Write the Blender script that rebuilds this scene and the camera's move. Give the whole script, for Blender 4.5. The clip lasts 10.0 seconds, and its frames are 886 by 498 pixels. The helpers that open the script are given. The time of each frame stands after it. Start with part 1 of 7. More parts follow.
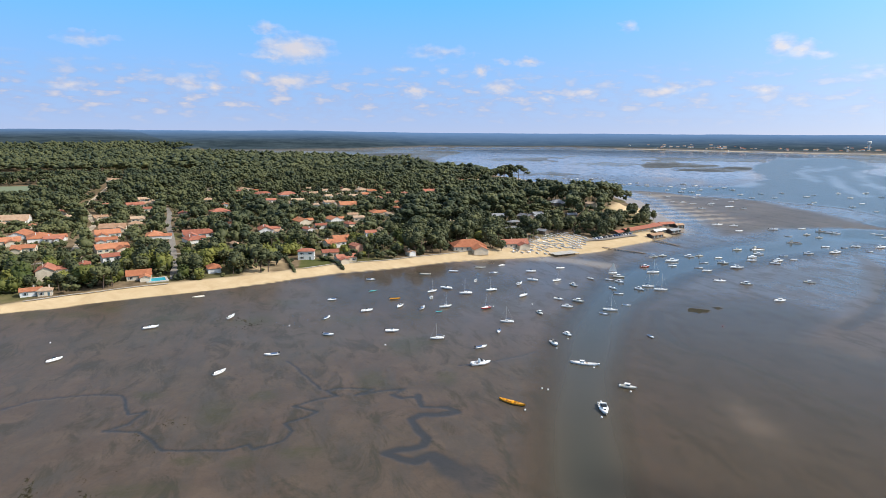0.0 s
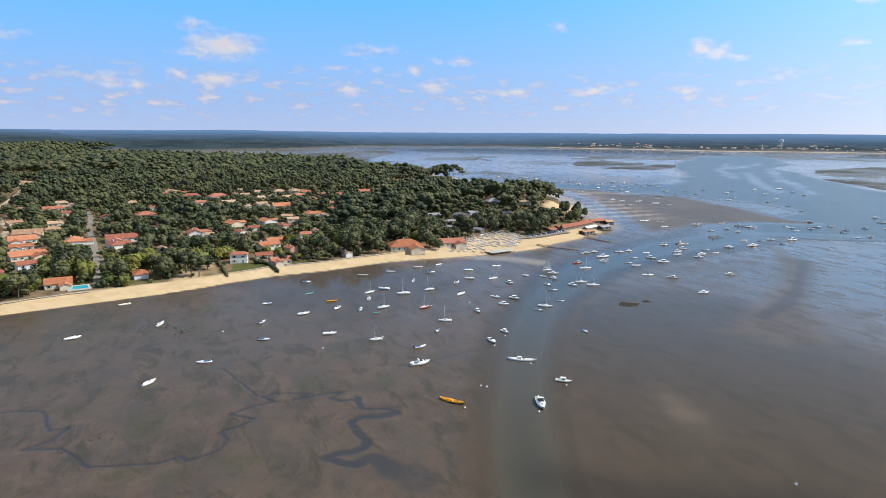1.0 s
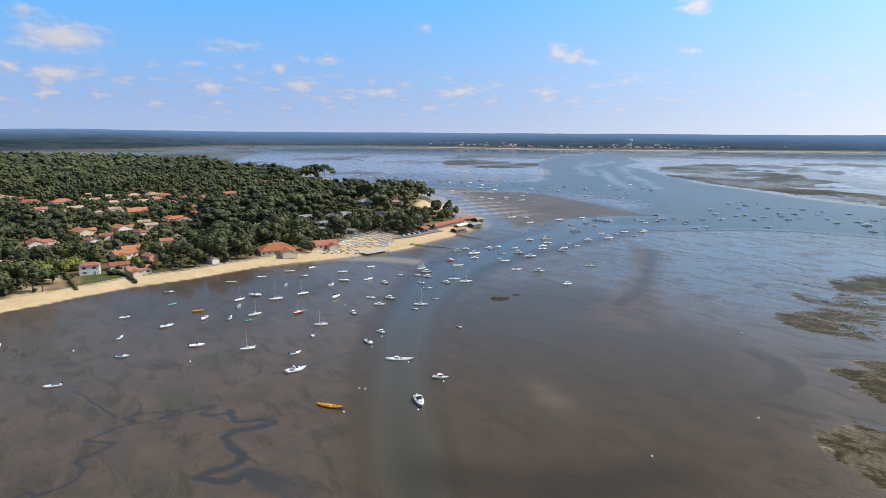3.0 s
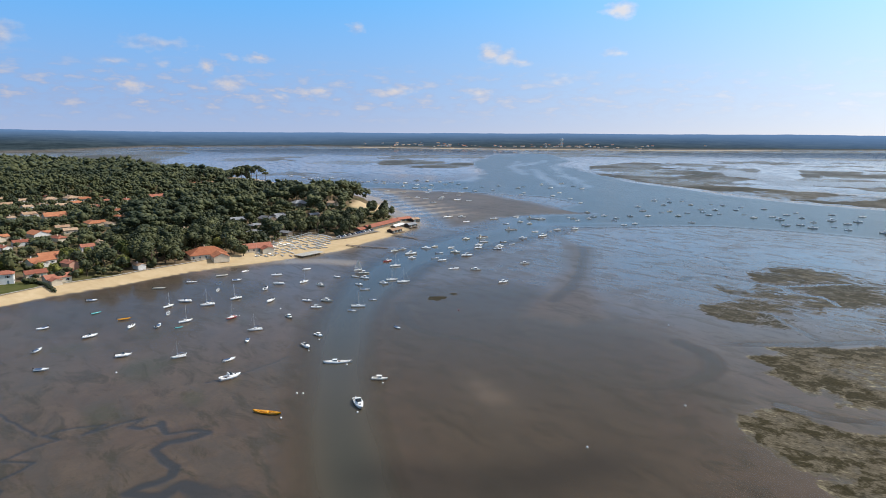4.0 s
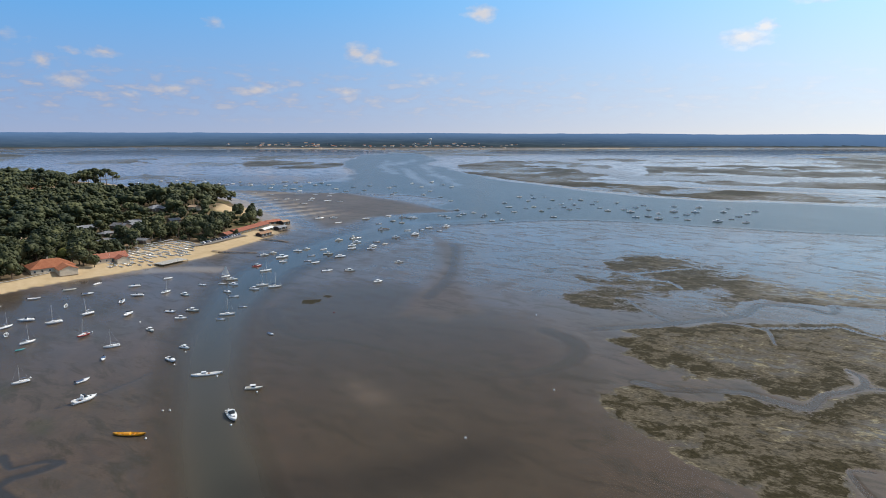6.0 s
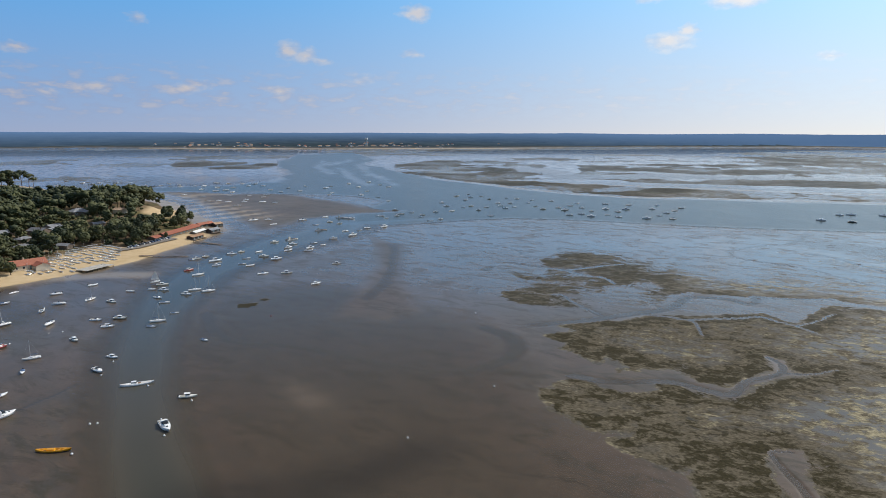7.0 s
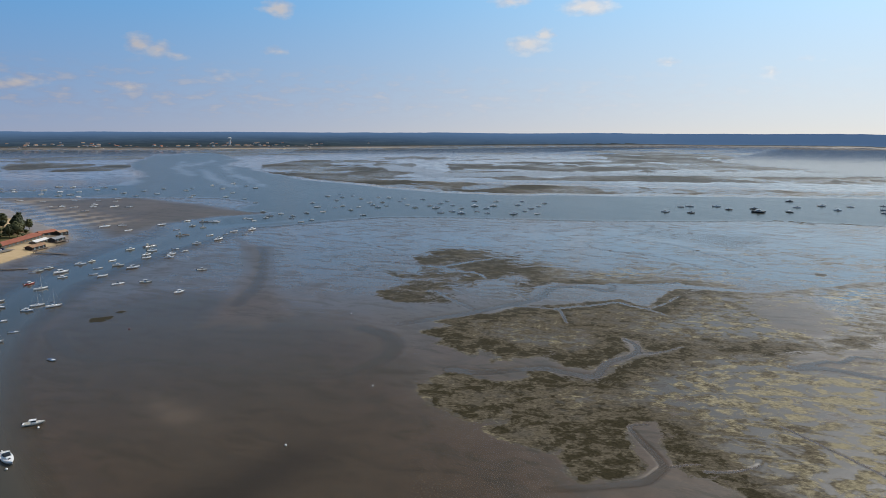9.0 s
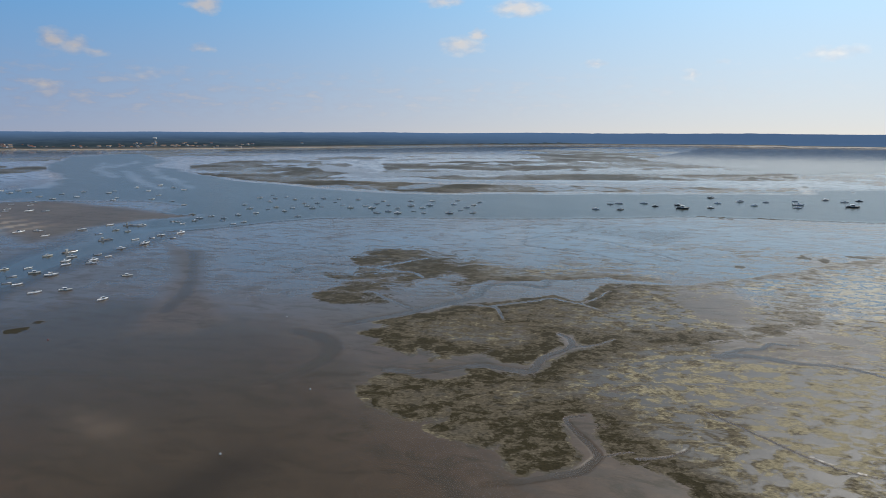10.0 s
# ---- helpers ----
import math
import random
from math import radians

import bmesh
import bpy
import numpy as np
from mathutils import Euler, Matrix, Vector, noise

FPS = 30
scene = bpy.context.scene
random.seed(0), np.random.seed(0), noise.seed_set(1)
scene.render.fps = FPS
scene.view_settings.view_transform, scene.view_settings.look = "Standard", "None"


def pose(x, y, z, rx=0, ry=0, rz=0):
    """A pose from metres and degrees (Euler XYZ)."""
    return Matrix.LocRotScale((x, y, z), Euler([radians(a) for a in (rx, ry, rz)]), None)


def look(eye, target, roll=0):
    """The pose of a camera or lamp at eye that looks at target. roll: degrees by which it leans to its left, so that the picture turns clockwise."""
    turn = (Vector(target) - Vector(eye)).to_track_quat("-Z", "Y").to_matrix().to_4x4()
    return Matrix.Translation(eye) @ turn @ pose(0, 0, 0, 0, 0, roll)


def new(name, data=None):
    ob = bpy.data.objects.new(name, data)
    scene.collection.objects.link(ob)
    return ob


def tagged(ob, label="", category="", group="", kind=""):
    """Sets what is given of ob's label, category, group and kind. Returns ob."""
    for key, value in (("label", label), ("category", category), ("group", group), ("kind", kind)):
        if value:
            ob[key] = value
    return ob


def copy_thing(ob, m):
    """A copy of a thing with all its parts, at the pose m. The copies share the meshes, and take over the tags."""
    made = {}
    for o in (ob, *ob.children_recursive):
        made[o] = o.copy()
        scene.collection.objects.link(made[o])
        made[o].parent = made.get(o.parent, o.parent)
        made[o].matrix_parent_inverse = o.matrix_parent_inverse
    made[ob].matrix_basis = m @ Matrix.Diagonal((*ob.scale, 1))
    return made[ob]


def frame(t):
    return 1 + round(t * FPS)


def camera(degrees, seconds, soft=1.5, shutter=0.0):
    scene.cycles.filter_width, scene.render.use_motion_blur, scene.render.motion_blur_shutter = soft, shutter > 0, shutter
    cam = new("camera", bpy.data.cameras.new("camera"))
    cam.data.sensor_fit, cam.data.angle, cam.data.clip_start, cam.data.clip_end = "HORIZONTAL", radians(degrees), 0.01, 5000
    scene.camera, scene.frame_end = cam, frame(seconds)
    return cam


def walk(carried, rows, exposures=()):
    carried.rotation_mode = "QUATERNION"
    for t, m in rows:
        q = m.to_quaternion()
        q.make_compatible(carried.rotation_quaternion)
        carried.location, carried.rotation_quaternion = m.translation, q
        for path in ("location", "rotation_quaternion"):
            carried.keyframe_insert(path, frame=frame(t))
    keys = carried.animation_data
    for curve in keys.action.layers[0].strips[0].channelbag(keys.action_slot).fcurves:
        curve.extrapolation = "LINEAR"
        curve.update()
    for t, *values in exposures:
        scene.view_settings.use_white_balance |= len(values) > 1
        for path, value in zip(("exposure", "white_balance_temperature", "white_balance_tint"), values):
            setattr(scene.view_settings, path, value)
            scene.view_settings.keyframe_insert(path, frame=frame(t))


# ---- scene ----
cam = camera(70.01, 10.0, soft=0.8)
PATH = [
    (0.0, pose(0.00, 0.00, 90.00, 79.555, -0.271, 1.025)),
    (0.5, pose(-0.01, -0.14, 90.22, 79.518, -0.244, -1.877)),
    (1.0, pose(-0.03, -0.27, 90.44, 79.516, -0.216, -4.783)),
    (1.5, pose(0.04, -0.43, 90.65, 79.506, -0.231, -7.670)),
    (2.0, pose(0.12, -0.55, 90.85, 79.510, -0.253, -10.557)),
    (2.5, pose(0.20, -0.60, 91.03, 79.509, -0.285, -13.414)),
    (4.0, pose(0.08, -0.95, 91.35, 79.538, -0.267, -22.117)),
    (4.5, pose(0.01, -1.24, 91.40, 79.538, -0.199, -25.045)),
    (5.0, pose(-0.01, -1.44, 91.43, 79.546, -0.177, -27.941)),
    (5.5, pose(-0.04, -1.62, 91.47, 79.549, -0.151, -30.858)),
    (7.0, pose(-0.50, -1.87, 91.65, 79.533, -0.171, -39.398)),
    (7.5, pose(-0.59, -1.98, 91.67, 79.515, -0.181, -42.262)),
    (8.0, pose(-0.61, -2.05, 91.67, 79.512, -0.177, -45.172)),
    (8.5, pose(-0.69, -2.15, 91.66, 79.503, -0.199, -48.077)),
    (9.0, pose(-0.77, -2.30, 91.64, 79.503, -0.210, -50.976)),
    (9.5, pose(-0.81, -2.44, 91.63, 79.511, -0.186, -53.863)),
    (10.0, pose(-0.82, -2.63, 91.61, 79.499, -0.197, -56.761)),
]
walk(cam, PATH, exposures=((0.0, 0.2), (2.5, 0.1), (5.0, -0.14), (7.5, -0.42), (10.0, -0.66)))

# ---- sky, clouds and sun ----
SUN_AZIMUTH, SUN_HEIGHT = 97.0, 45.0

world = bpy.data.worlds.new("world")
scene.world = world
world.use_nodes = True
wn, wl = world.node_tree.nodes, world.node_tree.links
wn.clear()


def wnode(kind, **values):
    n = wn.new(kind)
    for key, value in values.items():
        if key == "operation":
            n.operation = value
        elif key == "use_clamp":
            n.use_clamp = value
    return n


def wmath(op, a, b=None, c=None, clamp=False):
    n = wnode("ShaderNodeMath", operation=op, use_clamp=clamp)
    for slot, v in zip(n.inputs, (a, b, c)):
        if v is None:
            continue
        if isinstance(v, (int, float)):
            slot.default_value = v
        else:
            wl.new(v, slot)
    return n.outputs[0]


sky = wn.new("ShaderNodeTexSky")
sky.sky_type = "NISHITA"
sky.sun_disc = False
sky.sun_elevation, sky.sun_rotation = radians(SUN_HEIGHT), radians(SUN_AZIMUTH)
sky.altitude = 1200
sky.air_density, sky.dust_density, sky.ozone_density = 1.0, 0.9, 3.0
coord = wn.new("ShaderNodeTexCoord")
split = wn.new("ShaderNodeSeparateXYZ")
wl.new(coord.outputs["Generated"], split.inputs[0])
azim = wmath("MULTIPLY", wmath("ARCTAN2", split.outputs[0], split.outputs[1]), 57.2958)
elev = wmath("MULTIPLY", wmath("ARCSINE", split.outputs[2]), 57.2958)
plane = wn.new("ShaderNodeCombineXYZ")
wl.new(azim, plane.inputs[0])
wl.new(elev, plane.inputs[1])



def wnoise(at, scale_x, scale_y, scale, detail, rough=0.6, output="Fac"):
    m = wn.new("ShaderNodeVectorMath")
    m.operation = "MULTIPLY"
    wl.new(at, m.inputs[0])
    m.inputs[1].default_value = (scale_x, scale_y, 1)
    t = wn.new("ShaderNodeTexNoise")
    wl.new(m.outputs[0], t.inputs["Vector"])
    t.inputs["Scale"].default_value, t.inputs["Detail"].default_value, t.inputs["Roughness"].default_value = scale, detail, rough
    return t.outputs[output]


def wmix(f, a, b):
    n = wn.new("ShaderNodeMixRGB")
    for slot, v in zip(n.inputs, (f, a, b)):
        if isinstance(v, tuple):
            slot.default_value = (*v, 1)
        elif isinstance(v, (int, float)):
            slot.default_value = v
        else:
            wl.new(v, slot)
    return n.outputs[0]


def wshift(at, x, y):
    n = wn.new("ShaderNodeVectorMath")
    wl.new(at, n.inputs[0])
    n.inputs[1].default_value = (x, y, 0)
    return n.outputs[0]


def wstep(v, lo, hi):
    return wmath("DIVIDE", wmath("SUBTRACT", v, lo), hi - lo, clamp=True)


# cumulus clouds: azimuth, elevation, half width, half height in degrees, and how dense
CLOUDS_WEST = [
    (-13.7, 6.9, 2.65, 0.97, 0.95), (-15.2, 6.2, 2.04, 0.2, 0.5), (-16.0, 8.4, 0.92, 0.41, 0.5), (-29.7, 6.9, 1.53, 0.41, 0.5), (-30.9, 3.5, 1.02, 0.41, 0.7), (-24.9, 4.3, 0.82, 0.2, 0.35),
    (-22.3, 3.9, 0.92, 0.61, 0.6), (-20.4, 3.6, 0.61, 0.46, 0.75), (-17.3, 4.5, 0.71, 0.46, 0.7), (-14.3, 4.2, 1.63, 0.51, 0.9), (-3.5, 3.5, 0.87, 0.46, 0.9), (-4.8, 5.4, 1.02, 0.26, 0.35),
]
CLOUDS_MIDDLE = [
    (-1.2, 5.3, 0.41, 0.26, 0.3), (2.2, 5.3, 0.61, 0.56, 0.9), (3.9, 3.9, 1.22, 0.41, 0.8), (6.4, 6.0, 0.92, 0.36, 0.7), (4.0, 6.1, 0.56, 0.2, 0.4), (14.6, 8.7, 0.61, 0.41, 0.4),
    (7.9, 2.9, 0.77, 0.31, 0.7), (11.3, 3.4, 1.33, 0.31, 0.75), (17.7, 3.4, 1.12, 0.41, 0.75), (18.6, 3.8, 1.02, 0.26, 0.6), (25.2, 3.4, 0.92, 0.36, 0.7), (26.2, 6.7, 0.92, 0.71, 0.8),
]
CLOUDS_EAST = [
    (27.4, 6.4, 1.12, 0.56, 0.75), (28.7, 6.0, 0.82, 0.26, 0.5), (-1.6, 6.8, 2.14, 0.46, 0.35), (37.1, 9.9, 1.12, 0.61, 0.95), (36.7, 6.6, 0.82, 0.26, 0.5), (59.7, 8.1, 0.66, 0.46, 0.9),
    (58.3, 7.3, 1.63, 0.66, 0.8), (63.3, 10.3, 1.94, 0.61, 0.95), (57.0, 10.8, 1.43, 0.36, 0.7), (69.9, 5.7, 0.92, 0.26, 0.55), (77.5, 4.7, 0.56, 0.41, 0.6), (87.4, 5.9, 1.63, 0.46, 0.6),
    (32.2, 4.5, 1.02, 0.31, 0.3), (79.8, 5.5, 0.71, 0.2, 0.3),
]
# uneven outlines: the clouds are laid out on a warped sky
bend = wn.new("ShaderNodeVectorMath")
bend.operation = "MULTIPLY_ADD"
wl.new(wnoise(plane.outputs[0], 1.0, 1.6, 0.9, 3, 0.55, "Color"), bend.inputs[0])
bend.inputs[1].default_value = (1.5, 0.75, 0)
wl.new(wshift(plane.outputs[0], -0.75, -0.375), bend.inputs[2])
body = None
for a, e, w, h, dense in CLOUDS_WEST + CLOUDS_MIDDLE + CLOUDS_EAST:
    n = wn.new("ShaderNodeVectorMath")
    n.operation = "MULTIPLY_ADD"
    wl.new(bend.outputs[0], n.inputs[0])
    n.inputs[1].default_value = (0.72 / w, 0.72 / h, 0)
    n.inputs[2].default_value = (-0.72 * a / w, -0.72 * e / h, 0)
    size = wn.new("ShaderNodeVectorMath")
    size.operation = "LENGTH"
    wl.new(n.outputs[0], size.inputs[0])
    near_it = wmath("MULTIPLY_ADD", size.outputs["Value"], -dense, dense)
    body = near_it if body is None else wmath("MAXIMUM", body, near_it)
puff = wnoise(plane.outputs[0], 0.8, 1.5, 0.9, 4, 0.5)
big = wmath("MULTIPLY", wstep(wmath("MULTIPLY_ADD", wmath("SUBTRACT", puff, 0.5), 0.75, body), -0.04, 0.72), 0.9)
# low broken band of small flat clouds
heap = wnoise(plane.outputs[0], 0.7, 2.0, 0.8, 4, 0.52)
low = wmath("MULTIPLY", wstep(elev, 6.0, 3.4), wstep(elev, 0.4, 2.2))
low = wmath("MULTIPLY", low, wmath("MULTIPLY_ADD", azim, -0.0085, 0.86, clamp=True))
grey = wmath("MULTIPLY", wmath("MULTIPLY", wstep(heap, 0.42, 0.62), low), 0.62)
tops = wmath("MULTIPLY", wmath("MULTIPLY", wstep(heap, 0.54, 0.70), low), 0.62)
# clouds outside the part of the sky in view
above = wmath("MULTIPLY", wmath("SUBTRACT", wnoise(plane.outputs[0], 0.1, 0.16, 0.8, 5), 0.6), 5.0, clamp=True)
above = wmath("MULTIPLY", above, wmath("MULTIPLY", wmath("SUBTRACT", elev, 13.0), 0.2, clamp=True))

# the sky's colour: paler towards the horizon and towards the sun
side = wmath("COSINE", wmath("MULTIPLY", wmath("SUBTRACT", azim, SUN_AZIMUTH), 0.0174533))
sunward = wmath("MULTIPLY", wmath("ADD", side, 0.68), 0.595, clamp=True)
s_low, s_high = wmath("POWER", sunward, 3.6), wmath("POWER", sunward, 3.9)
horizon = wmix(s_low, (3.75, 4.6, 6.7), (11.5, 11.3, 10.7))
upper = wmix(s_high, (1.3, 4.4, 9.0), (7.0, 11.2, 15.2))
rise = wmath("POWER", wmath("MULTIPLY", elev, 0.0909, clamp=True), 0.8)
near_sky = wmix(rise, horizon, upper)
full_sky = wmix(wstep(elev, 13.0, 26.0), near_sky, wmix(0.45, sky.outputs[0], (4.6, 5.0, 5.6)))
bright = wmix(s_high, (6.3, 5.9, 6.0), (13.0, 12.8, 12.5))
dim_cloud = wmix(s_high, (3.3, 3.95, 5.9), (9.3, 9.9, 11.0))
lit = wstep(wmath("SUBTRACT", puff, wnoise(wshift(plane.outputs[0], 0.25, 0.30), 0.8, 1.5, 0.9, 4, 0.5)), -0.18, 0.12)
lit = wmath("MAXIMUM", lit, wmath("MULTIPLY", wstep(body, 0.2, 0.55), 0.85))
col = wmix(grey, full_sky, dim_cloud)
col = wmix(tops, col, bright)
col = wmix(wmath("MULTIPLY", above, 0.5), col, bright)
col = wmix(big, col, wmix(lit, dim_cloud, bright))
# bright haze round the sun
aim = wn.new("ShaderNodeVectorMath")
aim.operation = "DOT_PRODUCT"
wl.new(coord.outputs["Generated"], aim.inputs[0])
aim.inputs[1].default_value = (math.sin(radians(SUN_AZIMUTH)) * math.cos(radians(SUN_HEIGHT)), math.cos(radians(SUN_AZIMUTH)) * math.cos(radians(SUN_HEIGHT)), math.sin(radians(SUN_HEIGHT)))
glow = wmath("MULTIPLY", wmath("POWER", wmath("MAXIMUM", aim.outputs["Value"], 0.0), 14.0), 12.0)
aureole = wn.new("ShaderNodeMixRGB")
aureole.blend_type, aureole.inputs[0].default_value = "ADD", 1.0
tint_it = wn.new("ShaderNodeVectorMath")
tint_it.operation = "SCALE"
tint_it.inputs[0].default_value = (1.0, 0.97, 0.92)
wl.new(glow, tint_it.inputs["Scale"])
wl.new(col, aureole.inputs[1])
wl.new(tint_it.outputs[0], aureole.inputs[2])
back = wn.new("ShaderNodeBackground")
back.inputs["Strength"].default_value = 0.108
wl.new(aureole.outputs[0], back.inputs["Color"])
wout = wn.new("ShaderNodeOutputWorld")
wl.new(back.outputs[0], wout.inputs[0])

sun = new("sun", bpy.data.lights.new("sun", "SUN"))
sun.data.energy, sun.data.angle, sun.data.color = 4.2, radians(0.53), (1.0, 0.95, 0.87)
sa, sh = radians(SUN_AZIMUTH), radians(SUN_HEIGHT)
toward = Vector((math.sin(sa) * math.cos(sh), math.cos(sa) * math.cos(sh), math.sin(sh)))
sun.matrix_world = look(toward * 400, (0, 0, 0))

# ---- materials ----
class Mat:
    """A small wrapper for node materials."""

    def __init__(self, name, rough=0.6, metal=0.0, spec=0.5):
        self.m = bpy.data.materials.new(name)
        self.m.use_nodes = True
        self.n, self.l = self.m.node_tree.nodes, self.m.node_tree.links
        self.b = self.n["Principled BSDF"]
        self.b.inputs["Roughness"].default_value = rough
        self.b.inputs["Metallic"].default_value = metal
        self.b.inputs["Specular IOR Level"].default_value = spec

    def put(self, v, slot):
        if isinstance(v, (int, float)):
            slot.default_value = v
        elif isinstance(v, tuple):
            slot.default_value = (*v, 1) if len(v) == 3 and slot.type == "RGBA" else v
        else:
            self.l.new(v, slot)

    def math(self, op, a, b=0.0, c=0.0, clamp=False):
        n = self.n.new("ShaderNodeMath")
        n.operation, n.use_clamp = op, clamp
        for slot, v in zip(n.inputs, (a, b, c)):
            self.put(v, slot)
        return n.outputs[0]

    def mix(self, f, a, b):
        n = self.n.new("ShaderNodeMixRGB")
        for slot, v in zip(n.inputs, (f, a, b)):
            self.put(v, slot)
        return n.outputs[0]

    def attr(self, name):
        n = self.n.new("ShaderNodeAttribute")
        n.attribute_name = name
        return n.outputs["Fac"]

    def coords(self, kind="Object", scale=(1, 1, 1)):
        t = self.n.new("ShaderNodeTexCoord").outputs[kind]
        if scale != (1, 1, 1):
            m = self.n.new("ShaderNodeVectorMath")
            m.operation = "MULTIPLY"
            self.l.new(t, m.inputs[0])
            m.inputs[1].default_value = scale
            t = m.outputs[0]
        return t

    def turned(self, degrees, scale):
        """Object coordinates with x along a direction in the plan, then stretched."""
        n = self.n.new("ShaderNodeMapping")
        self.l.new(self.coords(), n.inputs["Vector"])
        n.inputs["Rotation"].default_value = (0, 0, radians(-degrees))
        m = self.n.new("ShaderNodeVectorMath")
        m.operation = "MULTIPLY"
        self.l.new(n.outputs[0], m.inputs[0])
        m.inputs[1].default_value = scale
        return m.outputs[0]

    def noise(self, scale, detail=4, rough=0.6, coords=None, warp=0.0):
        n = self.n.new("ShaderNodeTexNoise")
        self.l.new(coords or self.coords(), n.inputs["Vector"])
        n.inputs["Scale"].default_value, n.inputs["Detail"].default_value = scale, detail
        n.inputs["Roughness"].default_value, n.inputs["Distortion"].default_value = rough, warp
        return n.outputs["Fac"]

    def step(self, v, lo, hi):
        return self.math("DIVIDE", self.math("SUBTRACT", v, lo), hi - lo, clamp=True)

    def random(self):
        return self.n.new("ShaderNodeObjectInfo").outputs["Random"]

    def island(self):
        return self.n.new("ShaderNodeNewGeometry").outputs["Random Per Island"]

    def bump(self, height, dist=0.05, strength=0.5):
        n = self.n.new("ShaderNodeBump")
        n.inputs["Distance"].default_value, n.inputs["Strength"].default_value = dist, strength
        self.l.new(height, n.inputs["Height"])
        self.l.new(n.outputs[0], self.b.inputs["Normal"])

    def color(self, v):
        self.put(v, self.b.inputs["Base Color"])
        return self

    def rough(self, v):
        self.put(v, self.b.inputs["Roughness"])
        return self


def worn(name, dark, light, scale=0.5, rough=0.6, metal=0.0, fine=6.0, bump=0.0, spec=0.5, vary=0.0):
    """Paint, plaster, wood and the like: two tones at two scales, and a shift from object to object."""
    m = Mat(name, rough, metal, spec)
    big, small = m.noise(scale, 3), m.noise(scale * fine, 5, 0.7)
    f = m.math("ADD", m.math("MULTIPLY", big, 0.6), m.math("MULTIPLY", small, 0.6))
    f = m.step(f, 0.35, 0.85)
    if vary:
        f = m.math("ADD", f, m.math("MULTIPLY", m.math("SUBTRACT", m.random(), 0.5), vary), clamp=True)
    m.color(m.mix(f, dark, light))
    if bump:
        m.bump(small, bump)
    return m.m


def make_ground():
    m = Mat("mudflat and land", 0.5)
    o = m.coords()
    n_big, n_mid, n_fine = m.noise(0.012, 4, 0.6, o, 0.6), m.noise(0.09, 5, 0.65, o, 0.4), m.noise(0.9, 4, 0.7, o)
    streak = m.noise(0.09, 7, 0.74, m.turned(-55, (0.7, 1.2, 1)), 0.6)
    weed, film, sand, land = m.attr("weed"), m.attr("film"), m.attr("sand"), m.attr("land")
    wood, creek, green, pale = m.attr("wood"), m.attr("creek"), m.attr("green"), m.attr("pale")
    # bare mud
    mud = m.mix(m.step(n_mid, 0.3, 0.75), (0.073, 0.050, 0.034), (0.118, 0.083, 0.057))
    mud = m.mix(m.math("MULTIPLY", m.step(n_big, 0.45, 0.7), 0.5), mud, (0.080, 0.066, 0.045))
    mud = m.mix(m.math("MULTIPLY", m.step(n_fine, 0.52, 0.72), 0.4), mud, (0.055, 0.045, 0.035))
    beachside = m.math("SUBTRACT", 1.0, m.step(film, 0.2, 0.55))
    patch = m.noise(0.075, 8, 0.74, m.turned(108, (0.6, 1.35, 1)), 0.7)
    mud = m.mix(m.math("MULTIPLY", m.math("MULTIPLY", m.step(patch, 0.5, 0.6), m.math("MULTIPLY_ADD", beachside, 0.75, 0.25)), 0.8), mud, (0.046, 0.040, 0.026))
    puddle = m.math("MULTIPLY_ADD", beachside, 0.8, 0.2)
    puddle = m.math("MULTIPLY", puddle, m.step(m.noise(0.06, 7, 0.74, m.turned(105, (0.55, 1.4, 1)), 0.5), 0.53, 0.58))
    mud = m.mix(m.math("MULTIPLY", m.math("MULTIPLY", puddle, beachside), 0.5), mud, (0.07, 0.058, 0.046))
    rill = m.noise(0.028, 5, 0.62, m.coords("Object", (1.5, 0.8, 1)), 0.5)
    rill = m.math("SUBTRACT", 1.0, m.math("MULTIPLY", m.math("ABSOLUTE", m.math("SUBTRACT", rill, 0.5)), 22.0), clamp=True)
    speck = m.step(m.noise(0.33, 6, 0.75, m.turned(108, (0.7, 1.3, 1)), 0.6), 0.54, 0.62)
    mud = m.mix(m.math("MULTIPLY", m.math("MULTIPLY", speck, m.step(n_big, 0.42, 0.6)), m.math("MULTIPLY", beachside, 0.6)), mud, (0.050, 0.046, 0.028))
    mud = m.mix(m.math("MULTIPLY", rill, 0.3), mud, (0.05, 0.045, 0.038))
    weft = m.step(m.noise(0.45, 6, 0.72, m.turned(20, (0.7, 1.3, 1)), 0.5), 0.38, 0.60)
    mud = m.mix(m.math("MULTIPLY", m.attr("moss"), m.math("MULTIPLY_ADD", weft, 0.6, 0.2)), mud, (0.054, 0.050, 0.022))
    mud = m.mix(m.math("MULTIPLY", pale, 0.85), mud, (0.38, 0.295, 0.205))
    mud = m.mix(m.math("MULTIPLY", creek, 0.95), mud, (0.032, 0.034, 0.036))
    # darker mud: painted cloud shadow, and channel floors
    mud = m.mix(m.math("MULTIPLY", m.attr("dim"), 0.75), mud, (0.030, 0.026, 0.021))
    # weed: dark tufts, olive beds and pale silted algae, with pools of bare mud left between
    grit = m.noise(0.8, 4, 0.62, m.turned(-60, (0.8, 1.15, 1)), 0.3)
    thick = m.step(m.math("ADD", weed, m.math("MULTIPLY_ADD", m.math("SUBTRACT", streak, 0.5), 1.1, m.math("MULTIPLY", m.math("SUBTRACT", grit, 0.5), 0.7))), 0.45, 0.54)
    mottle = m.noise(0.19, 6, 0.68, m.turned(-60, (0.85, 1.1, 1)), 0.6)
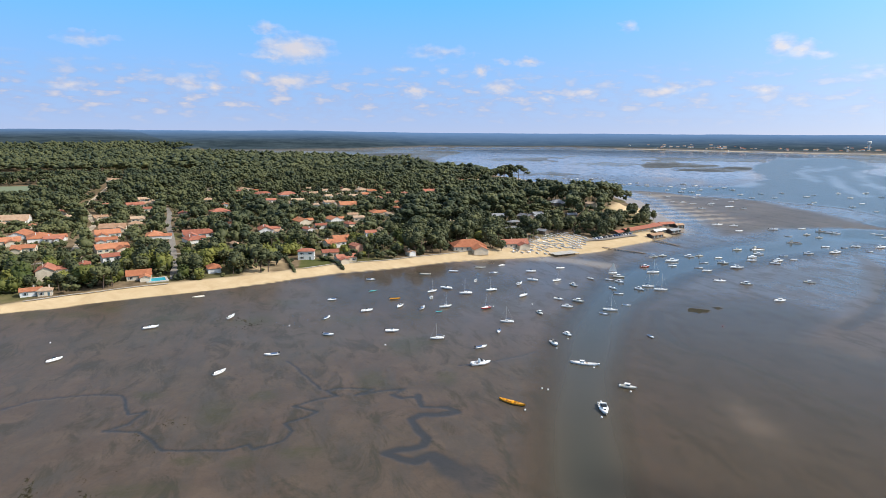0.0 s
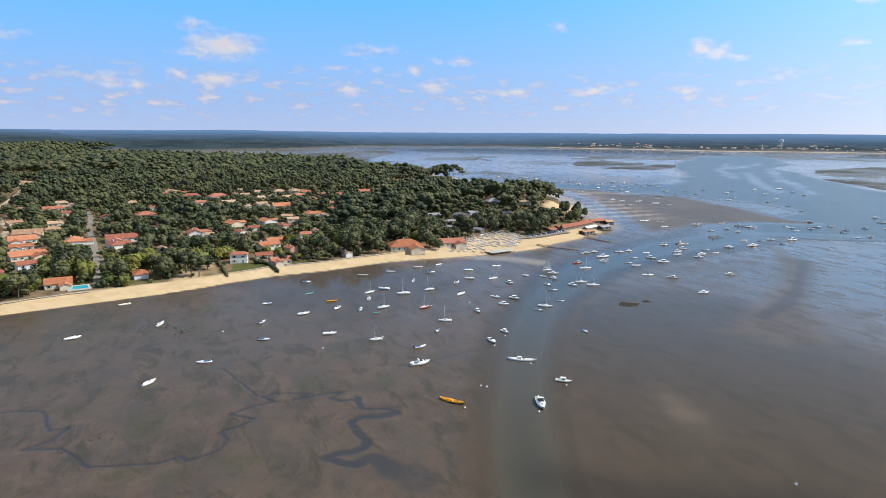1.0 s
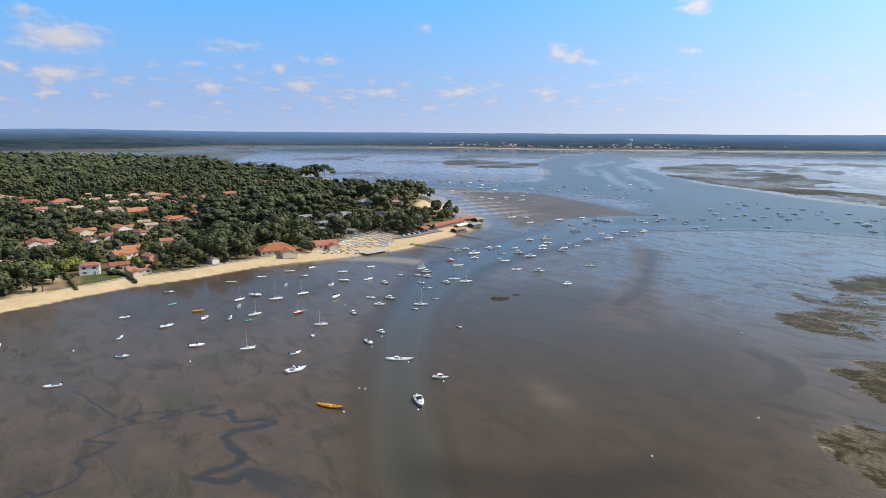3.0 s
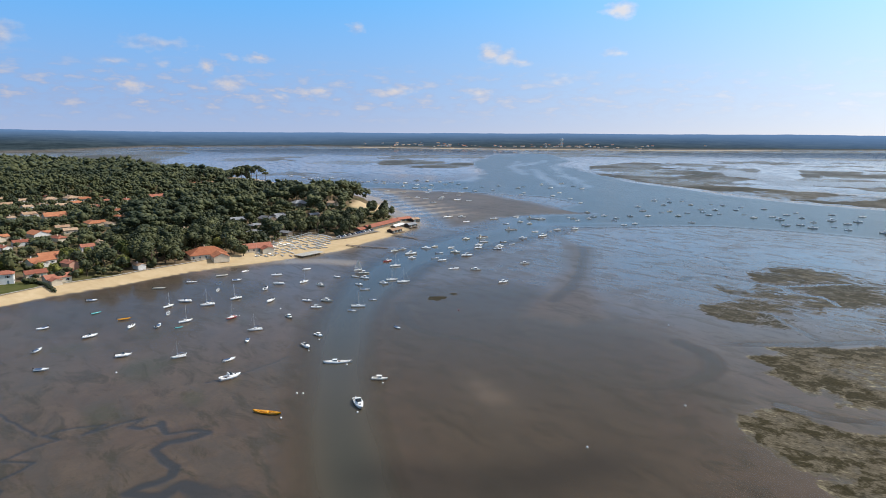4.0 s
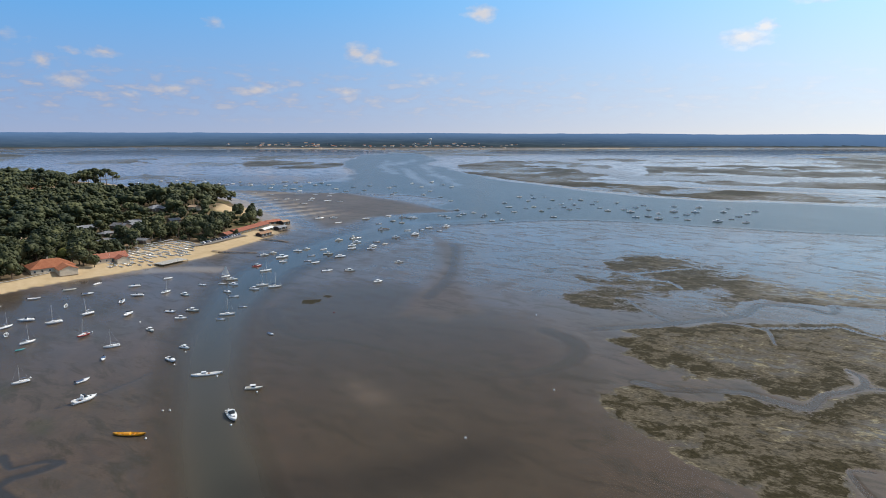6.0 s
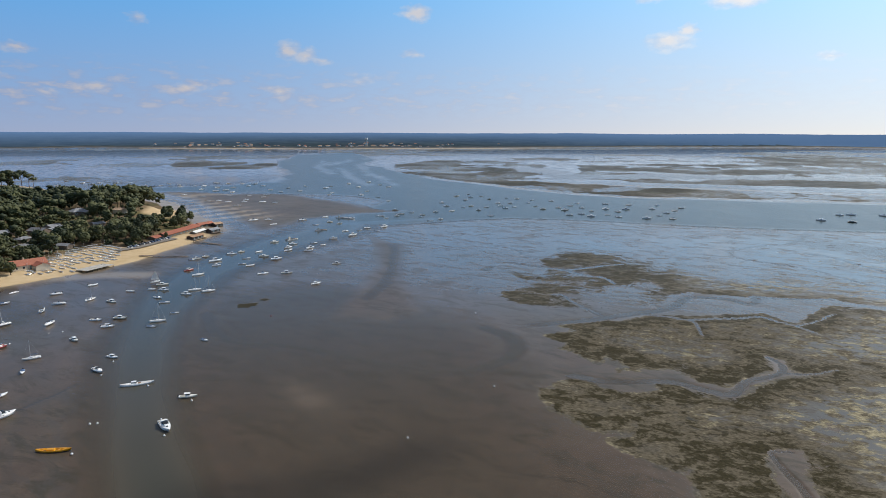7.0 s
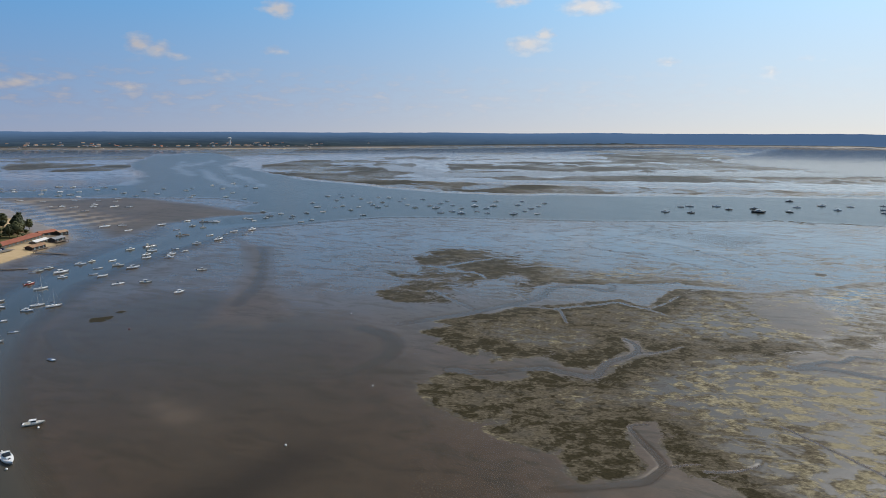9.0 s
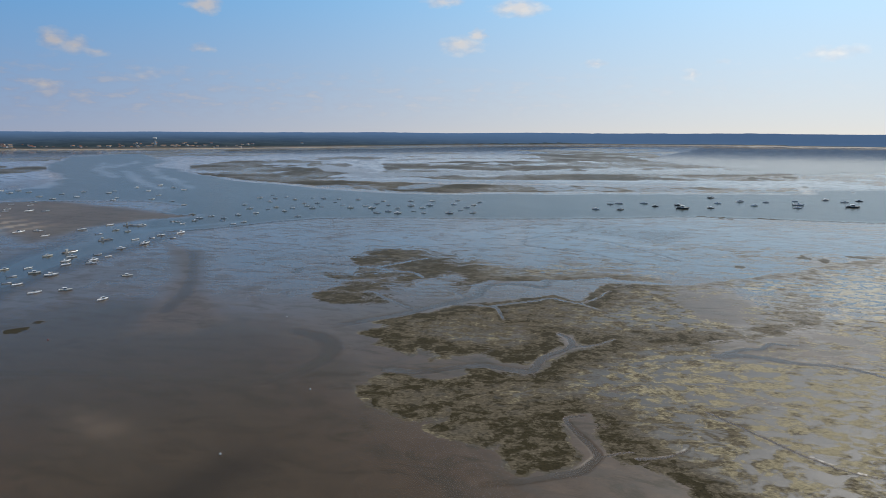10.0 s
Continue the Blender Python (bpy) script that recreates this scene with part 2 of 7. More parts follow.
    level = m.math("ADD", m.attr("silt"), m.math("MULTIPLY", m.math("SUBTRACT", mottle, 0.5), 2.3))
    level = m.math("ADD", level, m.math("MULTIPLY", m.math("SUBTRACT", grit, 0.5), 0.55))
    tuft = m.mix(m.step(n_fine, 0.3, 0.7), (0.024, 0.020, 0.011), (0.058, 0.049, 0.026))
    olive = m.mix(m.step(grit, 0.35, 0.65), (0.076, 0.063, 0.043), (0.150, 0.128, 0.090))
    silt = m.mix(m.step(grit, 0.35, 0.65), (0.200, 0.172, 0.100), (0.350, 0.302, 0.186))
    tone = m.step(level, 0.50, 0.86)
    weedy = m.mix(m.step(level, 0.02, 0.30), tuft, olive)
    weedy = m.mix(tone, weedy, silt)
    pools = m.noise(0.15, 6, 0.7, m.turned(-60, (0.8, 1.15, 1)), 0.5)
    pool = m.math("MULTIPLY", m.step(pools, 0.46, 0.55), m.step(m.attr("silt"), 0.18, 0.60))
    weedy = m.mix(pool, weedy, (0.046, 0.042, 0.037))
    col = m.mix(thick, mud, weedy)
    hard = m.math("MULTIPLY", thick, m.math("SUBTRACT", 1.0, pool))
    # sand
    sandy = m.mix(m.step(n_mid, 0.3, 0.7), (0.46, 0.335, 0.19), (0.57, 0.44, 0.275))
    sandy = m.mix(m.math("MULTIPLY", m.step(n_fine, 0.5, 0.8), 0.3), sandy, (0.42, 0.32, 0.2))
    # dry land: needle litter, dust and grass
    soil = m.mix(m.step(n_mid, 0.35, 0.7), (0.10, 0.075, 0.045), (0.26, 0.19, 0.12))
    soil = m.mix(green, soil, m.mix(m.step(n_mid, 0.3, 0.7), (0.06, 0.075, 0.024), (0.13, 0.125, 0.05)))
    # far woods: haze painted in as a bluer leaf colour
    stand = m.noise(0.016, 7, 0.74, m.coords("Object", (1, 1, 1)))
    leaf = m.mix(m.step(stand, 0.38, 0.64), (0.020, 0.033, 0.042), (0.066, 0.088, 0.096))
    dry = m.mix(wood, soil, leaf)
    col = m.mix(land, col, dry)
    col = m.mix(sand, col, sandy)
    m.color(col)
    # wetness sets the gloss
    wet = m.math("MULTIPLY", film, m.step(m.math("ADD", n_big, m.math("MULTIPLY", n_fine, 0.25)), 0.05, 0.55))
    wet = m.math("MULTIPLY", wet, m.math("SUBTRACT", 1.0, m.math("MULTIPLY", m.step(patch, 0.48, 0.6), 0.5)))
    wet = m.math("MAXIMUM", m.math("MAXIMUM", wet, m.math("MULTIPLY", m.math("MULTIPLY", rill, film), beachside)), m.math("MULTIPLY", m.math("MULTIPLY", thick, pool), 0.35))
    dryness = m.math("MAXIMUM", land, sand)
    wet = m.math("MULTIPLY", wet, m.math("SUBTRACT", 1.0, dryness))
    dull = m.math("MAXIMUM", dryness, m.math("MULTIPLY", hard, m.math("MULTIPLY_ADD", tone, -0.35, 0.92)))
    pan = m.step(m.noise(0.03, 6, 0.66, m.turned(-50, (0.6, 1.4, 1)), 0.6), 0.46, 0.56)
    wet = m.math("MAXIMUM", wet, m.math("MULTIPLY", m.math("MULTIPLY", puddle, m.step(film, 0.05, 0.75)), m.math("SUBTRACT", 1.0, m.math("MAXIMUM", dryness, hard))))
    pan = m.math("MAXIMUM", pan, puddle)
    pan = m.math("MULTIPLY_ADD", m.math("SUBTRACT", pan, 0.6), m.math("MULTIPLY_ADD", beachside, 0.7, 0.3), 0.6)
    pan = m.math("MULTIPLY", m.math("MULTIPLY", pan, m.step(film, 0.0, 0.6)), m.math("SUBTRACT", 1.0, hard))
    r = m.math("MULTIPLY_ADD", wet, -0.15, 0.46)
    r = m.math("MULTIPLY_ADD", m.math("MULTIPLY", pan, wet), -0.11, r)
    r = m.math("SUBTRACT", r, m.math("MULTIPLY", m.math("MULTIPLY", m.attr("calm"), wet), 0.20))
    m.rough(m.math("MULTIPLY_ADD", dull, 0.36, r, clamp=True))
    m.put(m.math("MULTIPLY", m.math("MULTIPLY_ADD", dull, -0.95, 1.0), m.math("SUBTRACT", m.math("MULTIPLY_ADD", wet, 0.66, 0.27), m.math("MULTIPLY", beachside, 0.14))), m.b.inputs["Specular IOR Level"])
    n2 = m.n.new("ShaderNodeBump")
    n2.inputs["Distance"].default_value = 0.10
    m.put(m.math("MULTIPLY_ADD", m.math("MAXIMUM", pan, m.math("MULTIPLY", wet, m.math("SUBTRACT", 1.0, hard))), -0.34, 0.35), n2.inputs["Strength"])
    m.l.new(m.math("ADD", n_fine, m.math("MULTIPLY", m.math("MULTIPLY", thick, n_mid), 3.0)), n2.inputs["Height"])
    m.l.new(n2.outputs[0], m.b.inputs["Normal"])
    return m.m


def make_water():
    m = Mat("murky tidal water", 0.2)
    o = m.coords()
    deep = m.attr("deep")
    n = m.noise(0.022, 5, 0.65, m.turned(62, (0.45, 1.5, 1)), 0.6)
    shoal = m.mix(n, (0.097, 0.072, 0.048), (0.125, 0.094, 0.063))
    col = m.mix(m.step(deep, 0.15, 0.75), shoal, (0.042, 0.045, 0.035))
    # the painted cloud shadow and channel tone carried onto the water
    col = m.mix(m.math("MULTIPLY", m.attr("dim"), 0.75), col, (0.024, 0.023, 0.019))
    col = m.mix(m.math("MULTIPLY", m.attr("pale"), 0.7), col, (0.21, 0.155, 0.115))
    # sky reflection in the creeks painted as a paler water colour
    col = m.mix(m.math("MULTIPLY", m.attr("creek_sheen"), 0.9), col, (0.165, 0.166, 0.168))
    m.color(col)
    open_rough = m.math("MULTIPLY_ADD", m.step(deep, 0.3, 0.75), 0.13, m.math("MULTIPLY_ADD", n, 0.07, 0.06))
    m.rough(m.math("MULTIPLY", open_rough, m.math("MULTIPLY_ADD", m.attr("slick"), -0.85, 1.0)))
    m.b.inputs["IOR"].default_value = 1.333
    ripple = m.noise(0.7, 3, 0.6, m.coords("Object", (1, 2.2, 1)))
    n2 = m.n.new("ShaderNodeBump")
    n2.inputs["Distance"].default_value = 0.12
    m.put(m.math("MULTIPLY", m.math("MULTIPLY", m.step(deep, 0.35, 0.8), 0.3), m.math("SUBTRACT", 1.0, m.attr("slick"))), n2.inputs["Strength"])
    m.l.new(ripple, n2.inputs["Height"])
    m.l.new(n2.outputs[0], m.b.inputs["Normal"])
    # the thinning edge lets the mud show through
    m.put(m.step(deep, 0.08, 0.5), m.b.inputs["Alpha"])
    m.put(m.math("MULTIPLY_ADD", m.step(deep, 0.55, 0.75), -0.04, 0.30), m.b.inputs["Specular IOR Level"])
    return m.m


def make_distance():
    """Pine country kilometres away, with blue haze painted into its colour and a glow."""
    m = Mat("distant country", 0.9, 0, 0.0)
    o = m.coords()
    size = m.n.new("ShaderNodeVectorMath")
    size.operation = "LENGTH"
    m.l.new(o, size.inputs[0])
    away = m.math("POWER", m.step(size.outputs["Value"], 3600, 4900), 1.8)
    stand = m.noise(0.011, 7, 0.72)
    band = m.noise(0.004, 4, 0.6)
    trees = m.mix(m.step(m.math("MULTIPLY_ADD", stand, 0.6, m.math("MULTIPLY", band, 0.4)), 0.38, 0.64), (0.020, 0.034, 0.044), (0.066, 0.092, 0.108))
    # painted haze: the colour turns bluer with distance
    hazed = m.mix(away, trees, (0.125, 0.225, 0.40))
    m.color(m.mix(0.6, hazed, (0.0, 0.0, 0.0)))
    # the hazed colour also glows by emission
    m.put(hazed, m.b.inputs["Emission Color"])
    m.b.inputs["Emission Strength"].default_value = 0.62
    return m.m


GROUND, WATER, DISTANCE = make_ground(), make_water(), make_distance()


def make_leaf(name, dark, light, tinted):
    m = Mat(name, 0.62, 0, 0.25)
    f = m.math("MULTIPLY_ADD", m.noise(0.5, 4), 0.55, m.math("MULTIPLY", m.island(), 0.25))
    tree = m.attr("tint") if tinted else m.random()
    f = m.math("ADD", f, m.math("MULTIPLY", m.math("SUBTRACT", tree, 0.5), 0.85), clamp=True)
    m.color(m.mix(f, dark, light))
    return m.m


PINE = make_leaf("pine needles", (0.026, 0.036, 0.016), (0.112, 0.114, 0.044), False)
BROAD = make_leaf("broad leaves", (0.040, 0.056, 0.012), (0.19, 0.185, 0.040), False)
WOODS = make_leaf("woods foliage", (0.026, 0.036, 0.016), (0.112, 0.116, 0.045), True)
BARK = worn("pine bark", (0.06, 0.04, 0.03), (0.16, 0.11, 0.08), 1.5, 0.9)

# ---- ground: fields ----
_table = np.random.RandomState(7).rand(64, 256, 256)


def vnoise(x, y, k):
    """Smooth lattice noise in 0..1."""
    x, y = x + 917.3, y + 431.7
    i, j = np.floor(x).astype(int), np.floor(y).astype(int)
    u, v = x - i, y - j
    u, v = u * u * (3 - 2 * u), v * v * (3 - 2 * v)
    t, i0, i1, j0, j1 = _table[k % 64], i % 256, (i + 1) % 256, j % 256, (j + 1) % 256
    return (t[i0, j0] * (1 - u) + t[i1, j0] * u) * (1 - v) + (t[i0, j1] * (1 - u) + t[i1, j1] * u) * v


def fbm(x, y, size, octaves=4, k=0, gain=0.5):
    """Sum of octaves in -1..1; size: the largest wave in metres."""
    total, amp, top = 0.0, 1.0, 0.0
    for n in range(octaves):
        s = 2.0**n / size
        total = total + amp * (2 * vnoise(x * s, y * s, k + n) - 1)
        top += amp
        amp *= gain
    return total / top


def smooth(a, b, x):
    t = np.clip((x - a) / (b - a), 0, 1)
    return t * t * (3 - 2 * t)


def eased(pts, rounds=2):
    """A polyline with its corners cut."""
    for _ in range(rounds):
        out = [pts[0]]
        for (ax, ay), (bx, by) in zip(pts[:-1], pts[1:]):
            out += [(0.75 * ax + 0.25 * bx, 0.75 * ay + 0.25 * by), (0.25 * ax + 0.75 * bx, 0.25 * ay + 0.75 * by)]
        pts = out + [pts[-1]]
    return pts


def close_to(x, y, pts, margin=160.0):
    """Which places lie in a box round the points."""
    px, py = [p[0] for p in pts], [p[1] for p in pts]
    return (x > min(px) - margin) & (x < max(px) + margin) & (y > min(py) - margin) & (y < max(py) + margin)


def line_distance(x, y, pts, closed=False):
    """Distance to a polyline, and the share of its length at the nearest place; far off, a plain large number."""
    x, y = np.asarray(x, float), np.asarray(y, float)
    best, share = np.full(x.shape, 1e3), np.zeros(x.shape)
    who = close_to(x, y, pts)
    cx, cy = x[who], y[who]
    near_d, near_s = np.full(cx.shape, 1e9), np.zeros(cx.shape)
    pairs = list(zip(pts[:-1], pts[1:])) + ([(pts[-1], pts[0])] if closed else [])
    for n, ((ax, ay), (bx, by)) in enumerate(pairs):
        dx, dy = bx - ax, by - ay
        t = np.clip(((cx - ax) * dx + (cy - ay) * dy) / (dx * dx + dy * dy + 1e-9), 0, 1)
        d = (cx - ax - t * dx) ** 2 + (cy - ay - t * dy) ** 2
        closer = d < near_d
        near_s[closer] = ((n + t) / len(pairs))[closer]
        near_d = np.minimum(near_d, d)
    best[who], share[who] = np.sqrt(near_d), near_s
    return best, share


def inside(x, y, pts):
    """Signed distance to a polygon, positive inside."""
    x, y = np.asarray(x, float), np.asarray(y, float)
    d, _ = line_distance(x, y, pts, True)
    who = close_to(x, y, pts)
    cx, cy = x[who], y[who]
    odd = np.zeros(cx.shape, bool)
    for (ax, ay), (bx, by) in zip(pts, pts[1:] + pts[:1]):
        cross = (ay > cy) != (by > cy)
        odd ^= cross & (cx < (bx - ax) * (cy - ay) / (by - ay + 1e-12) + ax)
    sign = np.full(x.shape, -1.0)
    sign[who] = np.where(odd, 1.0, -1.0)
    return d * sign


SHORE = [
    (-4900, -2300), (-2000, -720), (-600, 80), (-226, 300), (-204, 311), (-183, 326), (-159, 339), (-131, 355), (-111, 370),
    (-96, 383), (-76, 397), (-41, 413), (-5, 436), (22, 447), (40, 450), (65, 458), (83, 465), (112, 480), (136, 505), (160, 525), (186, 550),
    (215, 583), (224, 615), (227, 655), (232, 721), (250, 850), (240, 980), (215, 1068), (180, 1111), (151, 1158),
    (134, 1241), (95, 1330), (-5, 1480), (-140, 1760), (-320, 1930), (-570, 2120), (-800, 2250),
]
PENINSULA = SHORE + [(-1000, 2700), (-1300, 3000), (-2200, 4400), (-4900, 4900)]
BEACH_BACK = [
    (-4900, -2290), (-2000, -705), (-600, 92), (-229, 305), (-211, 323), (-190, 340), (-165, 356), (-137, 370), (-121, 381),
    (-99, 397), (-80, 412), (-62, 420), (-45, 427), (-27, 440), (-8, 450), (16, 468), (36, 474), (54, 487), (69, 519), (97, 543), (120, 524), (143, 538),
    (170, 562), (189, 580), (196, 611), (203, 665), (215, 760), (225, 850), (215, 980), (195, 1068), (160, 1108),
    (134, 1158), (118, 1241), (80, 1325), (-20, 1470), (-155, 1745), (-335, 1910), (-585, 2100), (-815, 2230),
]
LAND = BEACH_BACK + PENINSULA[len(SHORE):]
# distance of the far shore by bearing
FAR_SHORE = [(-180, 2500), (-60, 2600), (-22, 3000), (-10, 3150), (-2, 3850), (10, 3950), (21, 3640), (29, 3464), (33, 3525), (41, 3570), (50, 3870), (60, 4250), (70, 4600), (100, 4700), (180, 4700)]
# main channel: centre, half width
CHANNEL = [(33, 100), (36, 150), (44, 200), (55, 245), (68, 290), (84, 328), (107, 369), (135, 412), (170, 442), (228, 486), (292, 521), (330, 575), (420, 590)]
CHANNEL_HALF = [9, 10, 11, 12, 13, 13, 15, 16, 18, 22, 24, 30, 40]
BIG_CHANNEL = [
    (314, 545), (370, 506), (430, 493), (485, 473), (535, 410), (570, 350), (600, 306), (634, 256), (678, 209), (723, 160),
    (764, 53), (800, -60), (900, -600), (1500, -600), (1350, -100), (1270, -42), (1159, 87), (1012, 228), (902, 368), (826, 490),
    (792, 600), (785, 714), (800, 846), (825, 1040), (850, 1150), (956, 1414), (1000, 1560), (1183, 1790), (1500, 2430), (1250, 2500),
    (800, 1750), (620, 1300), (500, 1130), (420, 1090), (330, 1100), (250, 1120), (285, 1000), (390, 900), (480, 790), (470, 700), (380, 640),
]
BAY = [(240, 1420), (420, 1360), (520, 1300), (590, 1200), (429, 1070), (226, 1130), (170, 1200), (150, 1290)]
FAR_WATERS = [
    [(1700, 2300), (2000, 1900), (2600, 1500), (4500, 1250), (4900, 1200), (4900, 2300), (3600, 1900), (2600, 2250), (2000, 2500)],
    [(960, 830), (1180, 700), (1350, 480), (1500, 250), (1700, 60), (1850, 90), (1650, 330), (1420, 590), (1290, 800), (1060, 950)],
    [(1600, 100), (2300, -300), (4900, -900), (4900, 900), (3000, 700), (2300, 640), (1950, 420)],
    [(1050, 900), (1180, 960), (1330, 1230), (1230, 1260), (1120, 1100)],
    [(700, 2500), (1250, 2300), (1500, 2700), (1300, 3200), (300, 3500), (0, 3300), (200, 2900)],
]
SHALLOWS = [(30, 60), (120, 40), (146, 75), (160, 130), (188, 165), (208, 215), (215, 290), (190, 345), (120, 360), (70, 300), (44, 220), (32, 140)]
ISLETS = [(536, 25, 15, 7), (528, 12, 9, 5), (506, 150, 8, 6), (500, 140, 5, 4), (1424, 165, 40, 34), (1500, 120, 30, 40), (1240, 60, 20, 60), (740, 120, 6, 34), (722, 165, 5, 24), (760, 75, 6, 22), (1192, 6, 20, 40), (470, 60, 6, 5), (560, -8, 6, 12), (127, 317, 8, 6), (139, 322, 5, 4), (216, 150, 6, 6)]
WEED_UPPER = [
    (292, 298), (286, 273), (277, 255), (253, 256), (238, 243), (240, 230), (245, 217), (243, 208), (252, 196), (260, 191), (267, 181), (286, 181), (302, 175), (322, 183),
    (337, 181), (349, 163), (348, 153), (382, 123), (391, 80), (439, 91), (454, 128), (478, 201), (469, 274), (450, 320), (433, 379), (380, 357), (379, 319), (341, 309),
    (324, 283), (307, 294),
]
WEED_MIDDLE = [
    (258, 175), (251, 180), (240, 187), (229, 190), (228, 177), (214, 183), (212, 176), (212, 168), (206, 168), (207, 161), (205, 145), (216, 152), (212, 143), (207, 134),
    (203, 134), (218, 124), (218, 113), (213, 109), (219, 101), (230, 101), (247, 97), (264, 108), (268, 101), (252, 91), (257, 88), (271, 82), (295, 45), (339, 14),
    (474, 25), (393, 78), (372, 119), (321, 117), (321, 126), (325, 136), (310, 144), (292, 157), (283, 170),
]
WEED_LOWER = [
    (213, 93), (206, 105), (206, 115), (205, 120), (200, 119), (196, 113), (186, 118), (182, 128), (182, 133), (185, 140), (184, 144), (177, 142), (173, 145), (169, 139),
    (165, 145), (163, 139), (160, 140), (159, 134), (161, 129), (156, 127), (156, 120), (154, 114), (155, 108), (160, 103), (169, 107), (170, 104), (159, 99), (151, 102),
    (150, 95), (152, 83), (158, 83), (163, 81), (151, 78), (148, 74), (143, 71), (143, 67), (149, 66), (148, 61),
]
WEED_BACK = [
    (148, 61), (155, 57), (163, 58), (172, 66), (182, 72), (190, 66), (178, 56), (167, 46), (164, 38), (158, 20), (150, -30), (140, -100), (150, -300), (700, -400), (640, -60), (480, 24), (339, 14), (295, 45), (271, 82), (257, 84), (240, 90), (225, 93),
]
WEED_WIDE = [
    (348, 301), (380, 357), (433, 379), (500, 370), (560, 320), (640, 220), (700, 110), (740, -60), (700, -400), (480, -300), (339, 14), (391, 80), (382, 123),
]
ISLANDS = [
    [(884, 1298), (833, 1172), (814, 1086), (799, 961), (791, 827), (771, 725), (770, 604), (788, 542), (862, 458), (1006, 253), (1118, 75), (1227, 84), (1170, 208), (1035, 443), (956, 622), (916, 746), (875, 899), (971, 913), (1086, 951), (1171, 1053), (1403, 1218), (1456, 1369), (1445, 1619), (1264, 1627), (1052, 1499)],
    [(1141, 921), (1019, 785), (1036, 674), (1144, 490), (1245, 316), (1390, 96), (2008, 144), (1895, 344), (1933, 655), (1892, 911), (1670, 1089), (1443, 1176), (1323, 1040)],
    [(2473, 1193), (2868, 1104), (2878, 787), (2271, 514), (2070, 614), (1957, 844)],
    [(3151, 717), (3525, 457), (3157, 234), (2259, 164), (2198, 325), (2372, 467)],
    [(2189, 2813), (2926, 2302), (2847, 2043), (2242, 1828), (1936, 2022), (1730, 2225)],
    [(1048, 3586), (1251, 3395), (1042, 2804), (835, 2518), (741, 2544)],
    [(657, 2261), (735, 1927), (857, 1751), (835, 1645), (659, 1511), (551, 1539), (458, 1585)],
]
CLIFF = [(176, 636), (208, 690), (228, 750), (206, 760), (180, 700), (160, 652)]
MEANDERS = [
    [(-148, 191), (-142, 199), (-125, 204), (-114, 204), (-104, 189), (-100, 192), (-101, 182), (-106, 177), (-95, 177), (-89, 172), (-83, 166), (-65, 167), (-59, 170), (-57, 167), (-50, 173), (-49, 179), (-53, 184), (-47, 189), (-44, 193), (-53, 197), (-46, 202), (-40, 205), (-45, 210), (-40, 212), (-28, 212), (-34, 206), (-24, 211), (-17, 212), (-21, 207)],
    [(-21, 207), (-17, 204), (-12, 205), (-11, 201), (-12, 207), (-10, 198), (-2, 197), (2, 194), (-4, 192), (-10, 192), (-13, 188), (-10, 180), (-7, 176), (-9, 171), (-16, 168), (-19, 166), (-15, 163), (-10, 162), (-6, 166), (-2, 161), (0, 157), (5, 155), (7, 152)],
    [(-47, 211), (-50, 216), (-59, 230), (-66, 238)],
    [(2, 236), (16, 241), (28, 248), (35, 254)],
]
MEANDER_HALF = [0.62, 1.5, 0.55, 0.5]
CREEKS = [
    [(183, 222), (202, 209), (213, 200), (236, 190), (258, 182), (279, 178), (295, 170), (312, 175), (326, 179), (335, 174), (342, 159), (337, 148), (350, 150), (358, 158), (367, 141), (387, 124)],
    [(277, 177), (289, 154), (280, 145), (269, 137)],
    [(289, 154), (307, 142), (322, 134), (318, 125), (318, 115), (313, 105)],
    [(259, 188), (269, 212), (276, 226)],
    [(295, 175), (302, 186), (305, 197)],
    [(319, 116), (335, 113), (355, 113)],
    [(184, 143), (190, 131), (208, 119), (211, 105), (212, 96), (221, 98), (232, 99), (242, 95), (250, 94), (261, 100), (263, 106)],
    [(250, 94), (255, 87), (270, 82)],
    [(133, 72), (138, 67), (146, 59), (154, 53), (159, 52), (165, 52), (169, 56), (174, 62), (179, 67), (182, 69), (184, 68), (187, 65)],
    [(165, 52), (169, 48), (172, 44)],
    [(272, 39), (278, 31), (280, 26), (281, 17), (281, 10), (287, -3), (285, -14), (283, -19)],
    [(278, 36), (290, 29), (289, 25), (304, 23), (303, 17), (307, 12)],
    [(169, 42), (172, 38), (179, 33), (183, 31)],
    [(619, 227), (589, 222), (557, 218), (504, 233), (477, 230), (457, 215), (465, 172), (451, 146), (440, 124)],
    [(512, 210), (519, 193), (523, 176), (503, 149), (486, 121), (467, 98)],
    [(328, 407), (339, 381), (357, 368), (356, 338), (347, 326), (336, 322), (348, 301)],
    [(288, 302), (312, 318), (319, 300), (330, 267), (325, 253), (332, 240), (323, 224)],
    [(331, 268), (356, 262), (377, 257)],
    [(212, 32), (205, 17), (198, 6), (195, -2), (193, -8), (195, -17)],
]
CREEK_HALF = [3.0, 1.0, 1.3, 1.5, 1.1, 0.8, 2.0, 0.9, 1.25, 0.5, 2.2, 1.5, 0.5, 1.6, 1.4, 1.5, 2.2, 1.6, 0.5]
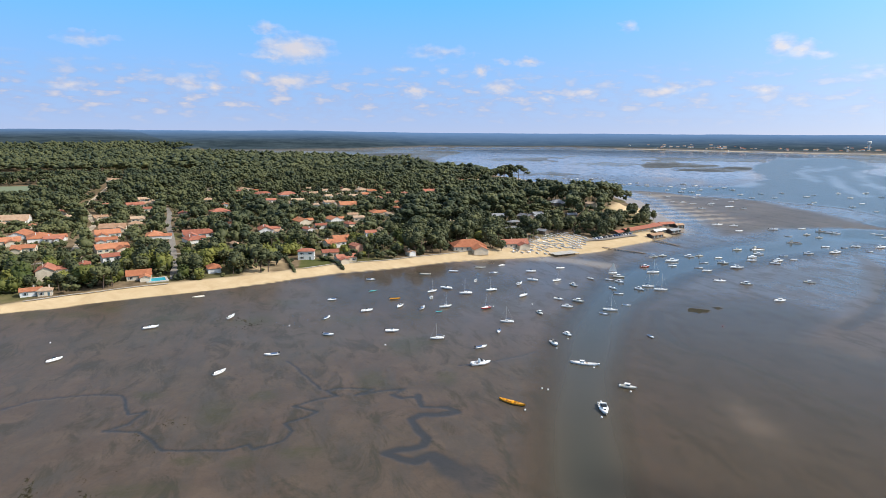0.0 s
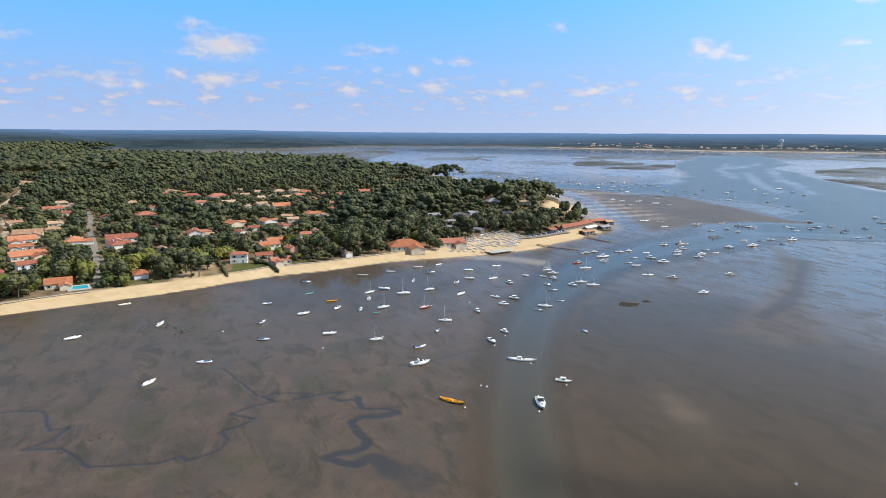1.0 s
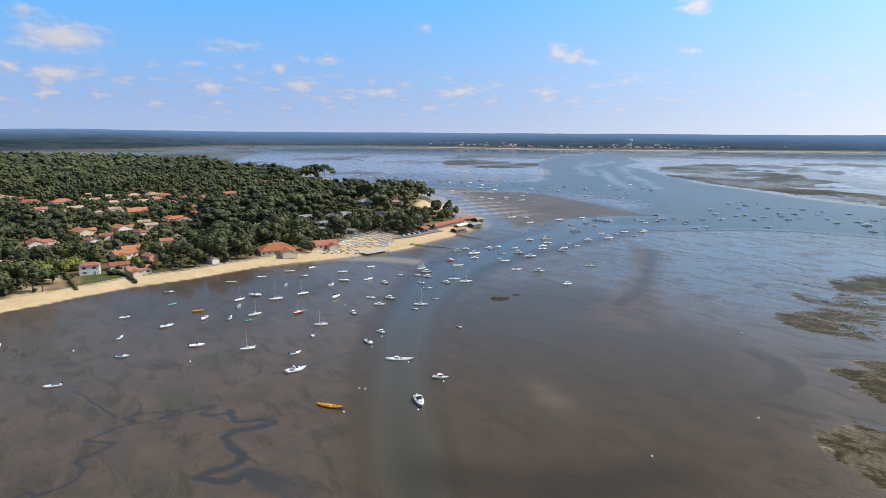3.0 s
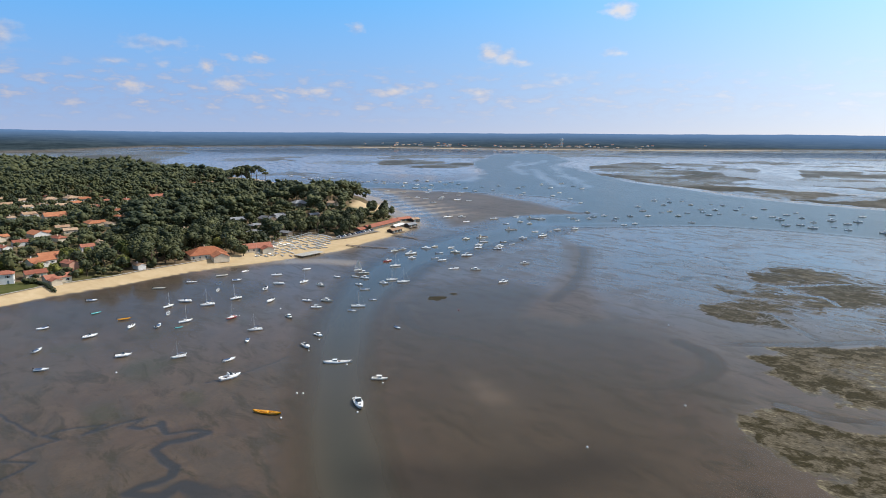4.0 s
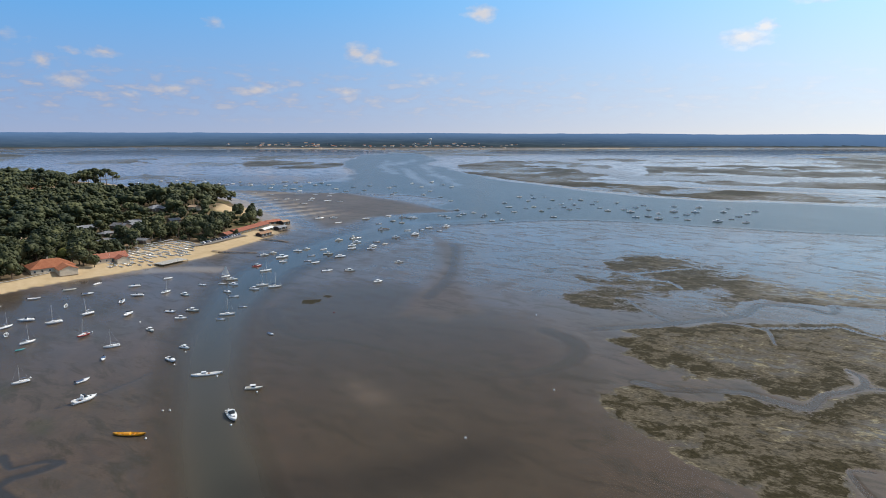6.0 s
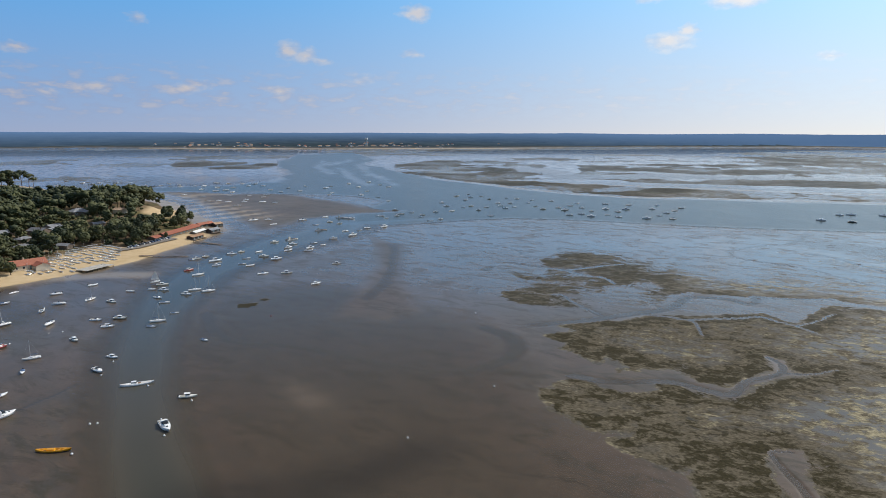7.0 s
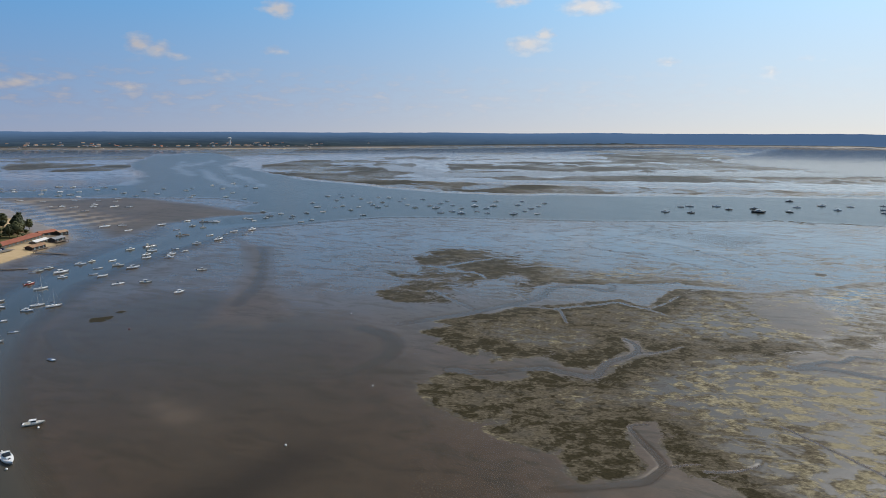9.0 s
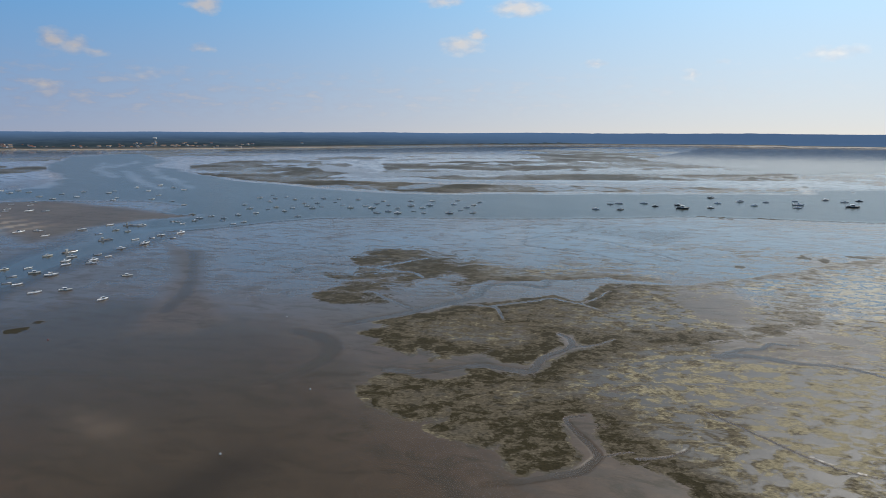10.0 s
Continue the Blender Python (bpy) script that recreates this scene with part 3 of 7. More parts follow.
TUFTS = [(-205, 341, 6, 8), (-173, 310, 7, 6), (-72, 353, 6, 8), (-89, 327, 8, 7), (-20, 259, 8, 15), (-29, 221, 6, 8), (-3, 222, 4, 6), (-77, 192, 7, 8), (-58, 159, 4, 3), (-72, 161, 6, 3), (-45, 167, 5, 3), (-104, 204, 6, 3), (-64, 203, 5, 4), (-187, 297, 8, 7), (-96, 291, 11, 7), (-79, 147, 11, 3), (-206, 297, 8, 7), (-50, 297, 11, 8), (-138, 294, 8, 8), (-17, 303, 8, 6)]
TONGUE = [
    (308, 484), (300, 454), (298, 410), (235, 328), (205, 280), (195, 249), (168, 245), (150, 269), (166, 285), (196, 313), (234, 357), (275, 421),
]
STEM = [
    (315, 492), (301, 438), (278, 393), (240, 345), (212, 313), (184, 290),
]
SECOND = [
    (104, 313), (98, 287), (97, 263), (118, 240), (129, 211), (135, 195), (144, 175), (166, 170), (186, 175), (199, 191), (198, 208),
]
SPIT = [
    (294, 1031), (322, 988), (351, 932), (408, 889), (421, 807), (420, 709), (423, 630), (438, 603), (405, 604), (373, 619), (317, 611), (273, 578), (245, 562),
]
SHEET = [
    (429, 1488), (547, 1382), (584, 1292), (550, 1156), (501, 1099), (426, 1149), (350, 1219),
]
SWIRLS = [
    [(691, 1223), (788, 1470), (988, 1808)],
    [(611, 940), (670, 1105), (828, 1426)],
    [(642, 904), (752, 1155), (987, 1568), (1156, 1740)],
    [(871, 1567), (1118, 1837), (1292, 1910)],
    [(324, 550), (358, 545), (399, 535), (422, 527)],
]


def far_shore(x, y):
    bearing = np.degrees(np.arctan2(x, y))
    return np.interp(bearing, [p[0] for p in FAR_SHORE], [p[1] for p in FAR_SHORE])


def terrain(x, y, full=False):
    """Height, and with full also the fields that the ground's material reads."""
    x, y = np.asarray(x, float), np.asarray(y, float)
    r = np.hypot(x, y)
    near = np.clip(r / 500, 0.4, 4)
    jx, jy = fbm(x, y, 60, 4, 3) * 7 * near, fbm(x, y, 60, 4, 9) * 7 * near
    fx, fy = fbm(x, y, 14, 3, 21) * 2.2, fbm(x, y, 14, 3, 25) * 2.2
    land_in = inside(x + fx, y + fy, LAND)
    shore_in = inside(x + fx * 0.4, y + fy * 0.4, PENINSULA)
    shore_far = far_shore(x, y)
    wide = smooth(0, 60, r - shore_far + jx)
    land = np.maximum(smooth(-1, 2, land_in), wide * (r > 2400))
    sand = smooth(-0.8, 0.5, shore_in) * (1 - smooth(-1, 3, land_in)) * (1 - 0.85 * smooth(182, 202, x))
    sand = np.maximum(sand, smooth(-4, 4, inside(x + fx, y + fy, CLIFF)))
    sand = np.maximum(sand, 0.8 * smooth(-2, 2, inside(x + fx, y + fy, [(-128, 372), (-104, 384), (-119, 428), (-137, 424)])) * smooth(-0.5, 0.2, fbm(x, y, 20, 3, 17)))
    # main forms
    z = 0.10 + 0.05 * fbm(x, y, 40, 3, 30)
    rise = 0.2 + 2.8 * np.clip(shore_in / np.maximum(shore_in - land_in + 0.1, 4), 0, 1)
    z = np.where(shore_in > -1.5, np.maximum(z, rise * smooth(-1.5, 3, shore_in)), z)
    back = np.maximum(land_in, 0)
    z = z + smooth(0, 260, back) * (3 + 5 * (0.5 + 0.5 * fbm(x, y, 420, 3, 40))) * (r < 4800)
    dune = 15 * np.exp(-(((x - 150) / 55) ** 2 + ((y - 705) / 85) ** 2))
    z = z + dune * smooth(0, 25, land_in)
    # the country behind climbs slowly to the skyline
    start = np.where(land_in > 0, 2600, np.minimum(shore_far + 120, 4760))
    climb = np.clip((r - start) / (4900 - start + 1e-6), 0, 1)
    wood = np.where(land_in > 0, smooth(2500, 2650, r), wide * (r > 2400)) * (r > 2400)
    marsh = ((x > -1100) & (land_in > 0)) * smooth(2250, 2300, y) * (1 - smooth(3050, 3150, r))
    wood = wood * (1 - marsh)
    bush = 0.5 + 0.5 * fbm(x, y, 70, 3, 44, 0.65)
    west = smooth(2, -14, np.degrees(np.arctan2(x, y)))
    z = z + (climb**1.3) * (73 + 13 * west) + wood * (9 + 4 * bush + 4 * fbm(x, y, 500, 2, 48)) * smooth(0, 30, np.maximum(r - shore_far, land_in))
    if not full:
        # water bodies lower the floor of the flats only
        return z
    wet = 1 - np.maximum(land, smooth(-4, -1, shore_in))
    d, s = line_distance(x + jx * 0.3, y + jy * 0.3, CHANNEL)
    half = np.interp(s, np.linspace(0, 1, len(CHANNEL)), CHANNEL_HALF)
    deep = (1 - smooth(0.0, 2.6, d / half)) * (0.62 + 0.12 * fbm(x, y, 70, 3, 13))
    deep = np.maximum(deep, smooth(-10, 22, inside(x + jx * 0.6, y + jy * 0.6, BIG_CHANNEL)) * 0.8)
    deep = np.maximum(deep, smooth(-30, 60, inside(x + jx, y + jy, BAY)) * 0.38)
    drained = np.zeros_like(x)
    for pts in FAR_WATERS:
        sheet_in = smooth(-25, 40, inside(x + jx, y + jy, pts))
        drained = np.maximum(drained, sheet_in)
        deep = np.maximum(deep, sheet_in * 0.40)
    # cloud shadow painted on the flats as a soft dark streak
    cloud_shade, _ = line_distance(x + jx, y + jy, [(44, 150), (60, 140), (82, 134), (104, 132)])
    cloud_shade = 0.75 * np.exp(-((cloud_shade / 11) ** 2))
    deep = np.maximum(deep, 0.30 * smooth(-30, 50, inside(x + jx * 2, y + jy * 2, SHALLOWS)))
    second, _ = line_distance(x + jx * 0.5, y + jy * 0.5, eased(SECOND))
    second = 1 - smooth(1.5, 9, second)
    deep = np.maximum(deep, 0.34 * second)
    tongue = smooth(-7, 9, inside(x + jx * 0.5, y + jy * 0.5, TONGUE))
    stem, _ = line_distance(x + jx * 0.5, y + jy * 0.5, STEM)
    stem = (1 - smooth(1.5, 8, stem)) * tongue
    deep = np.maximum(deep * (1 - 0.8 * tongue), 0.2 * stem)
    spit = smooth(-12, 14, inside(x + jx, y + jy, SPIT))
    deep = deep * (1 - spit)
    calm_sheet = smooth(-25, 15, inside(x + jx * 0.7, y + jy * 0.7, SHEET))
    slick = calm_sheet * 0.9
    for pts in SWIRLS:
        d, s = line_distance(x + jx, y + jy, pts)
        slick = np.maximum(slick, (1 - smooth(3, 8 + r * 0.008, d)) * (0.42 + 0.4 * fbm(x, y, 120, 3, 12)))
    # soft pools left on the flats
    pool = smooth(0.28, 0.5, fbm(x, y, 330, 4, 15)) * 0.22 * (y > 120)
    deep = np.maximum(deep, pool * (1 - spit) * (1 - tongue)) * wet
    # creeks and meanders
    creek, cut, bank = np.zeros_like(x), np.zeros_like(x), np.zeros_like(x)
    wob = fbm(x, y, 16, 3, 51) * 1.6
    wx, wy = fbm(x, y, 7, 3, 55) * 0.9, fbm(x, y, 7, 3, 58) * 0.9
    for n, (pts, h) in enumerate(zip(MEANDERS, MEANDER_HALF)):
        d, s = line_distance(x + wx, y + wy, pts)
        if n == 1:
            h = h * (0.55 + 2.4 * smooth(0.75, 1.0, s) + 0.5 * smooth(0.25, 0.35, s)) + 0.6 * fbm(x, y, 5, 3, 53)
        creek = np.maximum(creek, (1 - smooth(h * 0.6, h * 1.4, d)) * (0.9 - 0.35 * (n == 1) * smooth(0.8, 1.0, s)))
    for pts, h in zip(CREEKS, CREEK_HALF):
        d, s = line_distance(x + fx * 0.6, y + fy * 0.6, eased(pts))
        h = h * (1.3 - 0.8 * s)
        d = d + wob * 0.2 * np.minimum(h, 2)
        cut = np.maximum(cut, 1 - smooth(h * 0.85, h * 1.3, d))
        bank = np.maximum(bank, smooth(h * 0.9, h * 1.2, d) * (1 - smooth(h * 1.2, h * 1.25 + 0.5, d)))
    # weed beds
    rough_x, rough_y = fbm(x, y, 16, 6, 8, 0.7) * 5.5, fbm(x, y, 16, 6, 14, 0.7) * 5.5
    upper_in = inside(x + rough_x * 1.5, y + rough_y * 1.5, WEED_UPPER)
    weed_in = np.maximum(inside(x + rough_x, y + rough_y, WEED_MIDDLE), inside(x + rough_x, y + rough_y, WEED_LOWER + WEED_BACK))
    wide_in = inside(x + rough_x * 3, y + rough_y * 3, WEED_WIDE)
    bed = np.maximum(weed_in, upper_in)
    cut = cut * smooth(-26, -4, np.maximum(bed, wide_in))
    sunny = smooth(-25, 55, 0.30 * x - y + 34 * fbm(x, y, 70, 4, 35, 0.6))
    streaky = smooth(-4, 8, upper_in) * smooth(0, 60, y - 0.55 * x + 25)
    weed = np.maximum(smooth(-5.5, 1.5, weed_in) * (0.84 + 0.45 * fbm(x, y, 24, 4, 49)), smooth(-2, 6, upper_in) * (0.64 - 0.2 * streaky + 0.42 * fbm(x, y, 45, 4, 47)) * (1 - 0.6 * smooth(370, 430, x)))
    weed = np.maximum(weed, smooth(-40, 40, wide_in) * (0.40 + 0.34 * fbm(x, y, 110, 4, 60)) * (1 - 0.35 * smooth(480, 640, r)))
    weed = weed * (1 - 0.55 * smooth(-10, 30, x - 265) * smooth(0.0, 0.35, fbm(x, y, 80, 4, 61)) * smooth(-15, 30, weed_in))
    silt = 0.10 + 0.40 * smooth(1, 22, bed) + 0.42 * fbm(x, y, 40, 4, 36, 0.6) + 0.30 * sunny
    silt = silt + streaky * (0.04 + 0.2 * fbm(x, y, 30, 4, 36) - silt)
    silt = np.where(bed < 0, 0.46 + 0.4 * fbm(x, y, 60, 4, 38), silt)
    silt = np.maximum(silt, 0.55 * bank * smooth(-3, 3, weed_in) * smooth(-0.1, 0.3, fbm(x, y, 14, 2, 68)))
    for pts in ISLANDS:
        w = smooth(-14, 16, inside(x + jx * 0.8, y + jy * 0.8, pts)) * (0.40 + 0.50 * smooth(-0.25, 0.15, fbm(x, y, 120, 5, 37, 0.64)))
        silt = np.where(w > weed, 0.26 + 0.8 * fbm(x, y, 110, 5, 39, 0.62), silt)
        weed = np.maximum(weed, w)
    rim = np.zeros_like(x)
    for pts in ISLANDS[:1]:
        edge = inside(x + jx * 0.8, y + jy * 0.8, pts)
        rim = np.maximum(rim, smooth(-30, -8, edge) * (1 - smooth(-4, 8, edge)) * (1 - smooth(1250, 1350, r)))
    # far flats: thin brown weed between sheets of smooth water
    away = smooth(1050, 1300, r)
    far_weed = smooth(0.05, 0.25, fbm(x + jx * 3, y + jy * 3, 300, 5, 41, 0.6) + 0.12 * smooth(2300, 2700, r)) * away * 0.72
    far_weed = np.maximum(far_weed, 1.1 * smooth(-60, 60, inside(x + jx * 2, y + jy * 2, [(-620, 2150), (-150, 1790), (-40, 2250), (60, 2900), (-330, 3500), (-1000, 3100), (-850, 2300)])))
    far_weed = far_weed * (1 - calm_sheet)
    silt = np.where(far_weed * 0.8 > weed, 0.40 + 0.5 * fbm(x, y, 200, 3, 39), silt)
    weed = np.maximum(weed, far_weed * 0.8 * (1 - smooth(0.3, 0.6, deep)))
    weed = weed * (1 - 0.6 * drained)
    # dark olive tufts on the flats before the beach
    tufts = smooth(0.2, 0.45, fbm(x, y, 40, 5, 33, 0.6)) * smooth(-460, -400, -y) * smooth(-90, 20, -x) * (0.34 + 0.16 * smooth(240, 320, y))
    moss = 0.55 * smooth(250, 340, y) * smooth(-0.1, 0.35, fbm(x, y, 34, 4, 27, 0.6)) * (1 - smooth(20, 70, x))
    for tx, ty, ta, tb in TUFTS:
        blob = np.exp(-((((x - tx + fx * 1.5) / ta) ** 2 + ((y - ty + fy * 1.5) / tb) ** 2) * 0.8))
        moss = np.maximum(moss, smooth(0.1, 0.9, blob + 0.35 * fbm(x, y, 9, 3, 29)))
    for ix, iy, ia, ib in ISLETS:
        blob = np.exp(-((((x - ix + fx) / ia) ** 2 + ((y - iy + fy) / ib) ** 2)))
        tufts = np.maximum(tufts, 0.95 * smooth(0.46, 0.60, 0.7 * blob + 0.6 * fbm(x, y, 4 + r * 0.006, 4, 28, 0.65)) * (blob > 0.08))
    weed = np.maximum(np.maximum(weed, tufts) * (1 - 0.9 * smooth(0.36, 0.6, deep)), (tufts > 0.7) * 0.9) * wet * (1 - cut)
    silt = np.where((tufts > 0.1) & (bed < 0), np.where(tufts > 0.6, -0.4, -0.05), silt)
    deep = deep * (1 - rim)
    deep = np.where(weed > 0.45, np.minimum(deep, 0.05), deep)
    deep = np.maximum(deep, cut * 0.32 * wet)
    slick = np.maximum(slick, 0.4 * drained * (r > 1500))
    # creeks that take the painted sky sheen
    creek_sheen = cut * smooth(-12, 6, np.maximum(bed, wide_in - 40))
    film = (0.16 + 0.84 * smooth(180, 420, r) * smooth(-120, 110, x + 0.2 * y)) * (0.85 + 0.2 * fbm(x, y, 130, 4, 62))
    film = np.maximum(film * (1 - 0.65 * smooth(0, 20, weed_in)), 0.85 * smooth(-10, 30, wide_in))
    film = film * (1 - 0.8 * spit)
    film = np.maximum(film, away * 0.95 * (1 - spit))
    film = film * (1 - 0.5 * tongue)
    pale = np.exp(-(((x - 95) / 6) ** 2 + ((y - 190) / 15) ** 2)) * (0.6 + 0.5 * fbm(x, y, 12, 3, 64))
    sandbar, _ = line_distance(x, y, [(60, 452), (85, 445), (104, 430)])
    pale = np.maximum(pale, (1 - smooth(3, 14, sandbar)) * 0.6)
    ribs = smooth(0.1, 0.5, np.sin((y - 0.3 * x) / 5.2 + 2 * fbm(x, y, 90, 3, 66))) * smooth(212, 228, x) * (1 - smooth(275, 330, x)) * smooth(620, 670, y) * (1 - smooth(980, 1080, y))
    ridge, _ = line_distance(x + jx * 0.4, y + jy * 0.4, [(282, 926), (313, 942), (351, 932), (407, 939)])
    ribs = np.maximum(ribs, 0.8 * (1 - smooth(4, 16, ridge)))
    pale = np.maximum(np.maximum(np.maximum(pale, ribs * 0.9), spit * (0.10 + 0.14 * fbm(x, y, 40, 4, 67))), rim * 0.75)
    pale = np.maximum(pale, 0.45 * (1 - smooth(0, 14, -shore_in)) * (y > 440) * (y < 900))
    groove, _ = line_distance(x + jx * 0.4, y + jy * 0.4, [(403, 787), (410, 731), (415, 663), (438, 619)])
    dim = np.clip(cloud_shade * (0.8 + 0.4 * fbm(x, y, 45, 3, 19)), 0, 1) + 0.03 * tongue + 0.12 * stem + 0.05 * second + 0.4 * (1 - smooth(2, 9, groove))
    green = np.maximum(smooth(0.0, 0.4, fbm(x, y, 45, 4, 70)) * 0.7, marsh * 0.5)
    green = np.maximum(green, smooth(-1, 1, inside(x, y, [(-99, 391), (-78, 401), (-86, 432), (-106, 428)])))
    green = np.maximum(green, 0.8 * (y > 880) * (y < 1190) * (x > 60)) * land
    slick = slick * wet
    flat = 1 - np.maximum(sand, land)
    z = z - flat * (0.18 * smooth(0.0, 0.05, deep) + 0.35 * smooth(0.05, 0.6, deep) * (1 - smooth(0.0, 0.4, cut)) + 0.25 * creek * 0.4)
    z = z + weed * flat * 0.10 * (0.5 + 0.5 * fbm(x, y, 5, 2, 72)) * (r < 700)
    return z, dict(weed=weed, silt=np.clip(silt, -0.5, 1), film=np.clip(film, 0, 1), sand=sand, land=land, wood=wood, creek=creek * wet, green=green, pale=np.clip(pale, 0, 1), dim=np.clip(dim, 0, 1), calm=np.maximum(np.maximum(away, 0.75 * smooth(-30, 60, wide_in)), 0.45 * smooth(180, 300, x) * smooth(260, 380, r)) * (1 - 0.6 * tongue) * (1 - spit), slick=np.clip(slick, 0, 1), creek_sheen=np.clip(creek_sheen, 0, 1), moss=np.clip(moss * wet, 0, 1)), deep


def ground_z(x, y):
    return float(terrain(np.array([x]), np.array([y]))[0])


# ---- ground and water meshes ----
def sheet(name, verts, faces, material, fields):
    me = bpy.data.meshes.new(name)
    me.vertices.add(len(verts))
    me.vertices.foreach_set("co", verts.astype(np.float32).ravel())
    me.loops.add(faces.size)
    me.loops.foreach_set("vertex_index", faces.astype(np.int32).ravel())
    me.polygons.add(len(faces))
    me.polygons.foreach_set("loop_start", np.arange(0, faces.size, faces.shape[1], dtype=np.int32))
    for key, values in fields.items():
        me.attributes.new(key, "FLOAT", "POINT").data.foreach_set("value", values.astype(np.float32).ravel())
    me.update(calc_edges=True)
    me.materials.append(material)
    return new(name, me)


# a ring grid: fine where the flight looks, coarse behind it, closer rings towards the middle
bearings = np.radians(np.concatenate([np.arange(-38, 97, 0.15), np.arange(97, 322, 5.0)]))
falls = np.concatenate([[89.99, 87.0, 84.0], np.linspace(80, 36, 12), np.linspace(34, 1.05, 390)])
falls = np.sort(np.concatenate([falls, np.linspace(13.5, 9.0, 60) + 0.04]))[::-1]
rings = 90 / np.tan(np.radians(falls))
rings = np.concatenate([rings[rings < 2500], np.arange(2500, 4901, 40.0)])
gr, gb = np.meshgrid(rings, bearings, indexing="ij")
gx, gy = gr * np.sin(gb), gr * np.cos(gb)
gz, fields, gdeep = terrain(gx, gy, True)
rows_n, cols_n = gx.shape
verts = np.stack([gx, gy, gz], -1).reshape(-1, 3)
idx = np.arange(rows_n * cols_n).reshape(rows_n, cols_n)
nxt = np.roll(idx, -1, axis=1)
faces = np.stack([idx[:-1], nxt[:-1], nxt[1:], idx[1:]], -1).reshape(-1, 4)[:, ::-1]
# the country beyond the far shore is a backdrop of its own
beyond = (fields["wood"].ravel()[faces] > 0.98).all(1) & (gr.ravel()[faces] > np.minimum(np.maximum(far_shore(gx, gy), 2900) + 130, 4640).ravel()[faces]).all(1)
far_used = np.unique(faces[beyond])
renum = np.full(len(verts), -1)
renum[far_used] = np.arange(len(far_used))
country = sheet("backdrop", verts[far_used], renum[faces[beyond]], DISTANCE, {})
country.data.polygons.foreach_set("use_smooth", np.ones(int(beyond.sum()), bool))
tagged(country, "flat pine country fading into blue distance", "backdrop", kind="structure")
faces = faces[~beyond]
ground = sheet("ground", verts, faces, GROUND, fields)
ground.data.polygons.foreach_set("use_smooth", np.ones(len(faces), bool))
tagged(ground, "wet brown mudflat, pale beach and wooded land at low tide", "ground", kind="structure")

wet_face = (gdeep.ravel()[faces] > 0.006).any(1) & (fields["land"].ravel()[faces] < 0.9).any(1)
used = np.unique(faces[wet_face])
renum = np.full(len(verts), -1)
renum[used] = np.arange(len(used))
wv = verts[used].copy()
wv[:, 2] = 0.0
water = sheet("water", wv, renum[faces[wet_face]], WATER, dict(deep=gdeep.ravel()[used], dim=fields["dim"].ravel()[used], pale=fields["pale"].ravel()[used], slick=fields["slick"].ravel()[used], creek_sheen=fields["creek_sheen"].ravel()[used]))
tagged(water, "shallow grey-green tidal water in the winding channels", "water", kind="structure")

# ---- trees ----
def clump_ball(rng, kind):
    """A jittered octahedron or icosahedron: one tuft of foliage."""
    if kind == 8:
        v = np.array([(1, 0, 0), (-1, 0, 0), (0, 1, 0), (0, -1, 0), (0, 0, 1), (0, 0, -1)], float)
        f = np.array([(0, 2, 4), (2, 1, 4), (1, 3, 4), (3, 0, 4), (2, 0, 5), (1, 2, 5), (3, 1, 5), (0, 3, 5)])
    else:
        p = (1 + 5**0.5) / 2
        v = np.array([(-1, p, 0), (1, p, 0), (-1, -p, 0), (1, -p, 0), (0, -1, p), (0, 1, p), (0, -1, -p), (0, 1, -p), (p, 0, -1), (p, 0, 1), (-p, 0, -1), (-p, 0, 1)]) / 1.9
        f = np.array([(0, 11, 5), (0, 5, 1), (0, 1, 7), (0, 7, 10), (0, 10, 11), (1, 5, 9), (5, 11, 4), (11, 10, 2), (10, 7, 6), (7, 1, 8), (3, 9, 4), (3, 4, 2), (3, 2, 6), (3, 6, 8), (3, 8, 9), (4, 9, 5), (2, 4, 11), (6, 2, 10), (8, 6, 7), (9, 8, 1)])
    return v * rng.uniform(0.6, 1.35, (len(v), 1)) + rng.normal(0, 0.12, v.shape), f


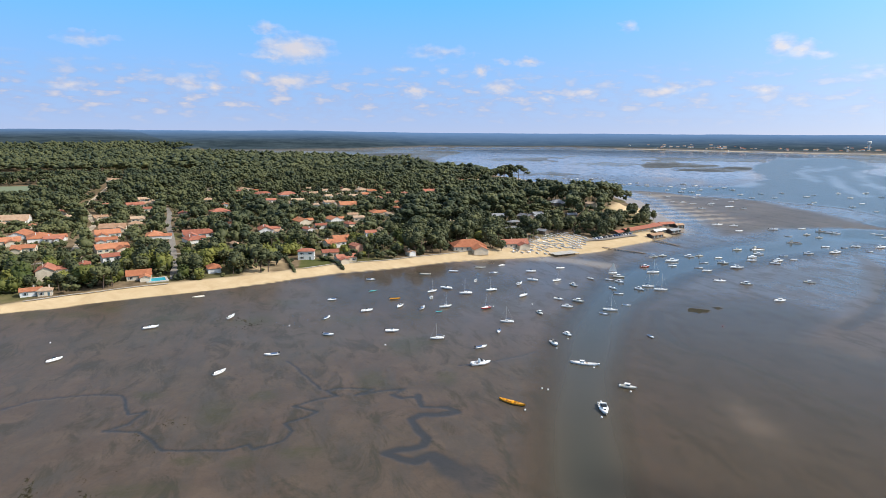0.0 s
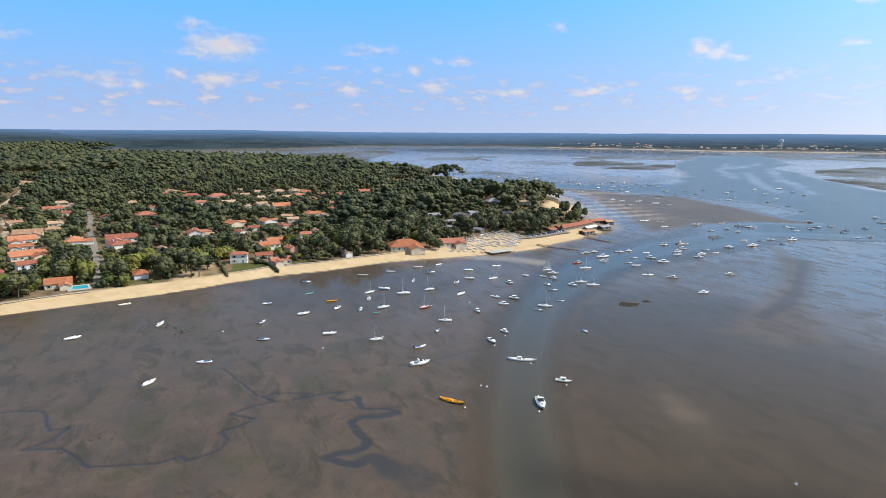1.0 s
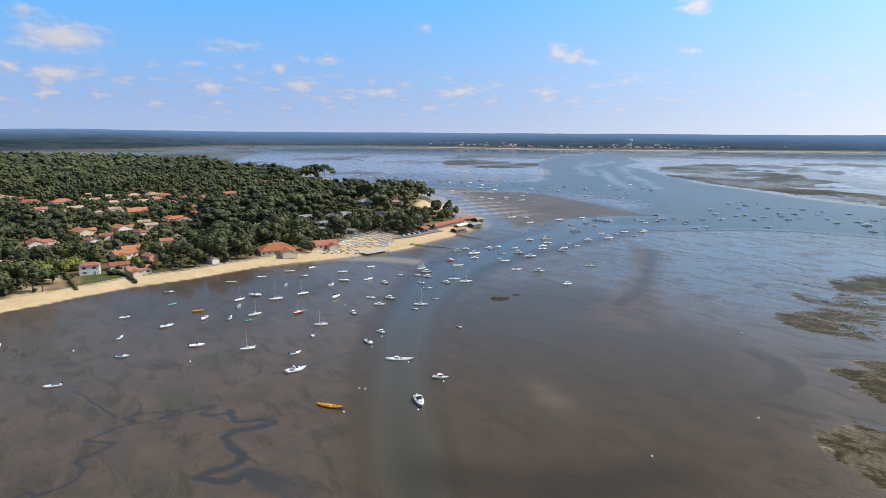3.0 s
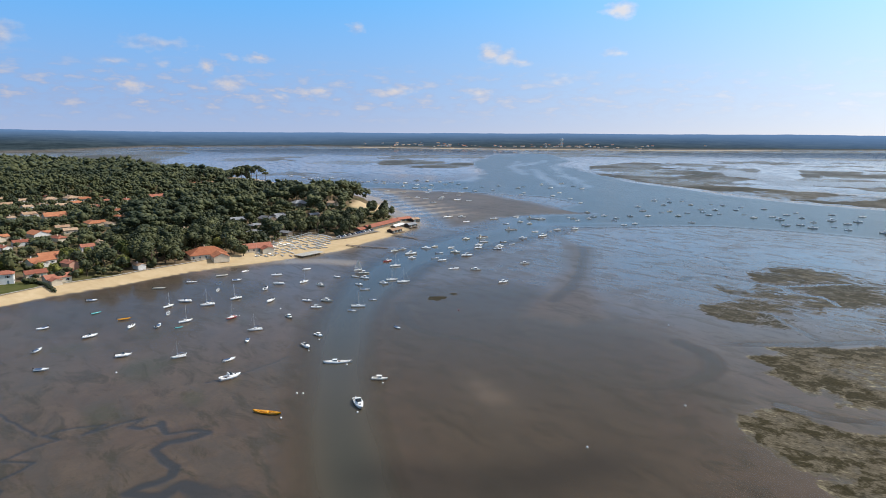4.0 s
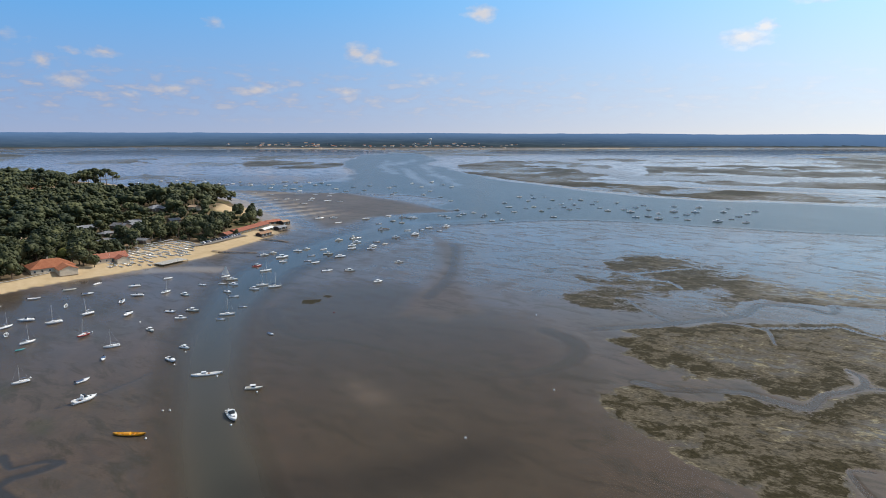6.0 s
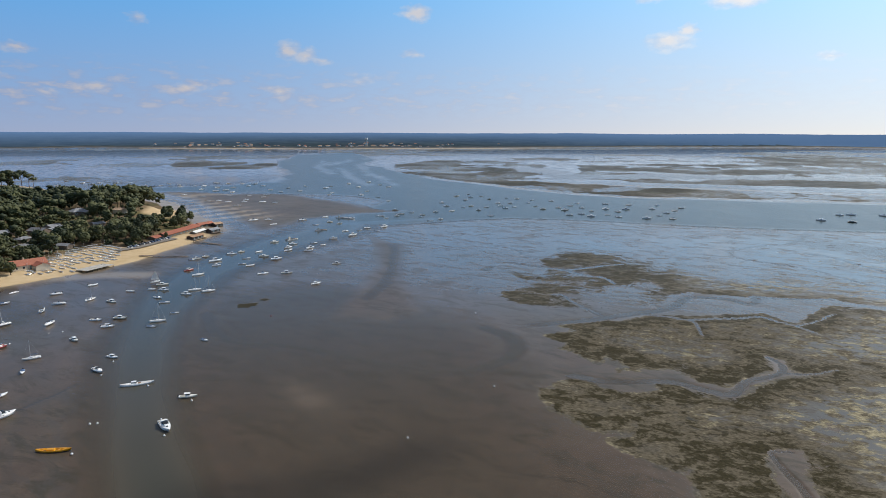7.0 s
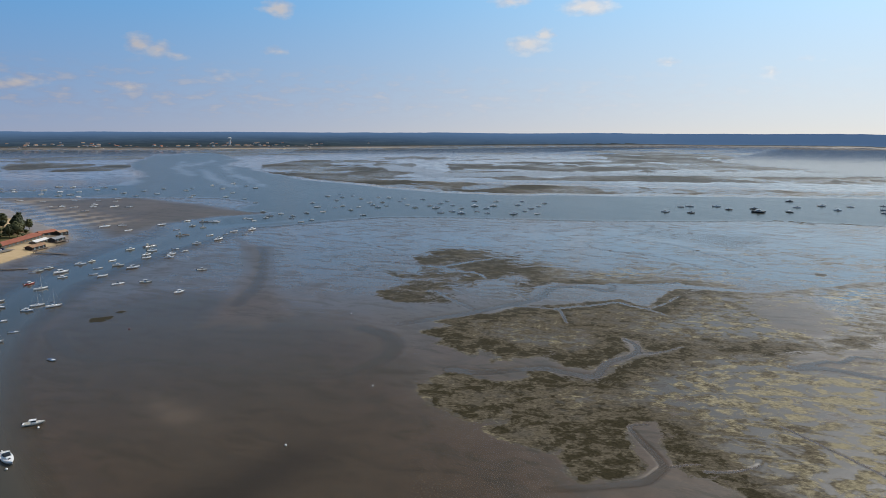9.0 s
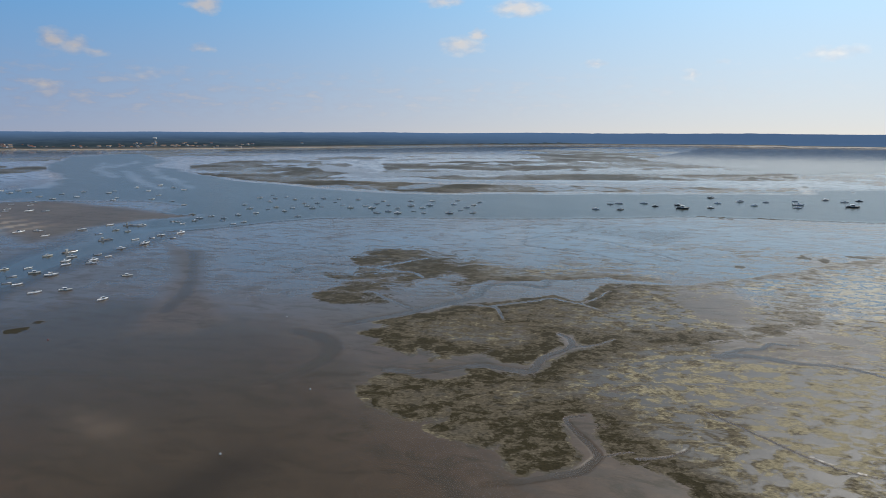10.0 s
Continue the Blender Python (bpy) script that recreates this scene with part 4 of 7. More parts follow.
def crown_mesh(seed, count, kind, shape, radius, height, base, size):
    """Foliage tufts through a crown: 'umbrella', 'cone' or 'round'. Returns verts, faces."""
    rng = np.random.RandomState(seed)
    vs, fs, at = [], [], 0
    lobes = rng.normal(0, 1, (6, 2))
    lobes = lobes / np.linalg.norm(lobes, axis=1, keepdims=True) * rng.uniform(0.25, 0.6, (6, 1)) * radius
    lift = rng.uniform(-0.15, 0.2, 6) * height
    # dense cores, so that little sky shows through
    for k in range(6):
        v, f = clump_ball(rng, 20 if count > 20 else 8)
        if shape == "umbrella":
            c, q = (lobes[k, 0], lobes[k, 1], base + height * 0.55 + lift[k]), (radius * 0.46, radius * 0.46, height * 0.30)
        elif shape == "round":
            c, q = (lobes[k, 0] * 0.7, lobes[k, 1] * 0.7, base + height * 0.5 + lift[k] * 0.6), (radius * 0.56, radius * 0.56, height * 0.40)
        else:
            break
        if k < (6 if count > 20 else 2):
            vs.append(v * q + c)
            fs.append(f + at)
            at += len(v)
    while len(vs) < count:
        lob = rng.randint(6)
        d = rng.normal(0, 1, 3)
        d /= np.linalg.norm(d)
        d *= rng.uniform(0.75, 1.05)
        if shape == "umbrella":
            c = np.array([lobes[lob, 0] + d[0] * radius * 0.5, lobes[lob, 1] + d[1] * radius * 0.5, base + height * 0.55 + lift[lob] + d[2] * height * 0.38])
        elif shape == "round":
            c = np.array([lobes[lob, 0] * 0.7 + d[0] * radius * 0.62, lobes[lob, 1] * 0.7 + d[1] * radius * 0.62, base + height * 0.5 + lift[lob] * 0.6 + d[2] * height * 0.46])
        else:
            h = rng.uniform(0, 1) ** 0.8
            a, q = rng.uniform(0, 6.283), radius * (1 - h) ** 0.8 * rng.uniform(0.35, 1.0)
            c = np.array([math.cos(a) * q, math.sin(a) * q, base + h * height])
        v, f = clump_ball(rng, kind)
        s = size * rng.uniform(0.6, 1.3)
        vs.append(v * (s, s, s * (0.5 if shape == "umbrella" else 0.66)) + c)
        fs.append(f + at)
        at += len(v)
    return np.concatenate(vs), np.concatenate(fs)


def mesh_from(name, verts, faces, material):
    me = bpy.data.meshes.new(name)
    me.from_pydata(verts.tolist(), [], faces.tolist())
    me.polygons.foreach_set("use_smooth", np.ones(len(me.polygons), bool))
    me.materials.append(material)
    return me


def tube(bm, points, radii, sides=6):
    """A tapered tube along points, closed at both ends."""
    loops = []
    for n, (p, r) in enumerate(zip(points, radii)):
        a = Vector(points[max(n - 1, 0)])
        b = Vector(points[min(n + 1, len(points) - 1)])
        q = (b - a).to_track_quat("Z", "Y")
        loops.append([bm.verts.new(Vector(p) + q @ Vector((math.cos(k * 6.28318 / sides) * r, math.sin(k * 6.28318 / sides) * r, 0))) for k in range(sides)])
    for one, two in zip(loops[:-1], loops[1:]):
        for k in range(sides):
            bm.faces.new((one[k], one[(k + 1) % sides], two[(k + 1) % sides], two[k]))
    bm.faces.new(loops[0][::-1])
    bm.faces.new(loops[-1])


def part(name, bm, material, parent, label=""):
    """Links a bmesh as one mesh object under a thing."""
    me = bpy.data.meshes.new(name)
    bm.normal_update()
    bm.to_mesh(me)
    bm.free()
    me.materials.append(material)
    ob = new(name, me)
    ob.parent = parent
    return tagged(ob, label)


def make_tree(name, seed, shape, radius, height, base, leaf, label, category="tree"):
    rng = random.Random(seed)
    tree = new(name)
    tagged(tree, label, category, "trees behind the beach")
    bm = bmesh.new()
    top = base + height * 0.62
    lean = (rng.uniform(-0.6, 0.6), rng.uniform(-0.6, 0.6))
    pts = [(0, 0, -0.6), (lean[0] * 0.3, lean[1] * 0.3, base * 0.6), (lean[0], lean[1], base), (lean[0] * 1.3, lean[1] * 1.3, top)]
    tube(bm, pts, [0.36, 0.28, 0.22, 0.08])
    for k in range(5):
        a = rng.uniform(0, 6.28)
        q = radius * rng.uniform(0.4, 0.7)
        s = Vector(pts[2]).lerp(Vector(pts[3]), rng.uniform(0, 0.6))
        tube(bm, [s, s + Vector((math.cos(a) * q * 0.5, math.sin(a) * q * 0.5, 0.8)), s + Vector((math.cos(a) * q, math.sin(a) * q, 1.9))], [0.12, 0.08, 0.04], 5)
    part("trunk", bm, BARK, tree)
    v, f = crown_mesh(seed, 115, 8, shape, radius, height, base, 1.0)
    crown = new("crown", mesh_from("crown", v, f, leaf))
    crown.parent = tree
    return tree


PINE_LABEL = "dark green maritime pine with a bare brown trunk"
BROAD_LABEL = "light green leafy garden tree among the houses"
TREES = [
    make_tree("pine_tree", 1, "umbrella", 6.0, 7.2, 6.0, PINE, PINE_LABEL),
    make_tree("pine_tree", 2, "umbrella", 5.2, 7.6, 6.2, PINE, PINE_LABEL),
    make_tree("pine_tree", 3, "round", 4.4, 10.0, 3.2, PINE, PINE_LABEL),
    make_tree("leafy_tree", 4, "round", 5.0, 9.0, 0.9, BROAD, BROAD_LABEL),
    make_tree("leafy_tree", 5, "round", 4.2, 7.4, 0.7, BROAD, BROAD_LABEL),
    make_tree("leafy_tree", 6, "round", 5.6, 10.4, 1.1, BROAD, BROAD_LABEL),
]

ROADS = [[(-167, 366), (-190, 418), (-223, 490), (-262, 570), (-291, 639), (-315, 684)], [(-262, 420), (-304, 513), (-323, 560), (-389, 656), (-404, 671), (-449, 784), (-516, 940), (-590, 1070)], [(-340, 330), (-250, 420), (-190, 440), (-60, 520), (-20, 560)]]
ROAD_HALF = [2.3, 2.6, 2.2]
FIELD = [(-700, 880), (-632, 960), (-548, 850), (-590, 785)]
OPEN = [(-112, 386), (-121, 412), (-96, 424), (-80, 418), (-50, 414), (-46, 408), (-74, 400)]
YARD = [(42, 466), (66, 461), (84, 468), (110, 484), (122, 512), (112, 540), (98, 560), (82, 556), (66, 522), (50, 490)]
BLUFF_FOOT = [(146, 622), (190, 618), (214, 680), (200, 690), (172, 662)]
HOUSE_SPOTS = []  # filled by the village plan: x, y, clear radius


def village(x, y):
    """1 in the built-up strip behind the beach, 0 in the woods."""
    edge = inside(x + fbm(x, y, 90, 2, 80) * 25, y + fbm(x, y, 90, 2, 83) * 25, [(-700, 60), (-226, 300), (-39, 414), (-30, 440), (-60, 600), (-40, 720), (-20, 900), (-120, 980), (-330, 930), (-420, 860), (-520, 820), (-900, 500)])
    return smooth(-15, 25, edge)


def scatter(step, ymin, ymax, seed, bearing=(-39, 22)):
    """Jittered grid of places on wooded land."""
    rng = np.random.RandomState(seed)
    gx2, gy2 = np.meshgrid(np.arange(-2600, 330, step), np.arange(ymin, ymax, step))
    x = (gx2 + rng.uniform(-0.45, 0.45, gx2.shape) * step).ravel()
    y = (gy2 + rng.uniform(-0.45, 0.45, gy2.shape) * step).ravel()
    r, b = np.hypot(x, y), np.degrees(np.arctan2(x, y))
    keep = (b > bearing[0]) & (b < bearing[1]) & (r >= ymin) & (r < ymax)
    x, y = x[keep], y[keep]
    land_in = inside(x, y, LAND)
    keep = land_in > 2.5
    x, y = x[keep], y[keep]
    bad = np.zeros(len(x), bool)
    for pts, h in zip(ROADS, ROAD_HALF):
        bad |= line_distance(x, y, pts)[0] < h + 2.2
    for pts in (FIELD, OPEN, YARD, CLIFF, BLUFF_FOOT):
        bad |= inside(x, y, pts) > -2
    # grassy spit and marsh at the back
    bad |= (y > 880) & (x > 60) & (y < 1190) & (x > 150 - (y - 880) * 0.35)
    bad |= (x > -1100) & (y > 2260)
    for hx, hy, hr in HOUSE_SPOTS:
        away = np.hypot(hx, hy)
        ux, uy = hx / away, hy / away
        along, across = (x - hx) * ux + (y - hy) * uy, np.abs((x - hx) * uy - (y - hy) * ux)
        bad |= (across < hr) & (along > -hr - 5) & (along < hr)
    x, y = x[~bad], y[~bad]
    # gardens before a house keep low trees
    top = np.full(len(x), 30.0)
    for hx, hy, hr in HOUSE_SPOTS:
        away = np.hypot(hx, hy)
        ux, uy = hx / away, hy / away
        along, across = (hx - x) * ux + (hy - y) * uy, np.abs((x - hx) * uy - (y - hy) * ux)
        low = 3.2 + np.maximum(along - hr, 0) * 84 / away
        top = np.where((across < hr * 0.95) & (along > 0), np.minimum(top, low), top)
    keep = top > 3.2
    scatter.top = top[keep]
    return x[keep], y[keep], rng


def forest(name, x, y, rng, kinds, label, scale=1.0, lift=0.0, top=None):
    """Joins many trees into one mesh. kinds: (verts, faces, share in the village, share in the woods)."""
    z = terrain(x, y)
    vill = village(x, y)
    weights = np.stack([(a * vill + b * (1 - vill)) for _, _, a, b in kinds], 1)
    weights = weights / weights.sum(1, keepdims=True)
    pick = (weights.cumsum(1) < rng.rand(len(x), 1)).sum(1).clip(0, len(kinds) - 1)
    size = (0.74 + 0.8 * rng.rand(len(x)) ** 1.4) * scale * np.where(vill > 0.5, 0.86, 1.0)
    size *= 1 + 0.12 * fbm(x, y, 60, 2, 90)
    if top is not None:
        size = np.minimum(size, top / 14.0)
    spin = rng.uniform(0, 6.283, len(x))
    tint = np.clip(0.5 + 0.5 * fbm(x, y, 140, 3, 92) + rng.normal(0, 0.22, len(x)) + (pick >= len(kinds) - 1) * 0.25 * vill, 0, 1)
    vs, fs, ts, at = [], [], [], 0
    for k, (v, f, _, _) in enumerate(kinds):
        who = np.nonzero(pick == k)[0]
        if not len(who):
            continue
        c, s = np.cos(spin[who])[:, None], np.sin(spin[who])[:, None]
        vx = (v[:, 0] * c - v[:, 1] * s) * size[who, None] + x[who, None]
        vy = (v[:, 0] * s + v[:, 1] * c) * size[who, None] + y[who, None]
        vz = v[:, 2] * size[who, None] * rng.uniform(0.85, 1.15, (len(who), 1)) + z[who, None] + lift
        vs.append(np.stack([vx, vy, vz], -1).reshape(-1, 3))
        fs.append((f[None] + (at + np.arange(len(who)) * len(v))[:, None, None]).reshape(-1, 3))
        ts.append(np.repeat(tint[who], len(v)))
        at += len(who) * len(v)
    ob = sheet(name, np.concatenate(vs), np.concatenate(fs), WOODS, dict(tint=np.concatenate(ts)))
    ob.data.polygons.foreach_set("use_smooth", np.ones(len(ob.data.polygons), bool))
    return tagged(ob, label, "woods", kind="stuff")


def with_trunk(v, f, top):
    """Adds a thin three-sided trunk."""
    n = len(v)
    tv = np.array([(math.cos(a) * q, math.sin(a) * q, h) for h, q in ((-1.0, 0.3), (top, 0.14)) for a in (0, 2.09, 4.19)])
    tf = np.array([(n, n + 1, n + 4), (n, n + 4, n + 3), (n + 1, n + 2, n + 5), (n + 1, n + 5, n + 4), (n + 2, n, n + 3), (n + 2, n + 3, n + 5)])
    return np.concatenate([v, tv]), np.concatenate([f, tf])


def plant():
    """The trees nearest the beach are things of their own; the woods behind are joined."""
    x, y, rng = scatter(9.2, 330, 1250, 5)
    top = scatter.top
    vill = village(x, y)
    keep = rng.rand(len(x)) < np.where(vill > 0.5, 0.85, 1.0)
    x, y, vill, top = x[keep], y[keep], vill[keep], top[keep]
    edge = np.abs(inside(x, y, LAND)) + np.maximum(np.hypot(x, y) - 560, 0)
    order = np.argsort(edge)
    first, rest = order[:300], order[300:]
    z = terrain(x, y)
    for n in first:
        t = TREES[rng.choice([3, 4, 5] if rng.rand() < 0.6 * vill[n] else [0, 1, 2])]
        s = min(rng.uniform(0.75, 1.25) * (0.92 if vill[n] > 0.5 else 1.0), top[n] / 11)
        copy_thing(t, pose(x[n], y[n], z[n] - 0.1, 0, 0, rng.uniform(0, 360)) @ Matrix.Diagonal((s, s, s * rng.uniform(0.9, 1.1), 1)))
    for t in TREES:
        for o in (*t.children, t):
            bpy.data.objects.remove(o)
    mid = [
        (*with_trunk(*crown_mesh(11, 32, 8, "umbrella", 5.3, 5.6, 7.6, 1.5), 11), 0.22, 0.4),
        (*with_trunk(*crown_mesh(12, 32, 8, "umbrella", 4.8, 6.2, 7.2, 1.45), 11), 0.18, 0.35),
        (*with_trunk(*crown_mesh(13, 32, 8, "round", 4.3, 7.8, 5.0, 1.45), 10), 0.2, 0.25),
        (*crown_mesh(14, 32, 8, "round", 4.6, 7.0, 1.5, 1.65), 0.6, 0.02),
    ]
    deep_in = np.hypot(x[rest], y[rest]) > 730
    back, rest = rest[deep_in], rest[~deep_in]
    inner = [
        (*crown_mesh(21, 13, 8, "umbrella", 5.0, 5.4, 7.6, 2.0), 0.3, 0.5),
        (*crown_mesh(22, 13, 8, "umbrella", 4.6, 6.0, 7.2, 1.9), 0.3, 0.4),
        (*crown_mesh(23, 13, 8, "round", 4.2, 7.6, 4.5, 2.0), 0.5, 0.3),
    ]
    forest("inner_woods", x[back], y[back], rng, inner, "dense dark green pine woods further inland", top=top[back])
    forest("pine_woods", x[rest], y[rest], rng, mid, "dense dark green pine woods behind the village", top=top[rest])
    fx2, fy2, rng = scatter(14.5, 1238, 2900, 8)
    low = [(*crown_mesh(15, 7, 8, "umbrella", 7.5, 6.0, 7.0, 4.0), 1, 1), (*crown_mesh(16, 7, 8, "round", 7.0, 8.0, 5.0, 4.0), 1, 1)]
    sx, sy, rng2 = scatter(6.0, 330, 950, 15)
    near = ((village(sx, sy) > 0.4) | (np.hypot(sx, sy) < 690)) & (rng2.rand(len(sx)) < 0.62)
    shrub = [(*crown_mesh(17, 6, 8, "round", 2.6, 3.2, 0.1, 1.2), 1, 1), (*crown_mesh(18, 6, 8, "round", 2.0, 4.4, 0.1, 1.1), 1, 1)]
    forest("garden_shrubs", sx[near], sy[near], rng2, shrub, "green garden shrubs and hedges between the houses", 1.3, top=scatter.top[near] * 5)
    forest("far_woods", fx2, fy2, rng, low, "far dark green pine woods under haze", 1.15)


def lone_pines():
    """Tall pines at the end of the grassy spit."""
    rng = random.Random(77)
    big = make_tree("pine_tree", 41, "umbrella", 6.5, 6.0, 11.0, PINE, "tall lone pine on the grassy spit")
    for x, y, s in ((92, 1190, 1.15), (104, 1200, 1.3), (112, 1192, 1.1), (122, 1204, 1.25), (131, 1198, 1.05), (84, 1180, 1.0), (138, 1206, 0.8), (96, 1210, 1.2), (60, 1150, 0.9), (70, 1165, 0.9), (48, 1140, 1.0), (30, 1130, 1.1)):
        s *= 1.3
        copy_thing(big, pose(x, y, ground_z(x, y) - 0.2, 0, 0, rng.uniform(0, 360)) @ Matrix.Diagonal((s, s, s, 1)))
    low = make_tree("pine_tree", 42, "round", 4.6, 9.5, 2.4, PINE, "dark dense pine at the foot of the sandy bluff")
    for x, y, s in ((178, 640, 0.9), (186, 652, 1.0), (192, 630, 1.0), (184, 616, 0.85), (194, 646, 1.1), (200, 660, 1.1), (204, 672, 0.9), (196, 640, 0.8), (176, 604, 0.75), (210, 690, 1.0), (206, 652, 0.8)):
        copy_thing(low, pose(x, y, ground_z(x, y) - 0.2, 0, 0, rng.uniform(0, 360)) @ Matrix.Diagonal((s, s, s * rng.uniform(0.9, 1.1), 1)))
    for o in (*low.children, low):
        bpy.data.objects.remove(o)
    for o in (*big.children, big):
        bpy.data.objects.remove(o)


def garden_trees():
    """Round dense trees that stand alone behind the beach."""
    rng = random.Random(78)
    dark = make_tree("round_pine", 51, "round", 4.6, 6.5, 2.6, PINE, "round dense dark green pine behind the beach")
    light = make_tree("leafy_tree", 52, "round", 4.8, 8.0, 2.0, BROAD, "large yellow-green leafy tree behind the beach wall")
    for x, y, s in ((-134, 384, 1.15), (-117, 408, 1.0), (-190, 374, 1.3), (-178, 380, 1.0), (30, 478, 1.1), (92, 552, 1.2), (36, 470, 0.9), (-72, 424, 0.7)):
        copy_thing(dark, pose(x, y, ground_z(x, y) - 0.1, 0, 0, rng.uniform(0, 360)) @ Matrix.Diagonal((s, s, s, 1)))
    for x, y, s in ((-262, 365, 1.2), (-251, 380, 1.0), (-206, 344, 1.2), (-198, 350, 1.0), (-212, 352, 1.1), (-222, 346, 0.9), (-285, 345, 1.2), (-160, 402, 1.1), (-150, 412, 1.0), (-142, 420, 1.1), (-158, 418, 1.2), (20, 500, 1.0)):
        copy_thing(light, pose(x, y, ground_z(x, y) - 0.1, 0, 0, rng.uniform(0, 360)) @ Matrix.Diagonal((s, s, s * rng.uniform(0.9, 1.1), 1)))
    for t in (dark, light):
        for o in (*t.children, t):
            bpy.data.objects.remove(o)

# ---- houses ----
TILE_ORANGE, TILE_RED, TILE_PALE, TILE_GREY = [
    worn(n, a, b, 0.35, 0.85, 0, 9, 0.03, 0.2, 0.7)
    for n, a, b in (
        ("orange clay tiles", (0.29, 0.100, 0.050), (0.50, 0.215, 0.115)),
        ("red clay tiles", (0.25, 0.085, 0.055), (0.43, 0.175, 0.115)),
        ("weathered pale tiles", (0.30, 0.17, 0.10), (0.50, 0.36, 0.25)),
        ("grey roofing", (0.13, 0.13, 0.14), (0.30, 0.31, 0.33)),
    )
]
WALL_WHITE = worn("white render", (0.60, 0.58, 0.54), (0.80, 0.79, 0.76), 0.3, 0.85, 0, 8, 0, 0.2)
WALL_CREAM = worn("cream render", (0.52, 0.44, 0.33), (0.70, 0.61, 0.48), 0.3, 0.85, 0, 8, 0, 0.2)
WALL_SALMON = worn("salmon render", (0.52, 0.27, 0.19), (0.66, 0.38, 0.28), 0.3, 0.85, 0, 8, 0, 0.2)
TIMBER = worn("weathered boards", (0.10, 0.075, 0.055), (0.24, 0.19, 0.15), 0.8, 0.8, 0, 8, 0.02)
TIMBER_DARK = worn("tarred boards", (0.025, 0.02, 0.018), (0.07, 0.055, 0.045), 0.8, 0.75, 0, 8, 0.02)
CONCRETE = worn("pale concrete", (0.33, 0.31, 0.27), (0.52, 0.49, 0.44), 0.3, 0.9, 0, 7, 0.02)
ASPHALT = worn("sandy asphalt", (0.16, 0.14, 0.12), (0.27, 0.24, 0.20), 0.2, 0.9, 0, 8, 0.01)
DUST = worn("sandy track", (0.36, 0.28, 0.19), (0.50, 0.41, 0.29), 0.2, 0.9, 0, 8, 0.02)
FRAME_WHITE = worn("white frames", (0.70, 0.70, 0.68), (0.82, 0.82, 0.80), 2, 0.5)
SHUTTER = worn("painted shutters", (0.07, 0.12, 0.14), (0.22, 0.27, 0.27), 1, 0.6, vary=0.8)
PANE = Mat("window pane", 0.08, 0, 0.6).color((0.02, 0.025, 0.03)).m
AWNING = worn("white awning", (0.66, 0.65, 0.62), (0.82, 0.81, 0.79), 0.6, 0.7)


def box(bm, x0, y0, z0, x1, y1, z1, m=None):
    v = [bm.verts.new(Vector(p) if m is None else m @ Vector(p)) for p in ((x0, y0, z0), (x1, y0, z0), (x1, y1, z0), (x0, y1, z0), (x0, y0, z1), (x1, y0, z1), (x1, y1, z1), (x0, y1, z1))]
    for f in ((3, 2, 1, 0), (4, 5, 6, 7), (0, 1, 5, 4), (1, 2, 6, 5), (2, 3, 7, 6), (3, 0, 4, 7)):
        bm.faces.new([v[k] for k in f])


def one_box(*a):
    bm = bmesh.new()
    box(bm, *a)
    return bm


def poly(bm, pts):
    return bm.faces.new([bm.verts.new(p) for p in pts])


def gable_walls(w, d, h, rise, axis_x=True, ox=0.0, oy=0.0):
    bm = bmesh.new()
    box(bm, ox - w / 2, oy - d / 2, -1.2, ox + w / 2, oy + d / 2, h)
    if rise:
        for s in (-1, 1):
            q = s * (w / 2 - 0.003)
            a, b, c = (ox + q, oy - d / 2, h), (ox + q, oy + d / 2, h), (ox + q, oy, h + rise)
            i = s * (w / 2 - 0.25)
            a2, b2, c2 = (ox + i, oy - d / 2, h), (ox + i, oy + d / 2, h), (ox + i, oy, h + rise)
            o, n = [bm.verts.new(p) for p in (a, b, c)], [bm.verts.new(p) for p in (a2, b2, c2)]
            bm.faces.new(o)
            bm.faces.new(n[::-1])
            for k in range(3):
                bm.faces.new((o[k], o[(k + 1) % 3], n[(k + 1) % 3], n[k]))
    bmesh.ops.recalc_face_normals(bm, faces=bm.faces)
    return bm


def roof_shape(w, d, h, rise, hip=False, over=0.5, ox=0.0, oy=0.0, thick=0.22):
    """Two or four slopes with thickness and eaves, ridge along x."""
    bm = bmesh.new()
    hw, hd = w / 2 + over, d / 2 + over
    drop = rise * over / (d / 2)
    inset = min(hd * 0.9, hw * 0.7) if hip else 0
    low = [(-hw, -hd, h - drop), (hw, -hd, h - drop), (hw, hd, h - drop), (-hw, hd, h - drop)]
    ridge = [(-hw + inset, 0, h + rise), (hw - inset, 0, h + rise)]
    top = [bm.verts.new((ox + x, oy + y, z + thick)) for x, y, z in low + ridge]
    bot = [bm.verts.new((ox + x, oy + y, z)) for x, y, z in low + ridge]
    fs = [(0, 1, 5, 4), (2, 3, 4, 5), (1, 2, 5), (3, 0, 4)] if hip else [(0, 1, 5, 4), (2, 3, 4, 5)]
    for f in fs:
        bm.faces.new([top[k] for k in f])
        bm.faces.new([bot[k] for k in f][::-1])
    rim = [(0, 1), (1, 2), (2, 3), (3, 0)] if hip else [(0, 1), (1, 5), (5, 2), (2, 3), (3, 4), (4, 0)]
    for a, b in rim:
        bm.faces.new((top[a], bot[a], bot[b], top[b]))
    bmesh.ops.recalc_face_normals(bm, faces=bm.faces)
    return bm


